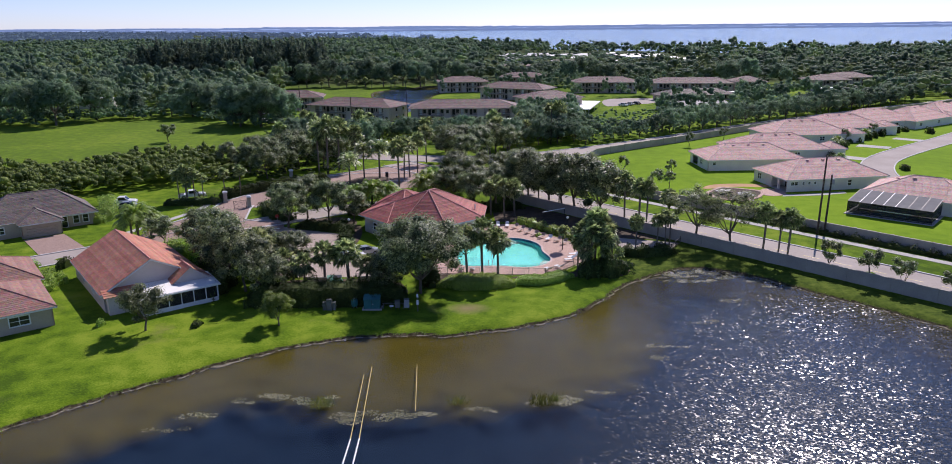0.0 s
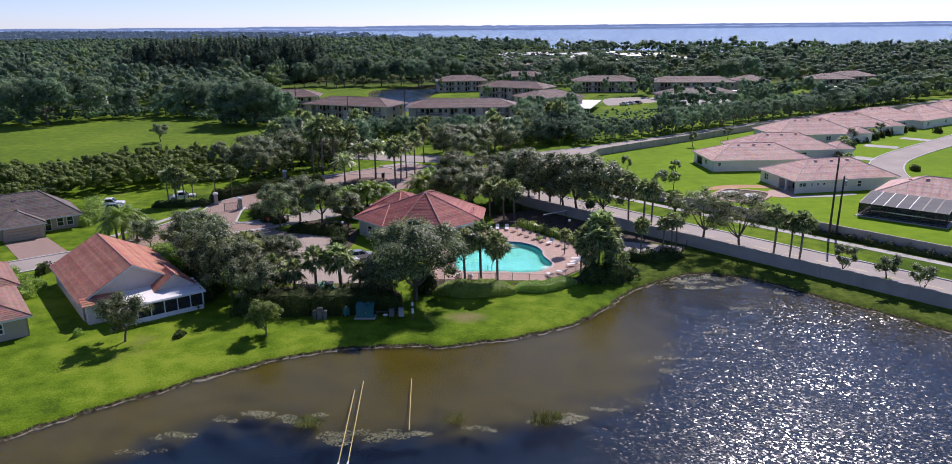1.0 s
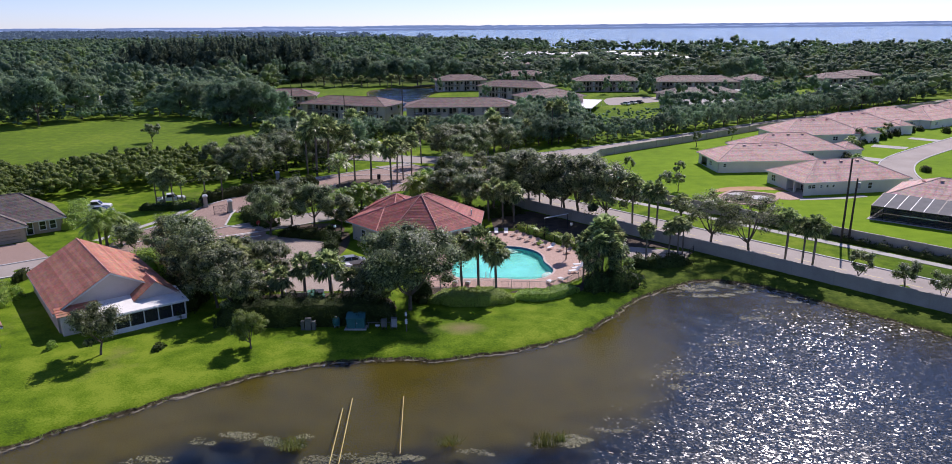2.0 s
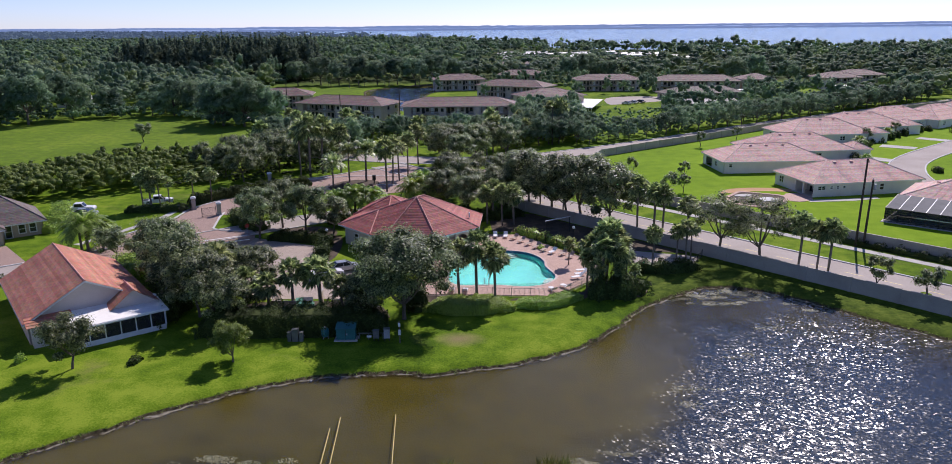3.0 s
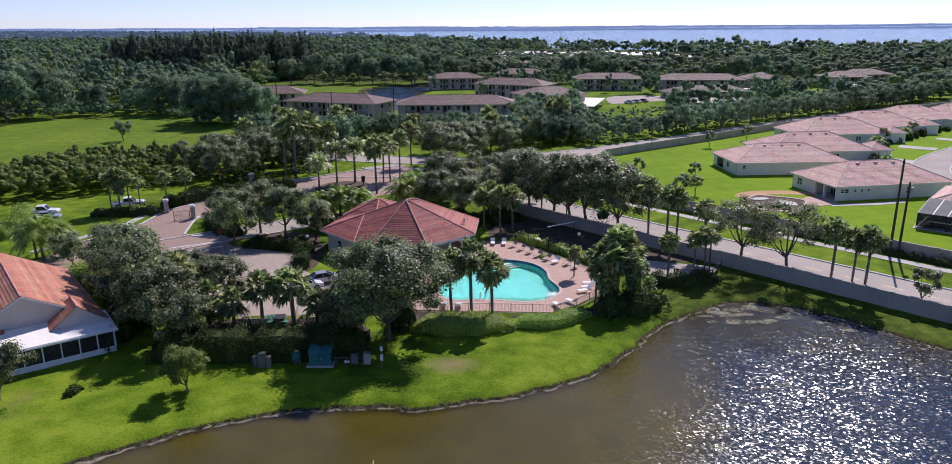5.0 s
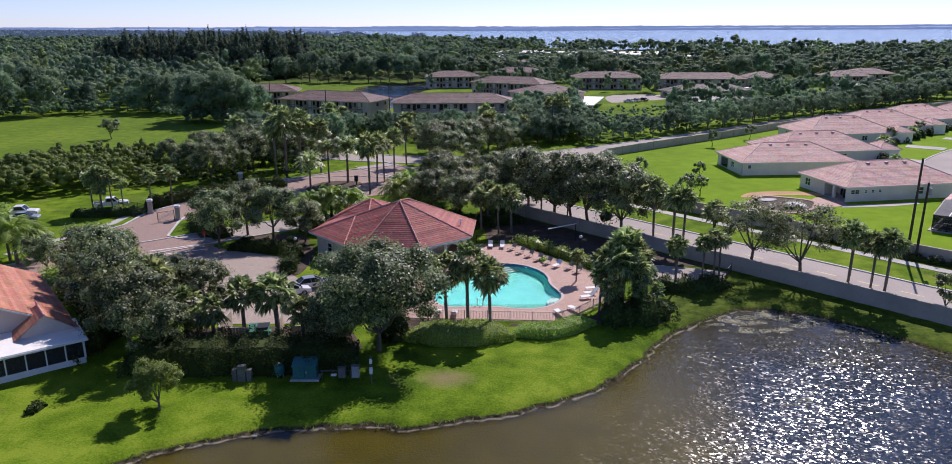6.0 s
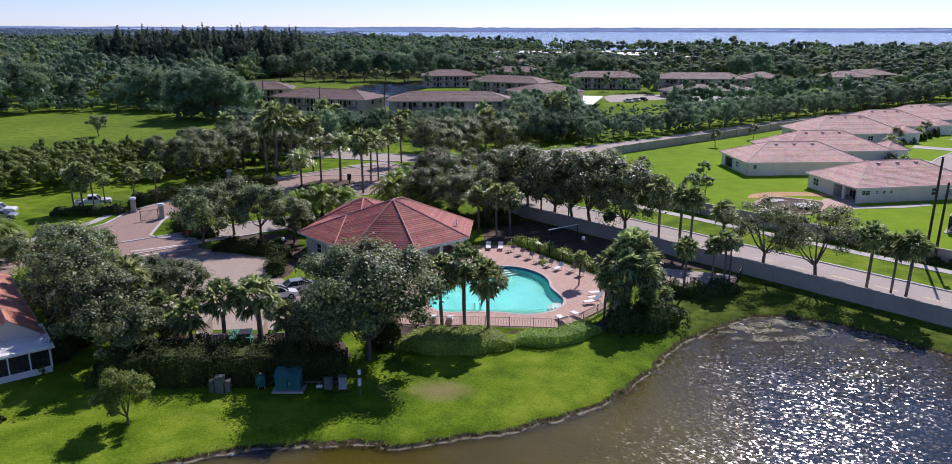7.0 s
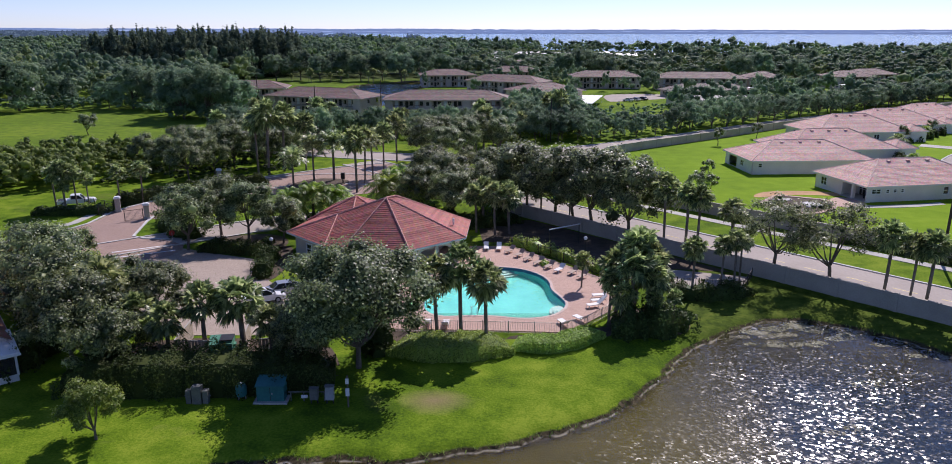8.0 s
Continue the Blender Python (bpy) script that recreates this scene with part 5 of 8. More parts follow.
def feather_mesh(seed, height, length=2.8, fronds=24, droop=1.0, trunk=0.17):
    """A feather palm: arching fronds with two rows of leaflets."""
    r = np.random.default_rng(seed)
    V, F = [], []
    for i in range(fronds):
        az = 2 * math.pi * (i * 0.618 + r.uniform(-.04, .04))
        el = math.radians(74 - 92 * (i / fronds) + r.uniform(-7, 7))
        out, side = np.array([math.cos(az), math.sin(az), 0]), np.array([-math.sin(az), math.cos(az), 0])
        L = length * r.uniform(0.85, 1.1)
        prev = None
        for k in range(15):
            t = k / 14
            p = np.array([0, 0, height]) + out * L * t * math.cos(el) + np.array([0, 0, L * t * math.sin(el) - droop * L * 0.42 * t * t])
            if prev is not None:
                n0 = len(V)
                V += [prev - side * .025, prev + side * .025, p]
                F.append((n0, n0 + 1, n0 + 2))
                ll = L * 0.26 * math.sin(math.pi * min(0.96, t * 0.85 + 0.12)) + 0.08
                for sg in (-1, 1):
                    tip = p + side * sg * ll + out * ll * 0.45 + np.array([0, 0, -ll * r.uniform(0.25, 0.7)])
                    n0 = len(V)
                    V += [prev, p, tip]
                    F.append((n0, n0 + 1, n0 + 2))
            prev = p
    g = Geo()
    g.tube((0, 0, -0.25), (0.05, 0, height * .5), trunk * 1.25, trunk, 7, False)
    g.tube((0.05, 0, height * .5), (0, 0, height + .1), trunk, trunk * 0.85, 7, False)
    return mesh_np("crown", np.array(V), np.array(F)), g.mesh("trunk")


def tree(name, meshes, at, turn, scale, leaf, bark, label, group):
    t = thing(name, label, "palm" if "palm" in name else "tree", (*at, 0), turn, group)
    part("trunk", meshes[1], bark, t)
    part("crown", meshes[0], leaf, t)
    for o in t.children:
        o.scale = (scale, scale, scale)
    return t


OAKS = [broadleaf_mesh(s, 9.0, 4.8, 9800, 0.140, lobes=48, crown_h=7.6, small=0.15, large=0.34) for s in (1, 2, 3, 4)]
AIRYOAK = [broadleaf_mesh(s, 9.0, 5.0, 8600, 0.105, lobes=44, crown_h=7.2, trunk_h=2.4, small=0.13, large=0.27, body=0.24) for s in (5, 6)]
BIGOAK = [broadleaf_mesh(s, 10.4, 7.1, 38000, 0.138, lobes=90, crown_h=9.7, trunk_h=1.8, small=0.14, large=0.30) for s in (11,)]
FIELDOAK = [broadleaf_mesh(s, 15.0, 8.6, 5200, 0.36, lobes=50, crown_h=14.6, small=0.18, large=0.36) for s in (15, 16)]
FARTREE = [broadleaf_mesh(s, 9.0, 4.8, 1900, 0.27, lobes=28, crown_h=8.4, small=0.18, large=0.36) for s in (21, 22, 23)]
SMALL = [broadleaf_mesh(s, 5.4, 3.2, 7600, 0.100, lobes=32, crown_h=4.4, trunk_h=1.2, small=0.16, large=0.34) for s in (31, 32)]
CITRUS = [broadleaf_mesh(36, 5.4, 2.9, 11000, 0.100, lobes=38, crown_h=5.2, trunk_h=0.9, small=0.16, large=0.32)]
SAPLING = [broadleaf_mesh(s, 4.4, 1.55, 2000, 0.11, lobes=12, crown_h=3.4, trunk_h=1.0) for s in (41, 42)]
SABAL = [sabal_mesh(s, h, 2.15, 52) for s, h in ((51, 6.2), (52, 7.0), (53, 5.4))]
SLIMSABAL = [sabal_mesh(s, h, 2.2, 50) for s, h in ((57, 8.0), (58, 9.0))]
SHORTSABAL = [sabal_mesh(s, h, 1.95, 50) for s, h in ((67, 4.6), (68, 5.2), (69, 4.2))]
POOLSABAL = [sabal_mesh(s, h, 2.15, 54) for s, h in ((70, 6.6), (71, 7.2))]
TALLSABAL = [sabal_mesh(s, h, 2.5, 50) for s, h in ((54, 8.6), (55, 9.2))]
FEATHER = [feather_mesh(s, h, 3.5, 40) for s, h in ((61, 6.0), (62, 7.4))]
QUEEN = [feather_mesh(s, 3.2, 2.9, 36, 1.4, 0.14) for s in (65, 66)]


def grove(name, kinds, spots, base_h, leaf, bark, label, group, seed):
    r = np.random.default_rng(seed)
    for i, (x, y, h) in enumerate(spots):
        k = i % len(kinds)
        bh = base_h[k] if isinstance(base_h, tuple) else base_h
        tree(name, kinds[k], (x, y), float(r.uniform(0, 360)), h / bh, leaf, bark, label, group)


# lake lawn and clubhouse
grove("oak_tree", BIGOAK, ((-8.0, 90.4, 10.6),), 10.4, M_OAK, M_BARK, "large dark green oak with dense spreading crown on the lawn", "oaks", 1)
grove("small_tree", SMALL, ((-41.0, 77.6, 5.8),), 5.4, M_OAK, M_BARK, "small round-crowned tree on the lawn beside the porch", "lawn trees", 2)
grove("small_tree", SMALL, ((-29.4, 88.2, 6.6),), 5.4, M_CITRUS, M_BARK, "fresh green small tree rising from the hedge by the house", "lawn trees", 30)
grove("small_tree", CITRUS, ((-24.8, 79.0, 4.4),), 5.4, M_CITRUS, M_BARK, "small fresh green tree on the lawn", "lawn trees", 3)
grove("oak_tree", OAKS, ((-36.5, 96, 9.5), (-32.8, 91.6, 8.2), (-40, 102, 9.5), (-44, 107, 8.5), (-33, 101, 6.8), (-27.6, 97.6, 7.0), (-12.6, 90.2, 6.2)), 9.0, M_OAK, M_BARK, "dark green oak in the hedge line beside the parking area", "oaks", 4)
grove("small_tree", SMALL, ((-28.0, 89.6, 5.2),), 5.4, M_OAK, M_BARK, "dense leafy small tree rising from the hedge by the parking area", "lawn trees", 29)
grove("oak_tree", OAKS, ((-31, 104.0, 5.2), (-35.2, 125.4, 8.4), (-33.2, 132.6, 8.6), (-28.6, 129.9, 8.2), (-23.6, 128.6, 6.4), (-38.4, 137, 6.0)), 9.0, M_OAK, M_BARK, "oak with grey-green crown beside the paved drive", "oaks", 5)
grove("oak_tree", OAKS, ((-2, 150, 9), (9.5, 156, 9.5), (-6, 144, 8), (-1.2, 140.6, 7.6), (3.2, 144.5, 8.4), (7.6, 150, 9), (-5, 157, 9)), 9.0, M_OAK, M_BARK, "dark leafy tree behind the clubhouse", "oaks", 6)
grove("oak_tree", OAKS, ((-8, 192, 9.5), (-4, 186, 8.5), (0, 196, 9.5), (-6, 202, 9), (3, 205, 9), (-10, 210, 8), (8, 203, 8.5)), 9.0, M_OAK, M_BARK, "grey-green oak beside the junction beyond the forecourt", "oaks", 36)
grove("cabbage_palm", POOLSABAL, ((-1.5, 96.4, 6.5), (0.7, 96.6, 7.5), (3.0, 95.4, 6.4)), (6.6, 7.2), M_PALM, M_PALMBARK, "cabbage palm in the hedge before the pool", "cabbage palms", 7)
grove("cabbage_palm", SHORTSABAL, ((-24.2, 90.9, 4.5), (-21.7, 92.6, 5.6), (-18.2, 92.5, 5.6), (-15.4, 91.0, 4.3), (-12.8, 91.4, 4.2), (-31.5, 96.0, 6.2), (-27.4, 92.6, 4.6), (-25.9, 91.4, 3.4)), (4.6, 5.2, 4.2), M_PALM, M_PALMBARK, "cabbage palm in front of the parking area", "cabbage palms", 8)
grove("cabbage_palm", SABAL, ((15.2, 100.8, 4.4), (17.0, 99.4, 6.4), (19.2, 100.0, 5.4), (17.9, 102.0, 7.4), (20.6, 101.6, 4.4), (16.2, 102.4, 5.6), (19.0, 98.6, 3.4), (21.2, 99.6, 3.2), (16.0, 98.6, 3.8), (19.6, 102.8, 6.2)), (6.2, 7.0, 5.4), M_PALM, M_PALMBARK, "cabbage palm in a dense clump beside the pool deck", "cabbage palms", 9)
grove("cabbage_palm", SLIMSABAL, ((25.2, 107.4, 5.8), (30.6, 109.6, 6.0), (29.4, 110.6, 5.2), (31.6, 110.8, 5.4)), (8.0, 9.0), M_PALM, M_PALMBARK, "cabbage palm by the court below the wall", "cabbage palms", 10)
grove("cabbage_palm", SABAL, ((2.4, 134.0, 5.6), (5.0, 132.6, 6.2), (7.0, 133.4, 5.8), (3.4, 137, 6)), (6.2, 7.0, 5.4), M_PALM, M_PALMBARK, "cabbage palm behind the pool terrace", "cabbage palms", 11)
# boulevard
grove("oak_tree", AIRYOAK, ((37.0, 115.0, 9.8), (41.4, 110.1, 10.0)), 9.0, M_OAK, M_BARK, "street oak with forked trunk between wall and road", "street oaks", 12)
grove("cabbage_palm", SLIMSABAL, ((45.1, 106.0, 7.6), (46.8, 104.1, 7.0), (47.8, 103.0, 7.4), (27.0, 126.2, 8.6), (29.1, 123.9, 7.9), (30.2, 122.7, 8.0), (33.4, 119.4, 7.0)), (8.0, 9.0), M_PALM, M_PALMBARK, "street palm with slim trunk between wall and road", "street palms", 13)
grove("oak_tree", OAKS, ((14.2, 140.4, 11.4), (19.0, 135.2, 12.0), (23.2, 130.4, 11.4), (10.4, 145.4, 11.0), (16.8, 139.0, 10.6), (6.6, 149.6, 10.0)), 9.0, M_OAK, M_BARK, "dark street oak between wall and road", "street oaks", 14)
grove("cabbage_palm", SLIMSABAL, ((12.3, 142.6, 6.6), (16.0, 138.0, 6.8)), (8.0, 9.0), M_PALM, M_PALMBARK, "street palm with slim trunk between wall and road", "street palms", 15)
grove("sapling", SAPLING, ((52.6, 99.0, 4.8), (56.0, 93.8, 5.0), (58.8, 90.4, 4.6), (63, 86, 4.4)), 4.4, M_OAK, M_BARK, "young street tree between wall and road", "saplings", 16)
far_side = [(*blvd(s, 17.0 + 0.8 * math.sin(s)), 7.0 + 1.5 * math.sin(s * 1.7)) for s in (94, 102, 110)]
grove("oak_tree", OAKS, far_side, 9.0, M_OAK, M_BARK, "street oak on the far side of the boulevard", "street oaks", 17)
grove("sapling", SAPLING, ((46.5, 171, 4.2), (63, 216, 4.4), (77, 228, 4.2), (36, 176, 4.4), (43, 158, 4.0), (38.5, 152.5, 5.4)), 4.4, M_CITRUS, M_BARK, "slim young tree on the new lawn", "saplings", 18)
# entrance
grove("tall_palm", TALLSABAL, ((-18.4, 160.7, 9.6), (-18.0, 167.9, 9.0), (-17.0, 172.0, 8.0), (-15.5, 176.5, 8.8), (-14.3, 191.5, 8.6)), (8.6, 9.2), M_PALM, M_PALMBARK, "tall slim fan palm at the entrance", "tall palms", 19)
grove("feather_palm", FEATHER, ((-30.4, 164.5, 6.0), (-28.0, 170.9, 7.4), (-24.3, 171.2, 7.6)), (6.0, 7.4), M_PALM, M_PALMBARK, "tall feather palm on the entrance island", "feather palms", 20)
grove("tall_palm", TALLSABAL, ((-38.1, 177, 12.2), (-40.7, 179, 10.6), (-36, 181, 11.4), (-32, 182.6, 9.8)), (8.6, 9.2), M_PALM, M_PALMBARK, "tall shaggy palm in the roadside planting", "tall palms", 21)
grove("queen_palm", QUEEN, ((-24.6, 136.6, 4.4), (-21.4, 138.0, 4.9), (-18.6, 139.4, 4.4), (-11.2, 144.0, 5.0), (-7.6, 144.2, 4.8), (-9.6, 147.6, 5.4)), 3.2, M_QUEEN, M_PALMBARK, "bright green arching feather palm beside the clubhouse", "queen palms", 22)
grove("queen_palm", QUEEN, ((-60.0, 118.6, 4.9), (-61.8, 120.0, 4.0), (-58.6, 120.4, 3.8)), 3.2, M_QUEEN, M_PALMBARK, "arching feather palm clump beside the street", "queen palms", 23)
grove("cabbage_palm", SLIMSABAL, ((-62.1, 146.7, 7.0), (-60.5, 147.2, 6.4), (-63.9, 147.4, 6.2), (-58.8, 147.6, 5.4), (-61.4, 145.6, 4.8), (-55, 150, 6.0), (-52.5, 152.5, 6.0)), (8.0, 9.0), M_PALM, M_PALMBARK, "cabbage palm by the entrance gates", "cabbage palms", 24)
grove("small_tree", SMALL, ((-53.7, 114.1, 5.2), (-46, 118, 5)), 5.4, M_OAK, M_BARK, "small street tree behind the tiled house", "lawn trees", 25)
grove("oak_tree", OAKS, ((-52, 172, 8.5), (-47, 184, 9), (-55, 186, 8.5), (-60, 190, 8), (-50, 194, 9), (-43, 198, 9), (-66, 186, 7), (-58, 178, 7.5), (-49, 178, 7.5), (-38, 190, 8), (-38, 202, 7.5), (-41, 186, 8), (-54, 199, 8)), 9.0, M_OAK, M_BARK, "grey-green oak in the row beyond the entrance drive", "oaks", 26)
grove("small_tree", SMALL, ((-101.1, 233.0, 5.8),), 5.4, M_OAK, M_BARK, "lone round bush in the open field", "lawn trees", 27)
# sapling in the pool deck
grove("small_palm", SABAL, ((13.9, 110.6, 3.4),), 6.2, M_QUEEN, M_PALMBARK, "small palm in the pool deck", "cabbage palms", 28)

# shade trees between the entrance and the condominiums, counted singly
r3 = np.random.default_rng(33)
mid_spots = []
while len(mid_spots) < 175:
    x, y = r3.uniform(-62, 32), r3.uniform(200, 268)
    if y < 206 + 0.7 * max(0, x) or (-34 < x < 2 and y < 226):
        continue
    if all((x - a) ** 2 + (y - b) ** 2 > 9.5 for a, b, c in mid_spots):
        top = 28.0 - 0.110 * (y - 32.0) + 0.6 if x < 16 else 9.0
        mid_spots.append((float(x), float(y), float(max(2.4, min(r3.uniform(6.8, 10.2), top * r3.uniform(0.82, 1.28))))))
for i, s in enumerate(mid_spots):
    if i % 5 == 2:
        grove("cabbage_palm", SABAL[i % 2:], (s,), (6.6, 6.6, 6.0), M_PALM, M_PALMBARK, "cabbage palm among shade trees before the condominiums", "cabbage palms", 100 + i)
    else:
        grove("oak_tree", FARTREE[i % 3:], (s,), 9.0, M_WOOD, M_BARK, "shade tree with dense crown before the condominiums", "shade trees", 100 + i)
# row of trees along the collector road
for i in range(26):
    t_ = i / 25
    x, y = 36 + 160 * t_, 216.6 + 113 * t_
    for off, kind in ((5.2, 0), (10.6, 1)):
        px, py = x - 0.58 * off, y + 0.81 * off
        grove("oak_tree", FARTREE[i % 3:], ((px + float(r3.uniform(-1, 1)), py + float(r3.uniform(-0.5, 1.5)), float(r3.uniform(6.5, 9)) * (0.82 if i < 5 else 1.0)),), 9.0, M_WOOD, M_BARK, "roadside tree along the road beyond the wall", "roadside trees", 200 + i * 2 + kind)


# hedges and shrubs
def hedge(name, line, width, height, material, label, density=55, leaf=0.13, seed=0, wild=0.12):
    """A clipped hedge: a dense skin of leaves over a twiggy core."""
    r = np.random.default_rng(seed)
    pts = chaikin(line, 2, False)
    h = thing(name, label, "hedge")
    seg = [math.hypot(b[0] - a[0], b[1] - a[1]) for a, b in zip(pts[:-1], pts[1:])]
    total = sum(seg)
    n = int(total * (width + 2 * height) * density * 1.3)
    cum = np.cumsum([0] + seg)
    s = r.uniform(0, total, n)
    k = np.clip(np.searchsorted(cum, s, side="right") - 1, 0, len(seg) - 1)
    P = np.array(pts)
    d = (P[1:] - P[:-1]) / np.array(seg)[:, None]
    c = P[k] + d[k] * (s - cum[k])[:, None]
    nx = np.stack([-d[k][:, 1], d[k][:, 0]], 1)
    a = r.uniform(0, math.pi, n)
    sq = np.maximum(np.abs(np.cos(a)), np.sin(a)) ** 0.93
    lump = 1 + wild * np.sin(s * 2.1 + seed) + wild * 0.6 * np.sin(s * 5.3) + r.normal(0, wild * 0.4, n)
    off = np.cos(a) / sq * width / 2 * lump
    zz = np.sin(a) / sq * height * lump
    ends = np.clip(np.minimum(s, total - s) / (width * 0.5), 0.25, 1) ** 0.5
    p = np.stack([c[:, 0] + nx[:, 0] * off, c[:, 1] + nx[:, 1] * off, zz * ends], 1)
    side_on = (np.abs(np.cos(a)) > np.sin(a)) * np.sign(np.cos(a)) * 0.9 + 0.25 * np.cos(a)
    nm = np.stack([nx[:, 0] * side_on, nx[:, 1] * side_on, np.where(np.abs(side_on) > 0.5, 0.25, 1.0)], 1) + r.normal(size=(n, 3)) * 0.45
    v, f = cards(p, nm, r.uniform(0.6, 1.1, n) * leaf, r)
    part("leaves", mesh_np("leaves", v, f), material, h)
    # leafy inner mass, swept along the line
    ring = [(math.cos(t) / max(abs(math.cos(t)), math.sin(t)) ** 0.93, math.sin(t) / max(abs(math.cos(t)), math.sin(t)) ** 0.93) for t in [math.pi * k / 6 for k in range(7)]]
    core = Geo()
    V = []
    for q, e, w in zip(pts, list(d) + [d[-1]], cum):
        lp = (1 + wild * math.sin(w * 2.1 + seed) + wild * 0.6 * math.sin(w * 5.3)) * 0.93
        en = max(0.3, min(1.0, min(w, total - w) / (width * 0.5))) ** 0.5
        V += [(q[0] - e[1] * o * width / 2 * lp * en, q[1] + e[0] * o * width / 2 * lp * en, zz_ * height * lp * en - 0.06) for o, zz_ in ring]
    m = len(pts)
    core.add(V, [(7 * i + j, 7 * i + j + 1, 7 * i + j + 8, 7 * i + j + 7) for i in range(m - 1) for j in range(6)] + [tuple(range(7)), tuple(range(7 * m - 7, 7 * m))])
    part("core", core, material, h)
    return h


hedge("hedge", [(-5.0, 94.6), (-2.4, 93.3), (1.2, 93.2), (4.6, 94.8)], 4.0, 1.3, M_HEDGE, "clipped rounded green hedge before the pool fence", 190, 0.085, 1, 0.05)
hedge("hedge", [(5.6, 94.9), (8.4, 94.0), (11.0, 95.1), (13.4, 97.6)], 2.3, 1.0, M_HEDGE, "clipped green hedge curving along the pool fence", 190, 0.085, 2, 0.05)
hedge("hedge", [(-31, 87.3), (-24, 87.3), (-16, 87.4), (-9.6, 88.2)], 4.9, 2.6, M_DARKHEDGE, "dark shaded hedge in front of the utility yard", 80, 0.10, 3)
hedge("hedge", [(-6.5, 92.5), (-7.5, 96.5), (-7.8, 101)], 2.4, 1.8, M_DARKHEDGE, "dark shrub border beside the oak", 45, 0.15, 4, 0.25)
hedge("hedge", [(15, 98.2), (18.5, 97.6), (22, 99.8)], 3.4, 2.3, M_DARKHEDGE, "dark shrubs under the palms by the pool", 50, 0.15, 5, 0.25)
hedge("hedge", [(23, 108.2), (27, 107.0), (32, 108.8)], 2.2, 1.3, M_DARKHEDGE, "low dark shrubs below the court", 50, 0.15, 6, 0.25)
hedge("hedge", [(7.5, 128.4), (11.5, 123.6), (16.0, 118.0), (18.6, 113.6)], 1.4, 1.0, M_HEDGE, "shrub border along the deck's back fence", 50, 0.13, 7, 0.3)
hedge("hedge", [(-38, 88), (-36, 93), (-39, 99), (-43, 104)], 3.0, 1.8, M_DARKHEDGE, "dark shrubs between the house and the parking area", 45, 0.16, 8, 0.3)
hedge("hedge", [(-51.0, 113.6), (-47.4, 109.6), (-43.2, 104.2), (-40.0, 99.8)], 1.9, 1.7, M_HEDGE, "bright clipped hedge along the street beside the tiled house", 50, 0.14, 39, 0.2)
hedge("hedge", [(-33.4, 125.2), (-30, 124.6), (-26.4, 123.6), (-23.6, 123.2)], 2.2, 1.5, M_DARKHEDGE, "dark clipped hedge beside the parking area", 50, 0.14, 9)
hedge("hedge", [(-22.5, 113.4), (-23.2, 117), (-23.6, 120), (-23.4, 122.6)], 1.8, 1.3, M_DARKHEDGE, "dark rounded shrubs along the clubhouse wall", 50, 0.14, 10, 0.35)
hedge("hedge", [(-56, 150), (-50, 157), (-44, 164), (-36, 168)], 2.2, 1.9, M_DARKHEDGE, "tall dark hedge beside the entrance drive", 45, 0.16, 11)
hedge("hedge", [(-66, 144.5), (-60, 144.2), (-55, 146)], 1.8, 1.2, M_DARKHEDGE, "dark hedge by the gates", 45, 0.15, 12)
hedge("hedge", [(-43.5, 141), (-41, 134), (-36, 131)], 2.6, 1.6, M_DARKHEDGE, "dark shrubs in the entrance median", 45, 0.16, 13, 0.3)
hedge("hedge", [lot(9.6, 51), lot(12.5, 54), lot(14, 60), lot(15, 68)], 2.4, 1.8, M_HEDGE, "green shrub border beside the grey house", 45, 0.15, 14, 0.3)
hedge("hedge", [lot(-4.6, 14), lot(-4.2, 18), lot(-3.6, 22)], 2.0, 1.3, M_HEDGE, "shrubs between the two tiled houses", 50, 0.14, 15, 0.4)
hedge("hedge", [lot(13.8, 15), lot(15.0, 19), lot(15.5, 24)], 2.4, 1.8, M_HEDGE, "shrubs beside the tiled house", 50, 0.14, 16, 0.3)
hedge("hedge", [blvd(40, 22), blvd(24, 22), blvd(8, 22), blvd(-20, 22)], 1.2, 0.7, M_DARKHEDGE, "low dark shrubs along the far garden wall", 50, 0.13, 17, 0.5)
hedge("hedge", [(0, 136.4), (4.5, 138.2), (8.5, 140.4)], 3.0, 1.7, M_DARKHEDGE, "dark shrubs behind the pool terrace", 40, 0.17, 38, 0.3)
hedge("hedge", [(-26, 135.6), (-18, 137), (-10, 138.5), (0, 140)], 2.6, 1.8, M_DARKHEDGE, "dark shrub bed behind the clubhouse", 40, 0.17, 18, 0.3)
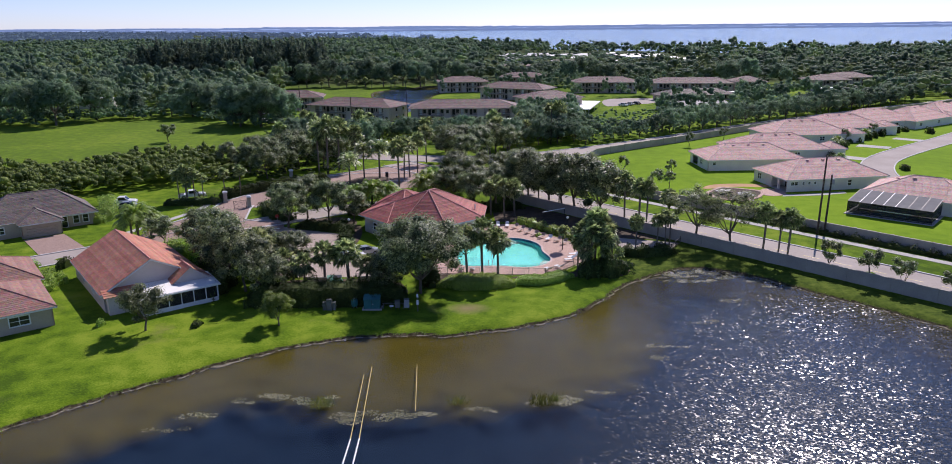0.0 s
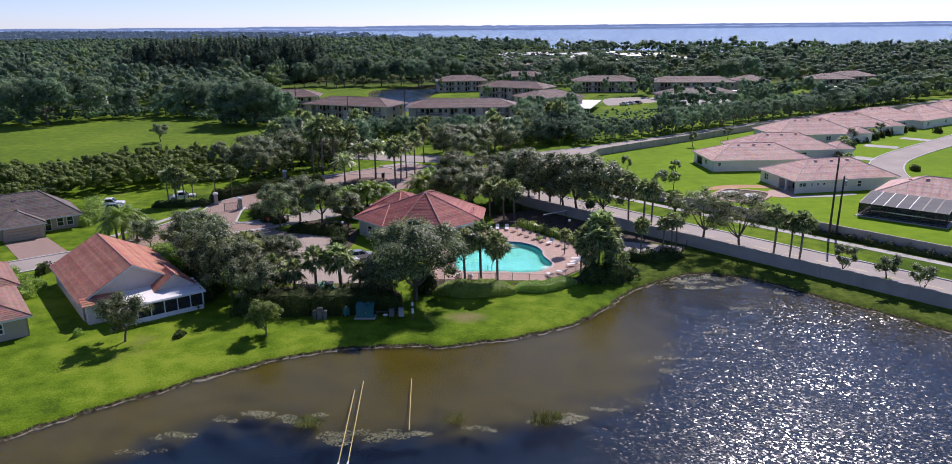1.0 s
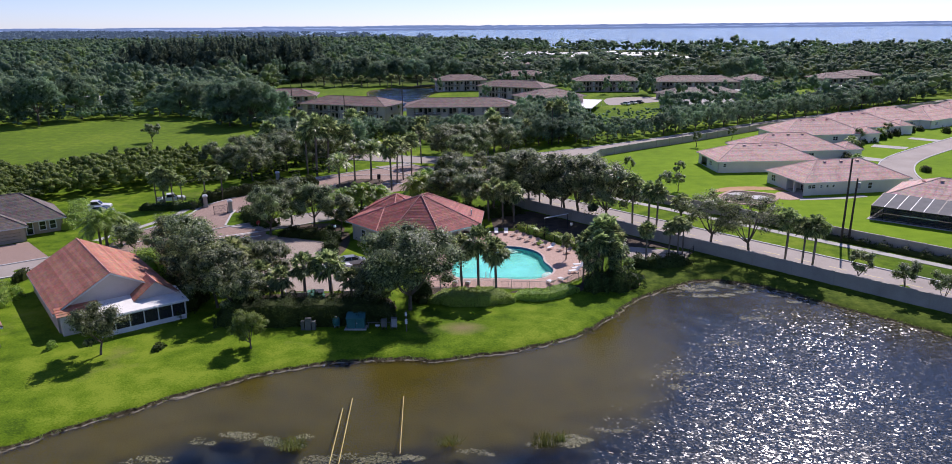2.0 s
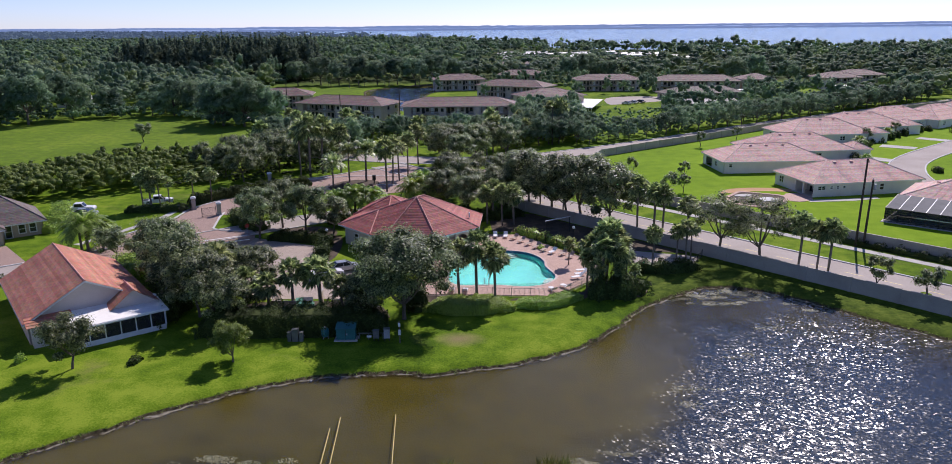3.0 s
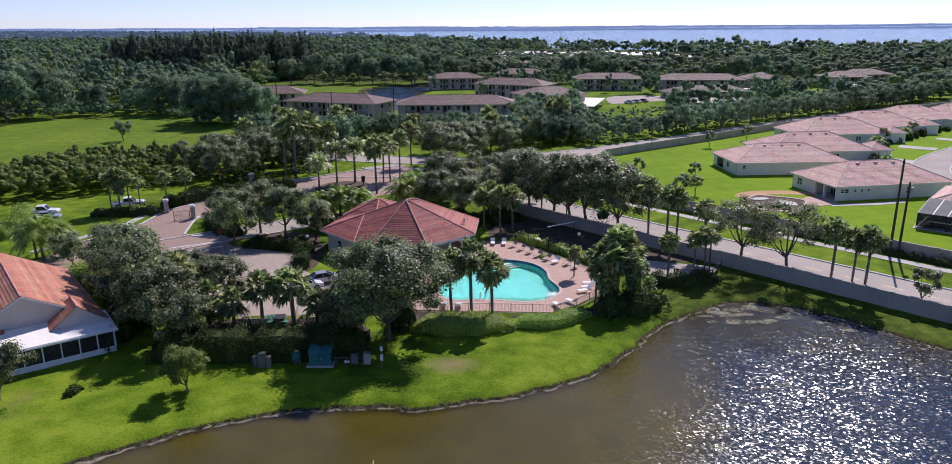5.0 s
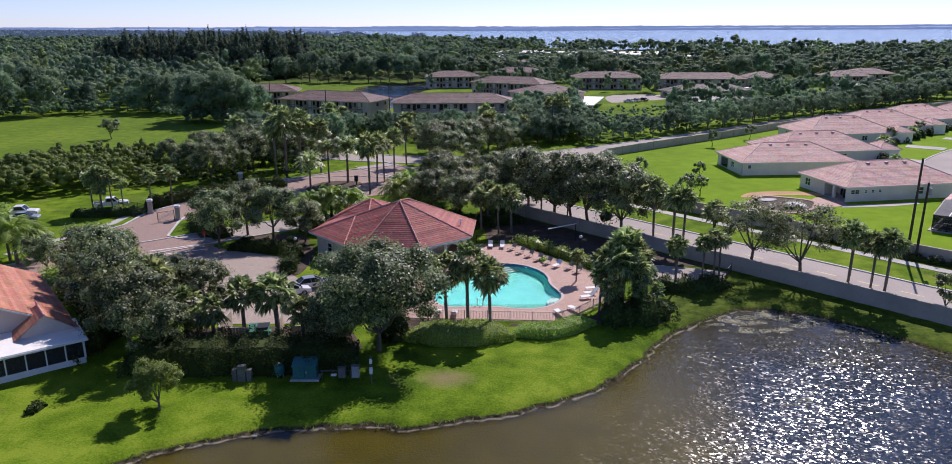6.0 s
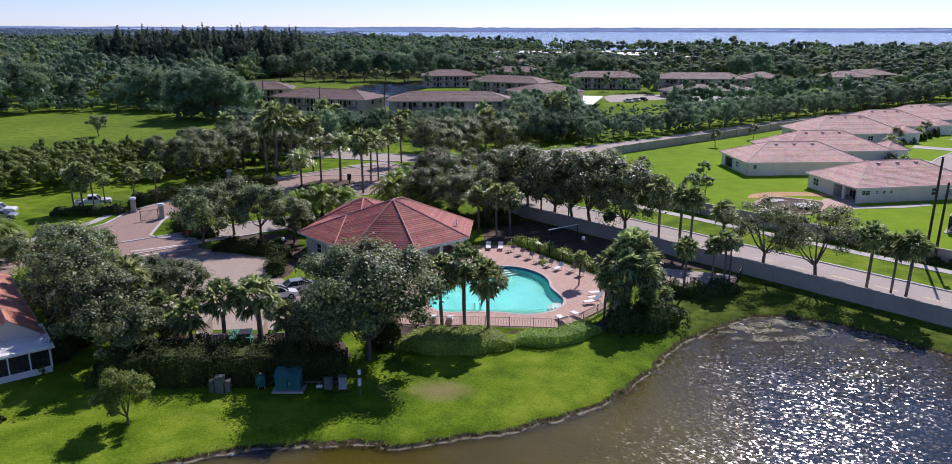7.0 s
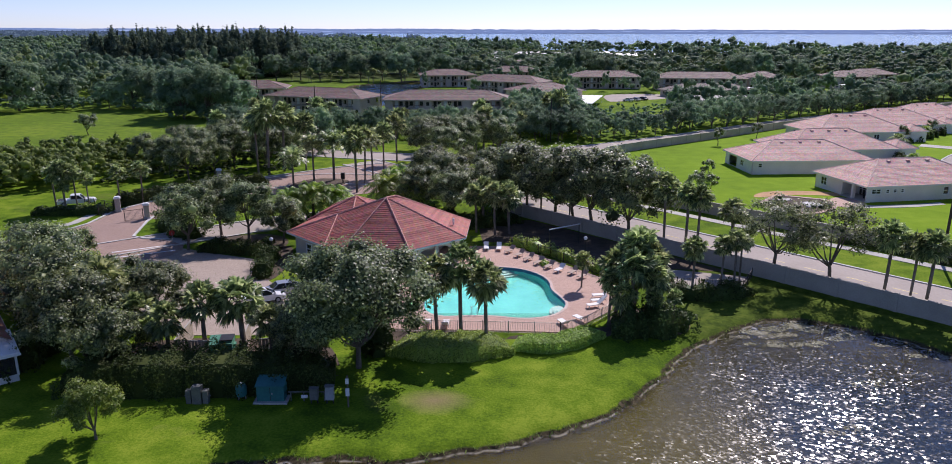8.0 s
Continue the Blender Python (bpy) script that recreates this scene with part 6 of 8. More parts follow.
for i, (x, y, rr, hh, m) in enumerate(((-47.4, 79.2, 0.7, 1.1, M_HEDGE), (-35.2, 79.0, 1.1, 0.8, M_DARKHEDGE), (-46, 120.5, 1.6, 1.7, M_HEDGE), (-43.0, 113.5, 1.8, 1.8, M_HEDGE), (-22, 109, 0.9, 1.0, M_HEDGE),
                                      (-25.5, 128, 1.1, 1.1, M_DARKHEDGE), (-59, 146.8, 1.7, 1.8, M_HEDGE), (106.5, 177.0, 1.5, 2.2, M_DARKHEDGE), (10.6, 118.6, 0.9, 0.9, M_HEDGE), (-64.9, 103.0, 1.6, 1.9, M_DARKHEDGE), (-69.4, 102.2, 1.3, 1.5, M_HEDGE), (-61.6, 92.0, 1.1, 1.4, M_HEDGE), (-62.4, 97.4, 1.2, 1.2, M_HEDGE), (-60.6, 95.4, 1.0, 1.0, M_HEDGE))):
    hedge("bush", [(x - rr * .5, y), (x, y + .1), (x + rr * .5, y)], rr * 1.6, hh, m, "rounded clipped bush on the grass", 70, 0.12, 40 + i, 0.15)


# ---- woods, brush and far shore: beyond counting ----
def scatter(name, label, category, spots, leaf, material, seed, cone=False, lobes=7, body=0.62):
    r = np.random.default_rng(seed)
    Vs, Fs, base = [], [], 0
    for x, y, h, rad, n in spots:
        if cone:
            # feathery tiers round a leader
            m = lobes
            t = np.linspace(0.12, 0.94, m) + r.normal(0, 0.03, m)
            a = r.uniform(0, 2 * math.pi, m)
            out = rad * (1.04 - t ** 2.1)
            cl = np.stack([out * 0.45 * np.cos(a), out * 0.45 * np.sin(a), h * t], 1)
            lr = np.stack([out * 0.62 + 0.3, out * 0.62 + 0.3, 0 * out + h * 0.11], 1)
            k = r.integers(0, m, n)
            d = r.normal(size=(n, 3))
            d /= np.linalg.norm(d, axis=1, keepdims=True)
            p = cl[k] + d * lr[k] * r.uniform(0.8, 1.25, (n, 1))
            nm = d + np.array([0, 0, 0.3]) + r.normal(size=(n, 3)) * 0.3
        else:
            p, nm, cl, lr = crown_points(r, n, rad, h * 0.5, lobes, 0.24, 0.46, 0.75)
            flat = np.array([1, 1, 0.92])
            p, cl, lr = p * flat + np.array([0, 0, h * 0.56]), cl * flat + np.array([0, 0, h * 0.56]), lr * flat
        v, f = crown_mesh(r, p, nm, cl, lr, leaf * (h / 9.0) ** 0.3, body, 0.72)
        v = v + np.array([x, y, 0])
        Vs.append(v), Fs.append(f + base)
        base += len(v)
    ob = part(name, mesh_np(name, np.concatenate(Vs), np.concatenate(Fs)), material, smooth=True)
    return tagged(ob, label, category, kind="stuff")


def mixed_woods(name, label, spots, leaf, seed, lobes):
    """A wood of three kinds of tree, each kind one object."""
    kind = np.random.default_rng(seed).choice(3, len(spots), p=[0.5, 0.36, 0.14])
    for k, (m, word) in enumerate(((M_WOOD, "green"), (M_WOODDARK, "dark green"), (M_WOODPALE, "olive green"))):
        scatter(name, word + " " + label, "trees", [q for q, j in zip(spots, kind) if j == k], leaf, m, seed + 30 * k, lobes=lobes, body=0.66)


def tree_height(r, low, high, tall=0.12):
    """A tree's height: most alike, a few standing out above the rest."""
    return r.uniform(low, high) * (r.uniform(1.2, 1.4) if r.uniform() < tall else 1.0)


def fill(poly, spacing, r, avoid=()):
    xs, ys = [p[0] for p in poly], [p[1] for p in poly]
    n = int((max(xs) - min(xs)) * (max(ys) - min(ys)) / spacing ** 2)
    px, py = r.uniform(min(xs), max(xs), n), r.uniform(min(ys), max(ys), n)
    ok = inside_distance(px, py, poly) > 0
    for (ax, ay, ar) in avoid:
        ok &= (px - ax) ** 2 + (py - ay) ** 2 > ar * ar
    return list(zip(px[ok], py[ok]))


r4 = np.random.default_rng(44)
AVOID = [(a[0] + w / 2 * math.cos(radians(t)) - l / 2 * math.sin(radians(t)), a[1] + w / 2 * math.sin(radians(t)) + l / 2 * math.cos(radians(t)), w * 0.56) for a, t, w, l in CONDOS]
AVOID += [(70, 348, 17), (68, 322, 10), (2, 546, 14), (28, 556, 16), (-176, 336, 11), (92, 311, 14), (49, 310, 9), (105, 353, 22)]
brush = fill([(-230, 176), (-150, 178), (-108, 180), (-96, 185), (-86, 193), (-76, 192), (-66, 192), (-58, 190), (-59, 175), (-71, 164.5), (-80, 158.5), (-90, 152), (-99, 142), (-160, 130), (-230, 124)], 2.05, r4)
thick = lambda x, y: 3.9 + 2.6 * noise.noise((x * 0.07, y * 0.07, 2)) + r4.uniform(-0.7, 0.9)
scatter("brush_thicket", "dense green thicket of shrubs and vines beside the field", "shrubs", [(x, y, thick(x, y) + 0.6, r4.uniform(1.9, 3.3), 105) for x, y in brush], 0.21, M_BRUSH, 1, lobes=5, body=0.66)
wood_a = fill([(-420, 300), (-300, 290), (-190, 300), (-130, 318), (-118, 300), (-112, 310), (-118, 330), (-110, 345), (-112, 400), (-110, 456), (-212, 462), (-230, 562), (-560, 562), (-500, 340)], 9.0, r4, AVOID)
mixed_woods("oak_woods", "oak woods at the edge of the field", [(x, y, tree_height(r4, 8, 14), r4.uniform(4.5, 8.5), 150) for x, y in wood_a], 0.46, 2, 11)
pines = fill([(-232, 470), (-200, 462), (-120, 462), (-106, 486), (-112, 548), (-150, 560), (-240, 552)], 5.6, r4)
scatter("casuarina_stand", "tall dark stand of feathery casuarinas", "trees", [(x, y, r4.uniform(20, 28) if x > -215 else r4.uniform(15, 23), r4.uniform(4.0, 6.5), 170) for x, y in pines], 0.62, M_PINE, 3, True, lobes=11)
wood_b = fill([(-100, 462), (-60, 476), (-20, 470), (40, 452), (210, 425), (330, 520), (330, 600), (-20, 560), (-104, 560)], 9, r4, AVOID)
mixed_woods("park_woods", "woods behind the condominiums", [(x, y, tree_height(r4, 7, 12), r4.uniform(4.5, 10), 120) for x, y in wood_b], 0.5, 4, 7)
wood_c = fill([(128, 300), (160, 330), (215, 390), (420, 560), (560, 560), (560, 300), (300, 270), (215, 300), (190, 340), (140, 292)], 8.5, r4, AVOID)
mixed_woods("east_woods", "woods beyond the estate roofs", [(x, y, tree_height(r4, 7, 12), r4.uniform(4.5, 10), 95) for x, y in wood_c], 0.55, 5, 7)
park = fill([(34, 240), (60, 262), (120, 318), (165, 372), (120, 372), (60, 330), (46, 300), (20, 285), (-28, 266), (20, 262)], 6.6, r4, AVOID + [(60, 322, 10), (52, 308, 9), (105, 350, 24)])
park = [(x, y) for x, y in park if not (250 < y < 345 and 0.135 < x / (y - 12) < 0.256)]    # open lawn beside the condominium lot
scatter("parkland_trees", "shade trees scattered around the condominium lawns", "trees", [(x, y, r4.uniform(6, 10), r4.uniform(3, 4.6), 330) for x, y in park], 0.26, M_WOOD, 6, lobes=12)
between = fill([(-20, 330), (10, 350), (40, 340), (90, 372), (130, 372), (150, 420), (60, 440), (0, 440), (-24, 400), (30, 400)], 13, r4, AVOID)
scatter("courtyard_trees", "shade trees between the condominium blocks", "trees", [(x, y, r4.uniform(6, 10), r4.uniform(3, 4.4), 260) for x, y in between], 0.30, M_WOOD, 7, lobes=12)
far_a = fill([(-900, 480), (-300, 480), (-110, 565), (330, 605), (560, 570), (900, 560), (1100, 900), (700, 930), (420, 870), (250, 930), (90, 1080), (-60, 1480), (-1400, 1480)], 16, r4)
far_a = [(x, y) for x, y in far_a if not (12 < x < 195 and 682 < y < 872) or r4.uniform() < 0.5]
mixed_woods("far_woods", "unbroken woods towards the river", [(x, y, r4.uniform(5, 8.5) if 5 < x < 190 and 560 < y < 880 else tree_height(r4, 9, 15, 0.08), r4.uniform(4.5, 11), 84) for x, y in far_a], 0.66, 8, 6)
far_b = fill([(-3600, 1480), (-70, 1480), (-360, 2300), (-1010, 3100), (-1950, 3900), (-2150, 4400), (-3600, 4400)], 84, r4)
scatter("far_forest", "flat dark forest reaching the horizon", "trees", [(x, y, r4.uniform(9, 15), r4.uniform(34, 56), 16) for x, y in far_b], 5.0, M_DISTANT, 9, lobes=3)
land = thing("far_shore", "low hazy blue wooded far shore on the horizon", "far shore", kind="structure")
px = list(np.arange(-4300, 4400, 14.0))
for k, (y0, low, tall) in enumerate(((4450, 7, 11), (4900, 19, 9), (5500, 31, 8))):
    tops = [low + tall * abs(noise.noise((x * .0012, k, 3))) + tall * 0.8 * abs(noise.noise((x * .012, k, 0))) + 3 * abs(noise.noise((x * .05, k, 0))) for x in px]
    sil = Geo()
    n_ = len(px)
    sil.add([(x, y0 + 60 * noise.noise((x * .002, k, 9)), -2) for x in px] + [(x, y0 + 10 + 60 * noise.noise((x * .002, k, 9)), z) for x, z in zip(px, tops)] + [(x, y0 + 420, z * .9) for x, z in zip(px, tops)],
            [(i, i + 1, n_ + i + 1, n_ + i) for i in range(n_ - 1)] + [(n_ + i, n_ + i + 1, 2 * n_ + i + 1, 2 * n_ + i) for i in range(n_ - 1)])
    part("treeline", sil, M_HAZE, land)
grove("oak_tree", FIELDOAK, ((-89, 270, 15.5), (-81, 268, 17), (-75, 274, 13.5), (-95, 279, 13), (-84, 280, 15), (-162, 277, 17.5), (-172, 281, 17), (-184, 285, 16), (-155, 294, 17), (-143, 301, 11), (-128, 303, 9.5), (-119, 302, 14.6), (-108, 299, 13.5), (-112, 308, 13.5), (-197, 276, 15), (-210, 281, 15.5), (-103, 306, 12)), 15.0, M_WOOD, M_BARK, "large spreading oak at the edge of the field", "field oaks", 500)

for i, (x, y, h, m) in enumerate(((-104, 446, 14, M_WOODDARK), (-92, 452, 16, M_BRUSH), (-80, 445, 13, M_WOOD), (-70, 453, 16.5, M_WOODDARK), (-58, 446, 14, M_WOOD), (-47, 451, 16, M_BRUSH), (-36, 446, 15, M_BRUSH),
                                  (-26, 456, 17, M_WOODDARK), (-14, 466, 14, M_WOOD), (52, 446, 15, M_BRUSH), (64, 452, 17, M_WOODDARK), (76, 446, 13, M_WOOD), (142, 430, 15, M_WOODDARK), (156, 436, 16, M_BRUSH), (172, 428, 13, M_WOOD), (-118, 436, 13, M_WOOD))):
    grove("oak_tree", FIELDOAK[i % 2:], ((x, y, h),), 15.0, m, M_BARK, "tall leafy tree behind the condominiums and the pond", "tall trees behind the pond", 640 + i)

under_a = fill([(-62, 200), (-30, 204), (-4, 206), (16, 216), (36, 238), (30, 266), (-40, 268), (-72, 262), (-70, 225)], 3.1, r4, [(-18, 208, 17)])
scatter("understory", "low shrubs filling the ground below the shade trees", "shrubs", [(x, y, r4.uniform(1.4, 3.2), r4.uniform(1.3, 2.4), 30) for x, y in under_a], 0.3, M_BRUSH, 21, lobes=5)
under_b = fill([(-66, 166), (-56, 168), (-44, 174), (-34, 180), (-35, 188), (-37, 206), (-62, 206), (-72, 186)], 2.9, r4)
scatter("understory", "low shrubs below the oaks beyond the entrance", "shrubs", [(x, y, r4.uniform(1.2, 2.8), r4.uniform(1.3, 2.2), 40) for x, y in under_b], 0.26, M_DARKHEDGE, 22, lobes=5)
under_c = [(36 + 160 * t - off * 0.58 + r4.uniform(-1, 1), 216.6 + 113 * t + off * 0.81) for t in np.arange(0, 1, 0.02) for off in (7.5, 11, 15, 20, 25, 31, 37, 44)]
scatter("roadside_shrubs", "shrub belt along the road beyond the wall", "shrubs", [(x, y, r4.uniform(1.6, 4.2), r4.uniform(1.6, 2.8), 30) for x, y in under_c], 0.34, M_WOOD, 23, lobes=5)
under_d = fill([(-230, 266), (-164, 272), (-150, 284), (-118, 296), (-100, 276), (-92, 264), (-72, 262), (-70, 284), (-112, 312), (-150, 310), (-230, 300)], 3.4, r4, [(-172, 318, 16)])
scatter("field_edge_shrubs", "shrubs below the oaks at the edge of the field", "shrubs", [(x, y, r4.uniform(2.5, 6.5), r4.uniform(2, 3.6), 30) for x, y in under_d], 0.4, M_WOOD, 24, lobes=5)
for i in range(11):
    grove("cabbage_palm", SABAL, ((-92 + 6.2 * i + 3 * math.sin(i * 2.3), 431 + (i % 3) * 1.5, 3.4 + (i * 7 % 5) * .5),), 5.4, M_PALM, M_PALMBARK, "small palm on the far bank of the pond", "cabbage palms", 600 + i)

# ---- pool terrace ----
CENTRE = (4.0, 109.5)


def ray_out(poly, ang):
    dx, dy = math.cos(ang), math.sin(ang)
    best = 0.0
    for (ax, ay), (bx, by) in zip(poly, poly[1:] + poly[:1]):
        ex, ey = bx - ax, by - ay
        den = dx * ey - dy * ex
        if abs(den) > 1e-9:
            t = ((ax - CENTRE[0]) * ey - (ay - CENTRE[1]) * ex) / den
            s = ((ax - CENTRE[0]) * dy - (ay - CENTRE[1]) * dx) / den
            if t > 0 and -1e-6 <= s <= 1 + 1e-6:
                best = max(best, t)
    return (CENTRE[0] + dx * best, CENTRE[1] + dy * best)


def ring_mesh(inner, outer, z0, z1):
    """A flat ring between two outlines, with an outer and an inner edge."""
    n = len(inner)
    v = [(*p, z1) for p in inner] + [(*p, z1) for p in outer] + [(*p, z0) for p in inner] + [(*p, z0) for p in outer]
    f = []
    for i in range(n):
        j = (i + 1) % n
        f += [(i, n + i, n + j, j), (2 * n + i, i, j, 2 * n + j), (n + i, 3 * n + i, 3 * n + j, n + j)]
    return Geo().add(v, f)


def grown(poly, d):
    out = []
    for x, y in poly:
        l = math.hypot(x - CENTRE[0], y - CENTRE[1])
        out.append((x + (x - CENTRE[0]) / l * d, y + (y - CENTRE[1]) / l * d))
    return out


angs = sorted(math.atan2(y - CENTRE[1], x - CENTRE[0]) for x, y in POOL + DECK)
pool_in = [ray_out(POOL, a) for a in angs]
cope = [ray_out(grown(POOL, 0.32), a) for a in angs]
deck_out = [ray_out(DECK, a) for a in angs]
structure("pool_deck", ring_mesh(cope, deck_out, -0.15, 0.08), M_DECK, "rose-coloured paver deck around the swimming pool", "pavement")
pool = thing("swimming_pool", "freeform turquoise swimming pool with pale rose coping and corner steps", "pool")
part("coping", ring_mesh(pool_in, cope, -0.1, 0.10), M_COPE, pool)
part("waterline_tiles", ring_mesh(grown(pool_in, -0.05), grown(pool_in, -0.002), -0.45, 0.06), M_BLUETILE, pool, "dark blue tile band")
shell = Geo()
n_ = len(pool_in)
shell.add([(*p, -0.30) for p in grown(pool_in, -0.03)] + [(*p, -1.25) for p in grown(pool_in, -0.6)], [(i, n_ + i, n_ + (i + 1) % n_, (i + 1) % n_) for i in range(n_)] + [tuple(range(n_, 2 * n_))])
part("shell", shell, M_POOLTILE, pool)
w_ = part("pool_water", Geo().add([(*p, -0.24) for p in grown(pool_in, -0.06)], [tuple(range(n_))]), M_POOLW, pool)
w_.visible_shadow = False
for k, (r0, z) in enumerate(((3.4, -0.95), (2.7, -0.65), (2.0, -0.38))):
    part("step", Geo().prism([(4.4 + r0 * math.cos(radians(a)), 118.0 + r0 * 0.72 * math.sin(radians(a))) for a in range(190, 351, 16)] + [(4.4 + r0 * .9, 117.7), (4.4 - r0 * .9, 117.4)], -1.25, z), M_KERB, pool)
    part("step", Geo().prism([(11.6 + r0 * .55 * math.cos(radians(a)), 104.6 + r0 * .62 * math.sin(radians(a))) for a in range(110, 251, 14)], -1.25, z - 0.01 * k), M_KERB, pool)
for x, y in ((3.9, 118.9), (1.6, 102.4), (2.2, 102.4)):
    part("handrail", Geo().tube((x, y, 0.05), (x, y, 0.95), 0.03).tube((x, y, 0.95), (x + .1, y - .6 if y > 110 else y + .6, 0.75), 0.03).tube((x + .1, y - .6 if y > 110 else y + .6, 0.75), (x + .1, y - .7 if y > 110 else y + .7, -0.4), 0.03), M_TRIM, pool)


def lounger(material):
    l = thing("sun_lounger", "strapped sun lounger with raised back on the pool deck", "lounger", group="sun loungers")
    part("seat", Geo().box(-.32, 0, .32, .32, 1.25, .38), material, l)
    part("backrest", Geo().add([(-.32, 1.25, .33), (.32, 1.25, .33), (.32, 1.75, .78), (-.32, 1.75, .78), (-.32, 1.25, .39), (.32, 1.25, .39), (.32, 1.71, .82), (-.32, 1.71, .82)], [(3, 2, 1, 0), (4, 5, 6, 7), (0, 1, 5, 4), (1, 2, 6, 5), (2, 3, 7, 6), (3, 0, 4, 7)]), material, l)
    for x in (-.3, .3):
        for y in (.1, 1.15):
            part("leg", Geo().tube((x, y, 0), (x, y, .33), .025), M_TRIM, l)
    return l


M_STRAP = surface("tan_vinyl_straps", (0.30, 0.21, 0.16), (0.42, 0.31, 0.25), 0.6, 1.0, 8.0, 0.0)
first, white_one = lounger(M_STRAP), lounger(M_TRIM)
rows_l = [(6.4, 124.6), (7.5, 122.9), (8.6, 121.3), (9.7, 119.7), (10.8, 118.1), (13.4, 115.9), (14.3, 114.4)]
first.matrix_basis = pose(rows_l[0][0] - .3, rows_l[0][1] - 1.2, 0.08, 0, 0, -38)
for x, y in rows_l[1:]:
    copy_thing(first, pose(x - .3, y - 1.2, 0.08, 0, 0, -38))
white_one.matrix_basis = pose(11.6, 115.6, 0.08, 0, 0, -38)
for x, y, t_ in ((3.6, 124.6, 0), (5.2, 124.4, -4), (14.6, 107.2, -80), (14.2, 105.6, -75), (13.6, 104.2, -70), (10.3, 100.4, 200), (11.9, 101.4, 215), (-2.6, 100.4, 180), (-0.8, 100.2, 175)):
    copy_thing(white_one, pose(x, y, 0.08, 0, 0, t_))


def fence(line, height, gap, material, label, name="fence"):
    f = thing(name, label, "fence")
    pick = None
    for a, b in zip(line[:-1], line[1:]):
        l = math.hypot(b[0] - a[0], b[1] - a[1])
        u = Vector(((b[0] - a[0]) / l, (b[1] - a[1]) / l, 0))
        ang = math.degrees(math.atan2(u.y, u.x))
        A = Vector((*a, 0))
        for k in range(max(1, round(l / 2.4)) + 1):
            p = A + u * (l * k / max(1, round(l / 2.4)))
            part("post", Geo().box(p.x - .04, p.y - .04, -0.1, p.x + .04, p.y + .04, height + .08), material, f)
        for z in (0.14, height - .06):
            part("rail", Geo().tube(A + Vector((0, 0, z)), A + u * l + Vector((0, 0, z)), .028, .028, 4), material, f)
        for k in range(int(l / gap)):
            p = A + u * (gap * (k + .5))
            if pick is None:
                pick = Geo().box(-.012, -.012, .06, .012, .012, height).mesh("picket")
            o = part("picket", pick, material, f)
            o.matrix_basis = pose(p.x, p.y, 0, 0, 0, ang)
    return f


fence([(-7, 98.3), (2.7, 97.9), (10.0, 97.4), (12.8, 99.2), (16.4, 103.4), (18.6, 110.6)], 1.25, 0.16, M_FENCE, "weathered brown picket fence around the pool deck")
fence([(18.6, 110.6), (17.4, 114), (11.6, 122.0), (7.6, 127.6), (1.6, 127.6)], 1.25, 0.2, M_BLACK, "black picket fence along the back of the pool deck")


def globe_lamp(x, y, h):
    l = thing("globe_lamp", "white globe lamp on a slim dark post", "lamp", (x, y, 0), group="globe lamps")
    part("post", Geo().tube((0, 0, -.1), (0, 0, h), .05, .04, 8), M_BLACK, l)
    bm = bmesh.new()
    bmesh.ops.create_uvsphere(bm, u_segments=12, v_segments=8, radius=0.24, matrix=Matrix.Translation((0, 0, h + .24)))
    me = bpy.data.meshes.new("globe")
    bm.to_mesh(me)
    bm.free()
    part("globe", me, M_TRIM, l, smooth=True)
    part("finial", Geo().tube((0, 0, h + .46), (0, 0, h + .6), .05, .01, 6), M_BLACK, l)


globe_lamp(15.9, 121.4, 2.5), globe_lamp(-23.2, 121.3, 2.4), globe_lamp(-0.5, 129.8, 2.4)
# court behind the deck; the mulch sheet's dark colour stands in for shaded grass
structure("court", Geo().prism([(3.2, 129), (8.2, 128.8), (18.9, 112.2), (23.4, 117.8), (32.6, 116.2), (20.4, 130.2), (10.4, 141.2), (2.6, 139)], -0.05, 0.03), M_MULCH, "dark sheet painted in for shaded grass and shrubs below the wall", "pavement")
structure("court", Geo().prism([(22.6, 111.4), (31.5, 109.8), (34.0, 114.2), (24, 117.6)], -0.05, 0.05), M_ASPHALT, "grey paved game court below the wall", "pavement")
fence([(22.3, 111.2), (31.6, 109.5), (34.2, 114)], 1.2, 0.3, M_BLACK, "black fence along the game court")
sh = thing("shade_beam", "white horizontal beam on dark posts by the court", "pergola")
part("beam", Geo().tube((11.8, 125.6, 2.7), (16.2, 128.6, 2.7), .09, .09, 6), M_TRIM, sh)
part("post", Geo().tube((11.9, 125.7, -.1), (11.9, 125.7, 2.7), .06, .06, 6), M_BLACK, sh)
part("post", Geo().tube((16.1, 128.5, -.1), (16.1, 128.5, 2.7), .06, .06, 6), M_BLACK, sh)
for poly in ([(-8, 99.5), (4.8, 98.0), (4.8, 93.6), (-3, 92.4), (-8, 93.6)], [(4.9, 97.6), (11, 97.0), (15, 100), (15.5, 97.4), (11.5, 95.4), (7, 94.2), (4.9, 95)], [(-24, 112), (-21, 113), (-20.6, 120), (-22, 128), (-24.5, 126), (-23.6, 119)],
             [(-34, 124.4), (-24, 122.4), (-22.4, 130), (-27, 134), (-34, 131)], [(-31, 87.3), (-9.5, 87.6), (-9.5, 91), (-12, 96.6), (-31, 96.8)], [(-32.5, 163.4), (-25.5, 163.6), (-20.6, 168.6), (-22.5, 172.8), (-29.6, 172.8)], [(14, 97), (23, 97), (23, 104), (16, 104)]):
    structure("mulch_bed", Geo().prism(chaikin(poly, 2), -0.05, 0.16 if poly[0][1] > 150 else 0.022), M_MULCH, "dark bark mulch planting bed", "planting bed")

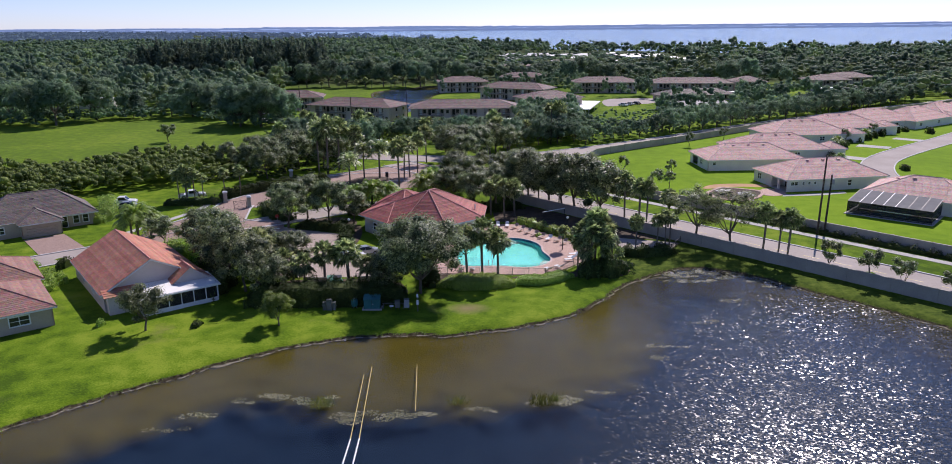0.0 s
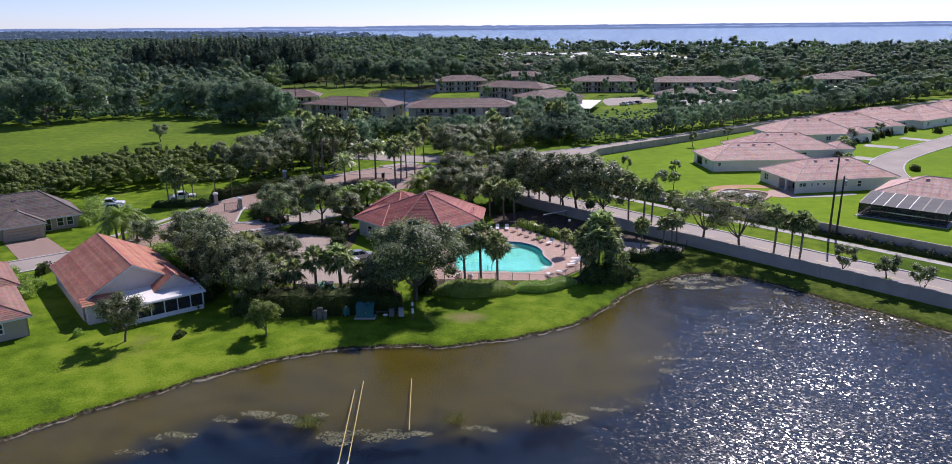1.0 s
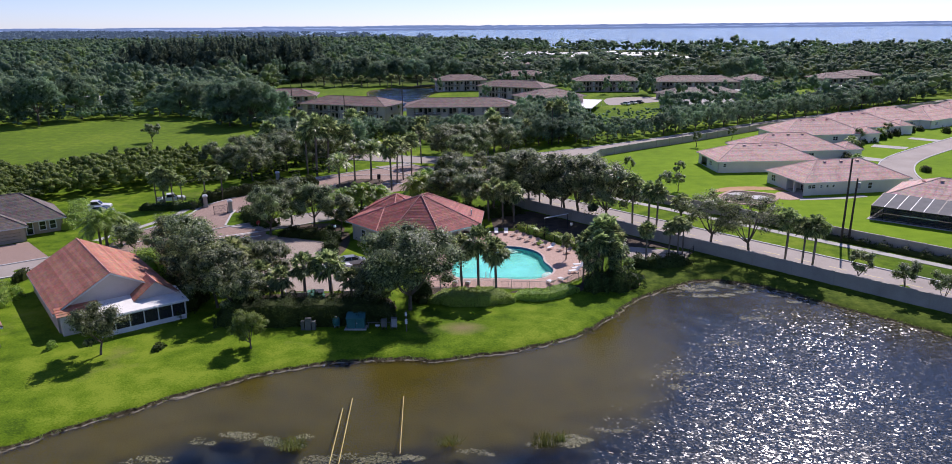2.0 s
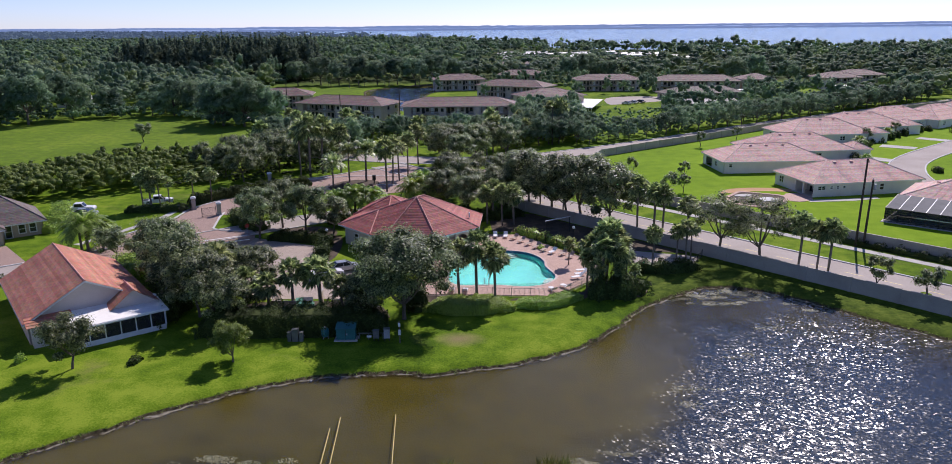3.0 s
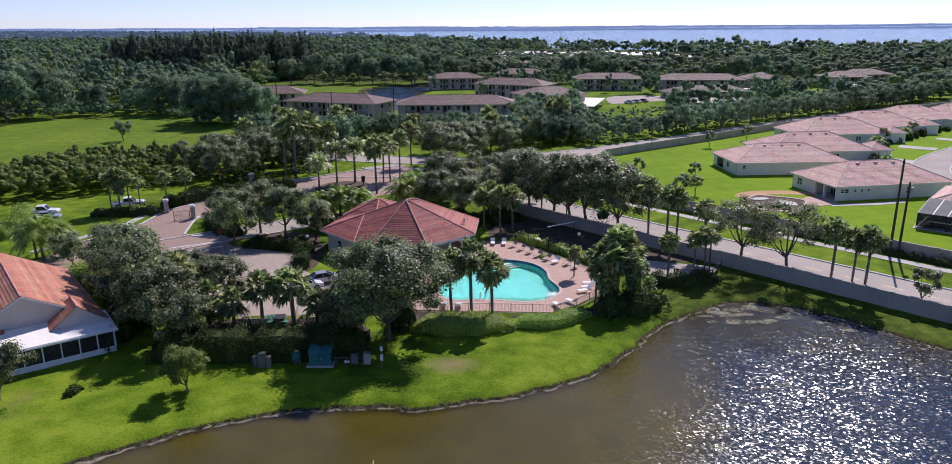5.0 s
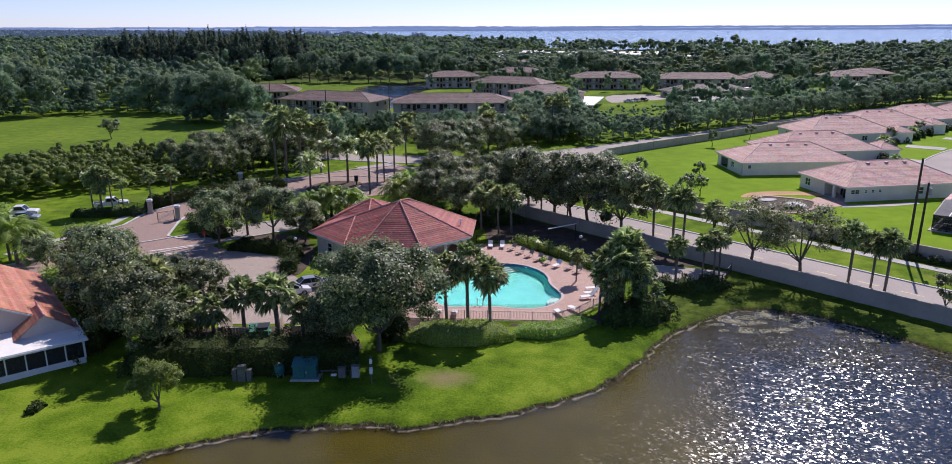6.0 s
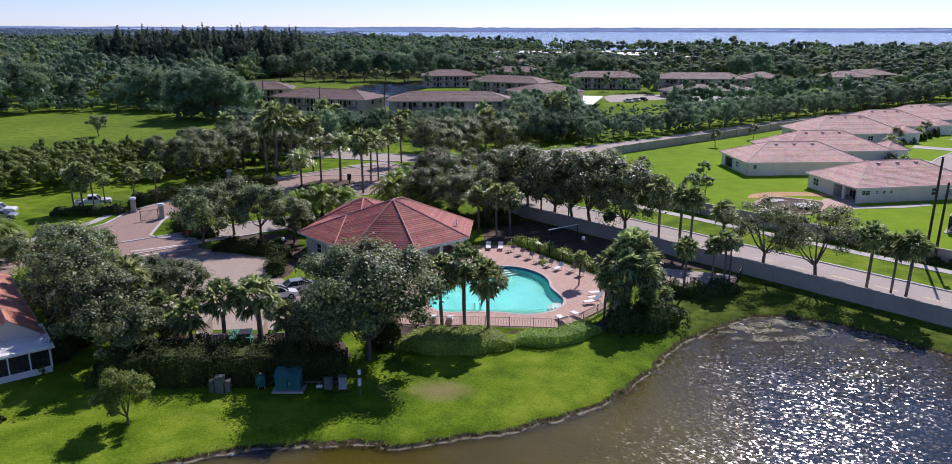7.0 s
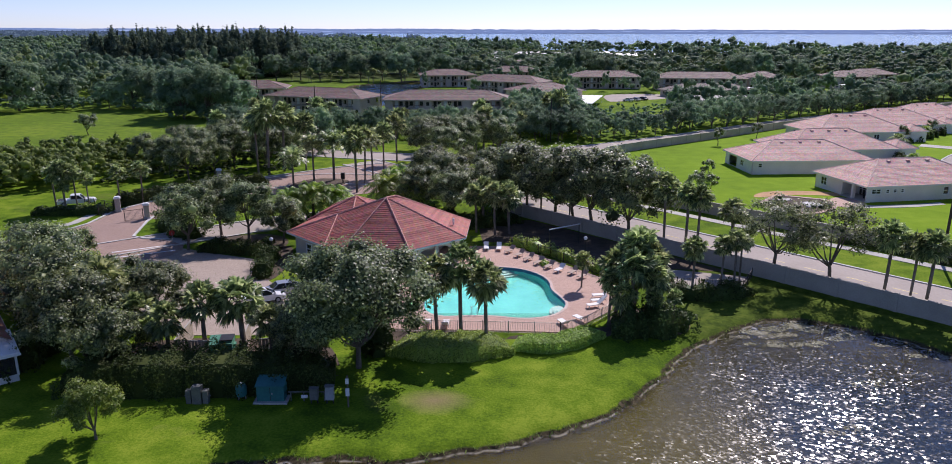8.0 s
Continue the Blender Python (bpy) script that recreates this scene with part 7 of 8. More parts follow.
# ---- utility yard on the lawn ----
cab = thing("pump_cabinet", "teal metal pump cabinet on a slab in the shade", "cabinet", (-13.9, 84.8, 0))
part("slab", Geo().box(-1.3, -.8, -.1, 1.3, .8, .12), M_CONCRETE, cab)
part("body", Geo().box(-1.05, -.55, .12, 1.05, .55, 1.35), M_TEAL, cab)
part("lid", Geo().add([(-1.12, -.62, 1.35), (1.12, -.62, 1.35), (1.12, .62, 1.75), (-1.12, .62, 1.75), (-1.12, -.62, 1.42), (1.12, -.62, 1.42), (1.12, .62, 1.82), (-1.12, .62, 1.82)], [(3, 2, 1, 0), (4, 5, 6, 7), (0, 1, 5, 4), (1, 2, 6, 5), (2, 3, 7, 6), (3, 0, 4, 7)]), M_TEAL, cab)
part("door_seam", Geo().box(-.02, -.57, .2, .02, -.54, 1.3), M_BLACK, cab)
part("latch", Geo().box(.1, -.6, .7, .2, -.55, .85), M_GREYBOX, cab)
tank = thing("pressure_tank", "small rounded teal pressure tank on legs", "tank", (-16.3, 84.9, 0))
prof = [(0.15, .2), (.4, .35), (.44, .6), (.44, 1.0), (.36, 1.25), (.12, 1.36)]
g = Geo()
for (ra, za), (rb, zb) in zip(prof[:-1], prof[1:]):
    g.tube((0, 0, za), (0, 0, zb), ra, rb, 12, False)
part("shell", g, M_TEAL, tank, smooth=True)
part("cap", Geo().tube((0, 0, 1.34), (0, 0, 1.42), .12, .08, 8), M_GREYBOX, tank)
for a in (0, 120, 240):
    part("leg", Geo().tube((.3 * math.cos(radians(a)), .3 * math.sin(radians(a)), -.05), (.3 * math.cos(radians(a)), .3 * math.sin(radians(a)), .4), .04), M_GREYBOX, tank)
pipe = thing("pipework", "grey horizontal pipe with valves between the pump boxes", "pipe", (-12.6, 84.6, 0))
part("main", Geo().tube((0, 0, .75), (3.4, 0, .75), .05), M_SHADEBOX, pipe)
for x in (.2, 1.2, 2.8):
    part("riser", Geo().tube((x, 0, -.1), (x, 0, .75), .05), M_SHADEBOX, pipe)
part("valve", Geo().tube((1.0, 0, .35), (1.5, 0, .35), .13), M_TRIM, pipe)
for x, y, h, m in ((-10.5, 84.2, 1.25, M_SHADEBOX), (-9.3, 84.2, 1.45, M_GREYBOX)):
    b = thing("control_box", "grey metal control box on short posts", "utility box", (x, y, 0), group="control boxes")
    part("box", Geo().box(-.32, -.2, .35, .32, .2, h), m, b)
    part("hood", Geo().box(-.36, -.25, h, .36, .22, h + .06), M_SHADEBOX, b)
    part("door", Geo().box(-.27, -.22, .42, .27, -.2, h - .08), m, b)
    for dx in (-.25, .25):
        part("post", Geo().box(dx - .04, -.05, -.1, dx + .04, .05, .35), M_BLACK, b)
bf = thing("backflow_cage", "grey backflow assembly with boxed valves", "utility box", (-19.5, 84.3, 0))
part("cabinet", Geo().box(-.35, -.3, -.05, .35, .3, 1.45), M_SHADEBOX, bf)
part("side_box", Geo().box(-.85, -.25, -.05, -.45, .25, 1.1), M_SHADEBOX, bf)
part("side_box", Geo().box(.45, -.25, -.05, .85, .25, 1.1), M_SHADEBOX, bf)
part("pipe", Geo().tube((-1.0, 0, .6), (1.0, 0, .6), .06), M_SHADEBOX, bf)
mp_ = thing("meter_post", "slim post with a white meter box", "post", (-7.8, 83.6, 0))
part("post", Geo().tube((0, 0, -.1), (0, 0, 2.6), .07, .07, 6), M_BARK, mp_)
part("meter", Geo().box(-.14, -.2, 1.0, .14, -.06, 1.6), M_TRIM, mp_)
part("upper_box", Geo().box(-.12, -.2, 2.0, .12, -.06, 2.4), M_TRIM, mp_)

# dumpster enclosure
en = thing("bin_enclosure", "tan timber-slat enclosure around a green dumpster", "enclosure")
for (a, b) in (((-24.2, 92.2), (-24.4, 97.0)), ((-18.4, 92.0), (-18.9, 96.8)), ((-24.2, 92.2), (-21.0, 92.0)), ((-17.0, 92.4), (-11.6, 93.6))):
    l = math.hypot(b[0] - a[0], b[1] - a[1])
    for k in range(int(l / .3)):
        t0, t1 = (k * .3 + .02) / l, (k * .3 + .28) / l
        p, q = (a[0] + (b[0] - a[0]) * t0, a[1] + (b[1] - a[1]) * t0), (a[0] + (b[0] - a[0]) * t1, a[1] + (b[1] - a[1]) * t1)
        nx, ny = -(b[1] - a[1]) / l * .03, (b[0] - a[0]) / l * .03
        part("slat", Geo().prism([(p[0] - nx, p[1] - ny), (q[0] - nx, q[1] - ny), (q[0] + nx, q[1] + ny), (p[0] + nx, p[1] + ny)], -.1, 1.75), M_TAN, en)
    part("rail", Geo().tube((*a, 1.78), (*b, 1.78), .06, .06, 4), M_CONCRETE, en)
dp = thing("dumpster", "green metal dumpster with a black lid half open", "dumpster", (-20.6, 93.6, 0), 8)
part("body", Geo().add([(-1.0, -.7, .1), (1.0, -.7, .1), (1.0, .7, .1), (-1.0, .7, .1), (-1.05, -.9, 1.15), (1.05, -.9, 1.15), (1.05, .8, 1.4), (-1.05, .8, 1.4)], [(3, 2, 1, 0), (0, 1, 5, 4), (1, 2, 6, 5), (2, 3, 7, 6), (3, 0, 4, 7), (4, 5, 6, 7)]), M_GREENPAINT, dp)
part("lid", Geo().box(-.1, -.6, 1.33, 1.05, .78, 1.4), M_BLACK, dp)
part("fork_pocket", Geo().box(-1.2, -.2, .6, -1.0, .4, .8), M_GREENPAINT, dp)
part("fork_pocket", Geo().box(1.0, -.2, .6, 1.2, .4, .8), M_GREENPAINT, dp)


# ---- vehicles ----
def wheels(car, spots, r):
    for x, y in spots:
        w = part("wheel", Geo().tube((x - .11, y, r), (x + .11, y, r), r, r, 14), M_RUBBER, car)
        part("rim", Geo().tube((x - .125, y, r), (x + .125, y, r), r * .58, r * .58, 10), M_GREYBOX, w)


def pickup(at, turn, paint, label):
    c = thing("pickup_truck", label, "truck", (*at, 0.03), turn, "parked vehicles")
    def shell(pts, x, name, m):
        n = len(pts)
        part(name, Geo().add([(-x, y, z) for y, z in pts] + [(x, y, z) for y, z in pts], [tuple(range(n)), tuple(range(2 * n - 1, n - 1, -1))] + [(i, n + i, n + (i + 1) % n, (i + 1) % n) for i in range(n)]), m, c)
    shell([(-2.8, .45), (-2.8, 1.0), (-0.9, 1.05), (-0.85, 1.08), (1.1, 1.1), (2.5, 1.0), (2.75, .85), (2.75, .45)], .95, "body", paint)
    shell([(-.85, 1.06), (-.75, 1.78), (.55, 1.8), (1.25, 1.1)], .82, "cab", paint)
    shell([(-.7, 1.14), (-.62, 1.7), (.5, 1.72), (1.0, 1.14)], .835, "side_glass", M_GLASS)
    part("windscreen", Geo().add([(-.72, 1.23, 1.14), (.72, 1.23, 1.14), (.66, .62, 1.76), (-.66, .62, 1.76)], [(0, 1, 2, 3)]), M_GLASS, c)
    part("bed", Geo().box(-.8, -2.7, 1.0, .8, -1.0, 1.03), M_BLACK, c)
    for y0 in (-2.85, 2.72):
        part("bumper", Geo().box(-.95, y0, .45, .95, y0 + .12, .7), M_GREYBOX, c)
    for x in (-.7, .7):
        part("headlight", Geo().box(x - .15, 2.7, .75, x + .15, 2.78, .92), M_TRIM, c)
        part("tail_light", Geo().box(x - .1, -2.84, .75, x + .1, -2.78, 1.0), M_REDSIGN, c)
    wheels(c, [(x, y) for x in (-.85, .85) for y in (-1.75, 1.75)], .4)


def sedan(at, turn, paint, label):
    c = thing("car", label, "car", (*at, 0.04), turn, "parked vehicles")
    def shell(pts, x, name, m):
        n = len(pts)
        part(name, Geo().add([(-x, y, z) for y, z in pts] + [(x, y, z) for y, z in pts], [tuple(range(n)), tuple(range(2 * n - 1, n - 1, -1))] + [(i, n + i, n + (i + 1) % n, (i + 1) % n) for i in range(n)]), m, c)
    shell([(-2.2, .35), (-2.25, .85), (-1.5, .95), (1.0, .95), (2.1, .78), (2.25, .6), (2.2, .35)], .88, "body", paint)
    low, top = [(-1.7, .94), (1.25, .94)], [(-1.05, 1.42), (.35, 1.44)]
    g = Geo()
    g.add([(s * x, y, z) for (y, z), x in ((low[0], .80), (low[1], .80), (top[1], .60), (top[0], .60)) for s in (-1, 1)],
          [(0, 1, 3, 2), (2, 3, 5, 4), (4, 5, 7, 6), (6, 7, 1, 0), (0, 2, 4, 6), (1, 7, 5, 3)])
    part("cabin", g, M_GLASS, c)
    part("roof", Geo().box(-.58, -1.05, 1.41, .58, .34, 1.47), paint, c)
    for s in (-1, 1):
        for (y0, z0), (y1, z1) in ((low[0], top[0]), (low[1], top[1]), ((-.2, .94), (-.25, 1.44))):
            part("pillar", Geo().tube((s * .80, y0, z0), (s * .60, y1, z1), .045, .04, 5), paint, c)
        part("mirror", Geo().box(s * .86 - .09, .78, .95, s * .86 + .09, .92, 1.08), paint, c)
    for x in (-.6, .6):
        part("headlight", Geo().box(x - .16, 2.16, .6, x + .16, 2.24, .74), M_TRIM, c)
        part("tail_light", Geo().box(x - .16, -2.27, .65, x + .16, -2.2, .82), M_REDSIGN, c)
    wheels(c, [(x, y) for x in (-.8, .8) for y in (-1.35, 1.35)], .33)


pickup((-75.0, 144.9), -78, M_CAR, "white pickup truck parked on the grass verge")
pickup((-62.6, 151.0), -70, M_CAR, "white pickup truck parked under palms near the gate")
sedan((-20.3, 106.2), -64, M_CAR, "white car parked beside the clubhouse")
sedan((-18.4, 108.7), -64, M_SILVER, "silver car parked beside the clubhouse")
sedan((-72.4, 141.6), -78, M_SILVER, "dark silver car parked beside the grass verge")
sedan((96, 283), 48, M_BRONZE, "dark car on the road beyond the wall")
for i, (x, y) in enumerate(((64, 330), (67.5, 333), (71, 336), (-84, 282), (-80, 280), (3.5, 265), (8, 265))):
    sedan((x, y), 40, (M_CAR, M_SILVER, M_BRONZE)[i % 3], "car parked beside the condominium carports")

# ---- gates, signs, poles ----
for x, y in ((-53.8, 146.4), (-47.4, 141.9), (-45.7, 170.4)):
    p = thing("gate_pillar", "stone-faced gate pillar with white cap", "pillar", (x, y, 0), 22, "gate pillars")
    part("shaft", Geo().box(-.38, -.38, -.2, .38, .38, 2.15), M_WALLSTUCCO, p)
    part("base", Geo().box(-.46, -.46, -.2, .46, .46, .35), M_CONCRETE, p)
    part("cap", Geo().box(-.5, -.5, 2.15, .5, .5, 2.35).box(-.36, -.36, 2.35, .36, .36, 2.5), M_TRIM, p)
fence([(-47.9, 141.7), (-50.0, 140.2)], 1.7, .16, M_BLACK, "black metal entrance gate leaf standing open", "gate")
fence([(-54.3, 146.0), (-55.4, 143.4)], 1.7, .16, M_BLACK, "black metal entrance gate leaf standing open", "gate")
fence([(-61, 150.4), (-54.5, 146.9)], 1.5, .2, M_BLACK, "black metal fence beside the entrance gate")
st = thing("stop_sign", "red octagonal stop sign on a post seen from behind the kerb", "sign", (-37.2, 125.6, 0), -150)
part("post", Geo().tube((0, 0, -.1), (0, 0, 2.3), .035), M_GREYBOX, st)
part("plate", Geo().add([(.38 * math.cos(radians(a)), y, 2.25 + .38 * math.sin(radians(a))) for y in (-.06, -.04) for a in np.arange(22.5, 360, 45)], [tuple(range(8)), tuple(range(15, 7, -1))] + [(i, 8 + i, 8 + (i + 1) % 8, (i + 1) % 8) for i in range(8)]), M_REDSIGN, st, "red octagonal plate")
mb = thing("mailbox", "dark post box on a stand beside the entrance island", "mailbox", (-22.2, 168.8, 0))
part("stand", Geo().box(-.1, -.1, -.1, .1, .1, .9), M_BLACK, mb)
part("box", Geo().box(-.35, -.3, .9, .35, .3, 2.0), M_BRONZE, mb)


def pole(at, h, lean, label, gear=True):
    p = thing("utility_pole", label, "pole", (*at, 0), group="utility poles")
    top = (lean[0], lean[1], h)
    part("shaft", Geo().tube((0, 0, -.5), top, .19, .13, 10), M_POLE, p)
    if gear:
        part("insulator", Geo().tube((top[0], top[1], h), (top[0], top[1], h + .22), .04), M_GREYBOX, p)
        part("transformer", Geo().tube((top[0] + .38, top[1], h - 1.6), (top[0] + .38, top[1], h - .7), .22, .22, 10), M_GREYBOX, p)
        part("bracket", Geo().box(top[0] - .1, top[1] - .05, h - .4, top[0] + .5, top[1] + .05, h - .32), M_GREYBOX, p)


pole((59.6, 119.2), 13.8, (0.15, 0), "tall dark creosoted timber utility pole beside the sidewalk", False)
pole((60.7, 119.0), 10.6, (0.2, 0), "dark timber utility pole with a transformer beside the sidewalk")
for x, y, h in ((-72.9, 296.8, 12.5), (-48.7, 276.0, 10.1), (-28.3, 283.9, 11.5), (22, 222, 11), (-160, 300, 12)):
    pole((x, y), h, (0, 0), "slim timber utility pole among the trees", False)

# ---- pool being dug beside the white house ----
structure("fill_dirt", Geo().prism(chaikin([(49.5, 156.5), (53, 161.4), (60, 162.4), (67, 160.6), (66, 157.6), (59, 159.2), (53.5, 157.4)], 2), -.05, .03), M_DIRT, "orange fill dirt around a pool under construction", "ground")
pit = thing("pool_shell", "raw pool shell with pink coping and dark unfinished basin", "pool")
oval = [(55.8 + 5.6 * math.cos(radians(a)) * (1 + .22 * math.sin(radians(2 * a + 40)) + .06 * math.sin(radians(5 * a))), 151.4 + 6.6 * math.sin(radians(a)) * (1 + .1 * math.cos(radians(3 * a)))) for a in range(0, 360, 12)]
inner = [(55.8 + (x - 55.8) * .86, 151.4 + (y - 151.4) * .88) for x, y in oval]
part("coping", ring_mesh(inner, oval, -.05, .16), M_DECK, pit)
part("basin", Geo().prism(inner, .02, .06), M_MULCH, pit)
part("step", Geo().prism(chaikin([(56.5, 153.0), (59.6, 152.2), (59.0, 148.4), (57.4, 149.6), (56.0, 149.0)], 2), .06, .20), M_KERB, pit, "raw pale concrete step")
part("bench", Geo().prism(chaikin([(51.8, 154.6), (55.0, 156.0), (56.4, 154.6), (53.4, 153.0)], 2), .06, .18), M_CONCRETE, pit, "raw grey concrete bench")
structure("patio", Geo().prism(chaikin([(61.0, 150.0), (62.6, 156.0), (66.0, 157.2), (67.6, 151.6), (64.0, 148.8)], 1), -.05, .05), M_DECK, "unfinished pink paver strip beside the pool shell", "patio")
structure("sidewalk", Geo().prism([(66, 150.6), (74, 151.4), (80, 153), (80, 151.4), (74, 149.6), (65, 148.8)], -.05, .04), M_CONCRETE, "bare pale concrete path beside the white house", "pavement")
# estate lawn island and drives
grove("queen_palm", QUEEN, ((94.6, 186.6, 2.2), (104.6, 210.6, 2.8), (121.6, 228.0, 2.6), (134.0, 239.4, 2.4)), 3.2, M_QUEEN, M_PALMBARK, "young feather palm planted before a new house", "queen palms", 71)
grove("sapling", SAPLING, ((99, 199.6, 4.2), (112, 221, 4.4), (127.4, 235, 4.2)), 4.4, M_OAK, M_BARK, "young tree planted before a new house", "saplings", 72)
structure("driveway", Geo().prism([(96.5, 196), (103, 190.5), (106, 194), (100, 200)], -.05, .05), M_CONCRETE, "pale concrete driveway to a new house", "driveway")
structure("driveway", Geo().prism([(112, 214), (119, 209), (122, 212.6), (115, 218)], -.05, .05), M_CONCRETE, "pale concrete driveway to a new house", "driveway")
structure("driveway", Geo().prism([(130, 228), (136, 222), (139, 225), (133, 231)], -.05, .05), M_CONCRETE, "pale concrete driveway to a new house", "driveway")
r5 = np.random.default_rng(55)
for i, (x, y) in enumerate((x + (3 if x > 97 else 0), y + 1.5) for x, y in ((95, 190), (98, 203), (110, 219), (113.5, 221), (127, 233), (129, 236), (103.5, 208), (146, 238), (91.5, 185.5), (93.2, 188), (96.6, 195), (100.6, 205.2), (105.6, 213), (107.6, 215.6), (116.4, 224), (119.6, 226.4), (123, 229.6), (132, 238), (136, 240.4), (140.4, 243))):
    hedge("bush", [(x - 1, y), (x, y + .2), (x + 1, y)], 2.2, float(r5.uniform(1.2, 2.4)), M_DARKHEDGE, "shrub planted before a new house", 40, 0.18, 70 + i, 0.3)

# painted bars across the entrance street
for (ax, ay), (bx, by) in (((-44.6, 124.2), (-38.0, 127.9)), ((-43.2, 121.9), (-36.8, 125.2))):
    k = 0.16 / math.hypot(bx - ax, by - ay)
    ox, oy = -(by - ay) * k, (bx - ax) * k
    structure("lane_mark", Geo().prism([(ax - ox, ay - oy), (bx - ox, by - oy), (bx + ox, by + oy), (ax + ox, ay + oy)], 0.03, 0.066), M_TRIM, "white painted bar across the entrance street", "road marking")


# small roofed shelter beside the entrance road
def shelter(at, turn):
    h = thing("shelter", "small open shelter with dark slatted sides and flat roof", "shelter", (*at, 0), turn)
    part("floor", Geo().box(-1.7, -1.1, -.1, 1.7, 1.1, .1), M_CONCRETE, h)
    part("roof", Geo().box(-1.9, -1.3, 2.3, 1.9, 1.3, 2.5), M_GREYBOX, h)
    for x in (-1.5, 1.5):
        for y in (-.95, .95):
            part("post", Geo().box(x - .07, y - .07, .1, x + .07, y + .07, 2.3), M_BRONZE, h)
    for k in range(9):
        x = -1.2 + k * .3
        part("slat", Geo().box(x - .05, -.99, .3, x + .05, -.93, 2.2), M_BRONZE, h)


shelter((4.9, 161.8), 6)


# ---- lake: weed mats, reeds, floating lines, stones ----
def weed_mat(x, y, rad, n, seed):
    r = np.random.default_rng(seed)
    n = int(n * 1.7)
    a, d = r.uniform(0, 2 * math.pi, n), np.sqrt(r.uniform(0, 1, n)) * rad
    c = r.normal(0, rad * 0.5, (6, 2))
    k = r.integers(0, 6, n)
    p = np.stack([x + c[k, 0] * 1.7 + np.cos(a) * d * .55, y + c[k, 1] * .5 + np.sin(a) * d * .3, np.full(n, -0.66) + r.uniform(0, .085, n)], 1)
    v, f = cards(p, np.stack([r.normal(0, .12, n), r.normal(0, .12, n), np.ones(n)], 1), r.uniform(.05, .13, n), r, .8)
    tagged(part("weed_mat", mesh_np("weed_mat", v, f), M_PAD), "pale floating water weed mat on the lake", "water plant", kind="stuff")


for i, (x, y, rad, n) in enumerate(((-20.4, 61.6, 1.8, 260), (-17.5, 60.6, 1.6, 200), (-12.4, 57.6, 1.7, 260), (-9.1, 57.6, 2.0, 340), (-6.3, 58.0, 1.3, 160), (0.8, 58.8, 1.0, 110), (6.2, 60.1, 1.0, 120), (8.6, 60.4, 1.8, 300), (12.6, 62.4, .9, 80),
                                    (20.0, 70.6, 1.2, 50), (22.9, 73.8, 1.3, 50), (28.5, 81.1, 1.4, 70), (30.2, 96.4, 1.2, 110), (34.8, 88.6, 1.3, 60), (33.5, 100.4, 2.4, 420), (38, 98.6, 2.0, 330), (36, 99.8, 2.0, 380), (30.6, 99.4, 1.8, 300), (41, 96.4, 1.6, 240), (43.4, 93.8, 1.4, 160), (33, 96.6, 1.3, 160), (27.6, 98.2, 1.4, 160), (-27.5, 57.4, 1.5, 90), (-30, 55, 1.2, 60), (-24.0, 60.6, 1.0, 60))):
    weed_mat(x, y, rad, n, 300 + i)


def reed_clump(x, y, rad, n, h, seed):
    r = np.random.default_rng(seed)
    a, d = r.uniform(0, 2 * math.pi, n), np.sqrt(r.uniform(0, 1, n)) * rad
    b = np.stack([x + np.cos(a) * d * 1.6, y + np.sin(a) * d, np.full(n, -0.75)], 1)
    tip = b + np.stack([r.normal(0, .22, n), r.normal(0, .18, n), r.uniform(.5, 1, n) * h], 1)
    w = np.stack([np.cos(a + 1.5), np.sin(a + 1.5), 0 * a], 1) * .03
    v = np.stack([b - w, b + w, tip], 1).reshape(-1, 3)
    tagged(part("reed_clump", mesh_np("reed_clump", v, np.arange(3 * n).reshape(n, 3)), M_REED), "clump of yellow-green reeds standing in the shallow lake", "reeds", kind="stuff")


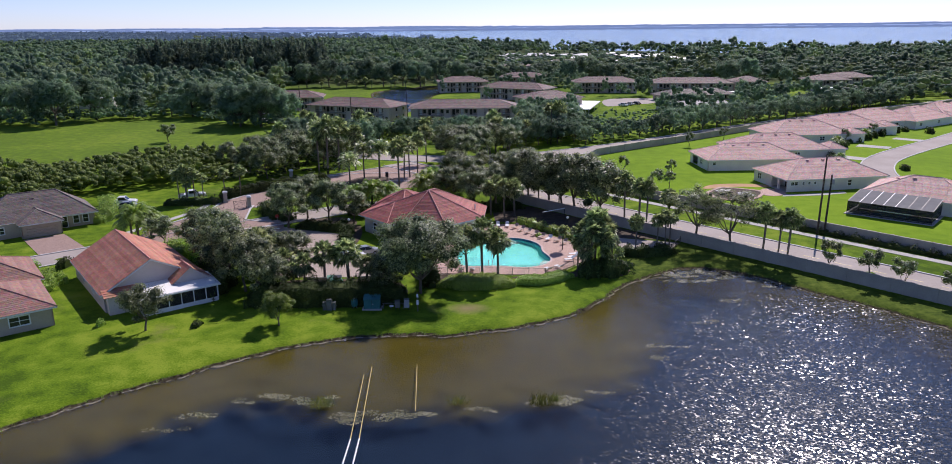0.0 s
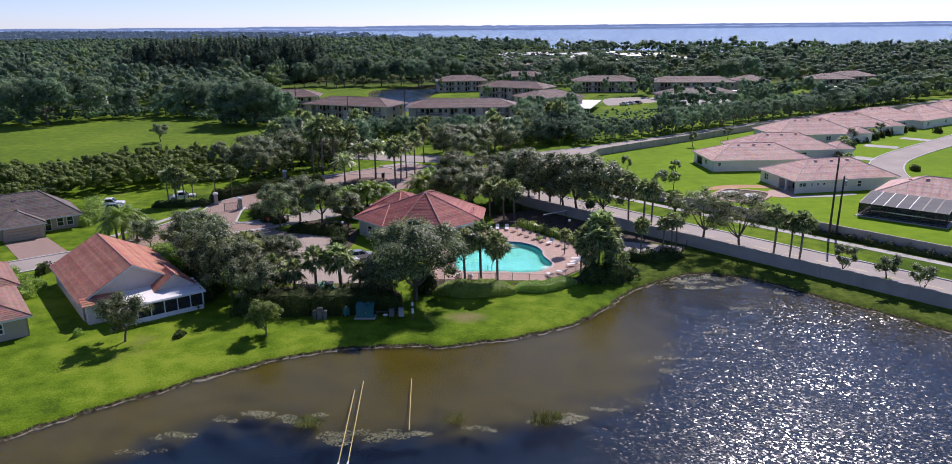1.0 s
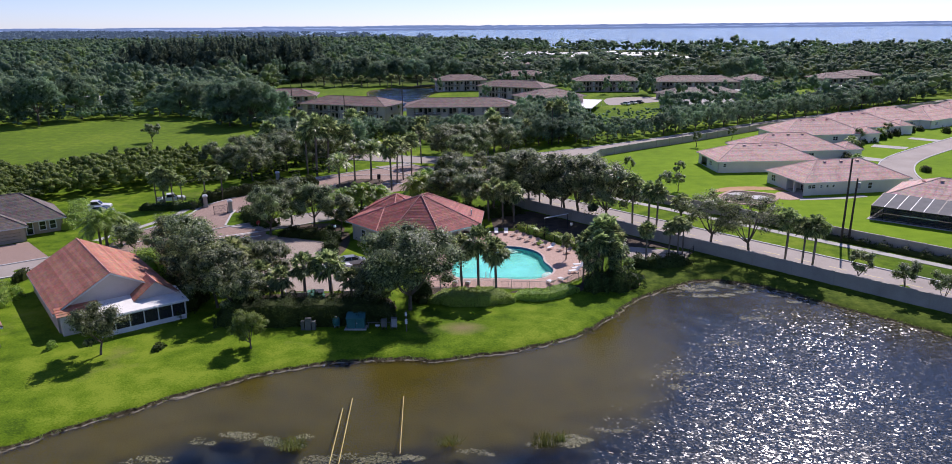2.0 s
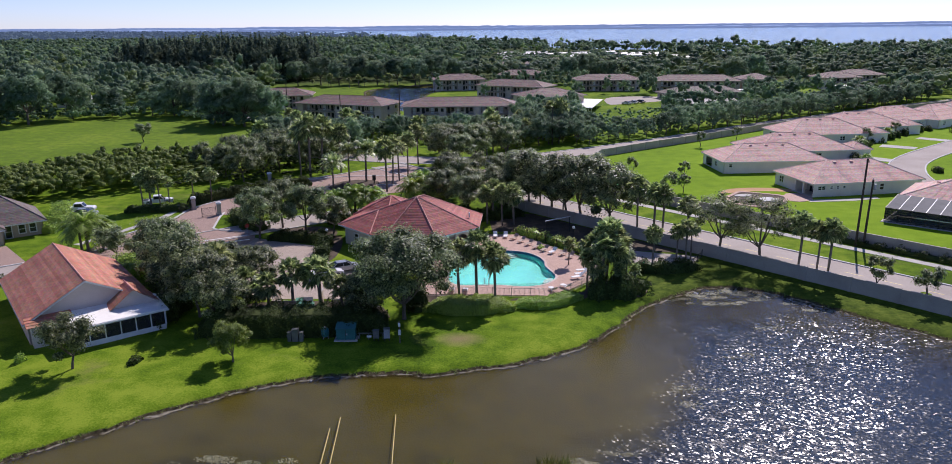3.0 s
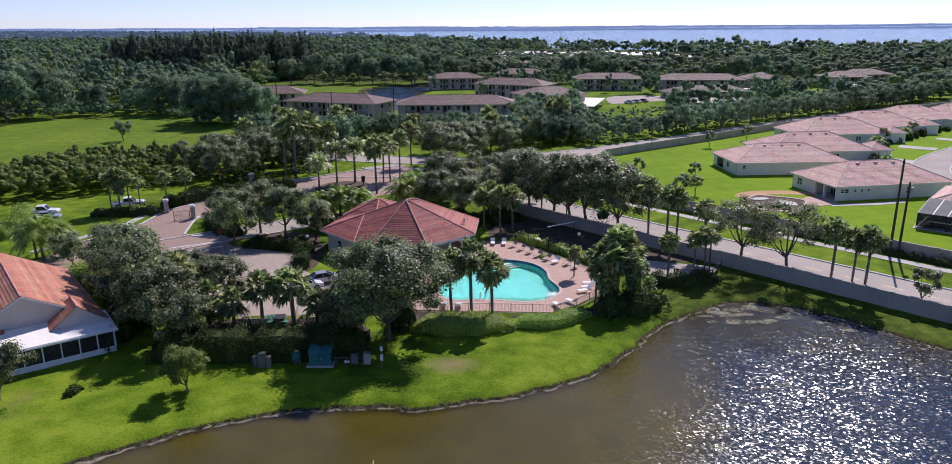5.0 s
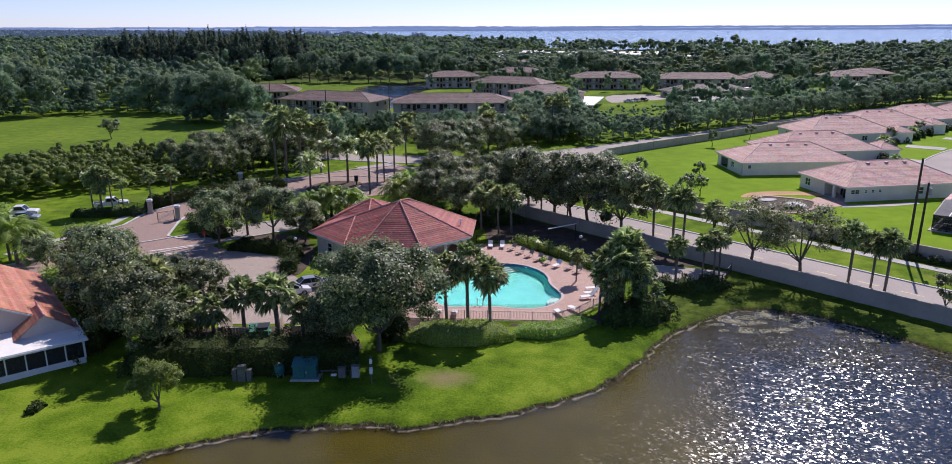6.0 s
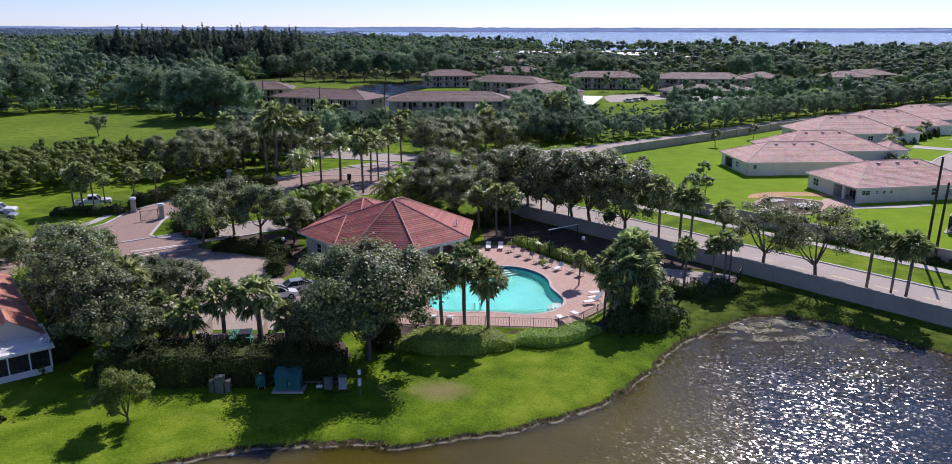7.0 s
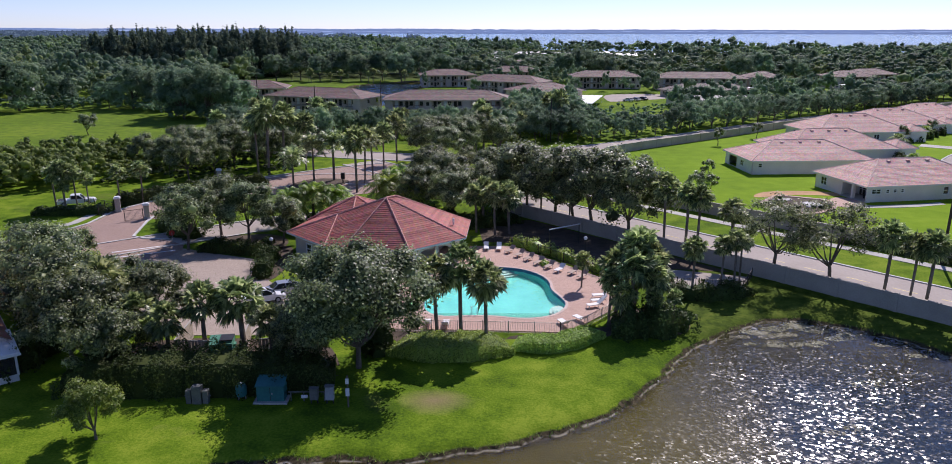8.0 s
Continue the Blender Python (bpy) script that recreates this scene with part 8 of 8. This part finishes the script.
for i, (x, y, rad, n, h) in enumerate(((-15.6, 59.9, .9, 240, 1.1), (-1.9, 60.4, .8, 140, .9), (6.6, 60.3, .9, 240, 1.2), (8.0, 60.8, .5, 90, 1.0), (25.6, 98.0, .5, 60, .8))):
    reed_clump(x, y, rad, n, h, 400 + i)
rng6 = np.random.default_rng(66)
edge = [(x, y) for x, y in LAKE if y > 50]
GR = []
for (ax, ay), (bx, by) in zip(edge[:-1], edge[1:]):
    if math.hypot(bx - ax, by - ay) < 20:
        n = int(math.hypot(bx - ax, by - ay) * 9)
        t = rng6.uniform(0, 1, n)
        GR.append(np.stack([ax + (bx - ax) * t + rng6.normal(0, .28, n), ay + (by - ay) * t + rng6.normal(0, .28, n) + .25], 1))
GR = np.concatenate(GR)
n = len(GR)
b = np.column_stack([GR, np.full(n, -.42)])
tip = b + np.stack([rng6.normal(0, .15, n), rng6.normal(0, .15, n), rng6.uniform(.12, .32, n)], 1)
w = rng6.normal(0, .03, (n, 3))
tagged(part("bank_grass", mesh_np("bank_grass", np.stack([b - w, b + w, tip], 1).reshape(-1, 3), np.arange(3 * n).reshape(n, 3)), M_BRUSH), "rough grass fringe along the lake bank", "grass", kind="stuff")


def floating_line(a, b, r, label, white=None):
    f = thing("floating_pipe", label, "pipe")
    part("pipe", Geo().tube((*a, -.58), (*b, -.56), r, r, 6), M_YELLOW, f)
    if white:
        part("float", Geo().tube((*b, -.56), (*white, -.56), r * 2.0, r * 2.0, 8), M_TRIM, f, "white foam float")


floating_line((-11.7, 68.4), (-10.75, 53.4), .038, "thin yellow pipe floating on the lake with a white end", (-10.6, 47.0))
floating_line((-12.3, 66.5), (-11.55, 53.3), .038, "thin yellow pipe floating on the lake with a white end", (-11.55, 47.0))
floating_line((-6.7, 68.9), (-6.0, 58.6), .036, "thin yellow pipe floating on the lake")
for i, (x, y, s) in enumerate(((-18.6, 75.6, .3), (-12.0, 77.0, .3), (-4.0, 77.4, .35), (17.2, 89.0, .3), (38.4, 98.4, .4), (-38.9, 62.6, .4), (-39.6, 61.8, .5), (29.5, 100.2, .5), (13.6, 85.2, .3), (-16.0, 75.8, .25))):
    bm = bmesh.new()
    bmesh.ops.create_icosphere(bm, subdivisions=2, radius=s * .55)
    for v in bm.verts:
        v.co *= 1 + .35 * noise.noise(v.co * 3 + Vector((i, 0, 0)))
        v.co.z *= .55
    me = bpy.data.meshes.new("stone")
    bm.to_mesh(me)
    bm.free()
    ob = part("stone", me, M_CONCRETE)
    ob.location = (x, y, -.6)
    tagged(ob, "pale stone at the waterline of the lake", "stone", "bank stones")
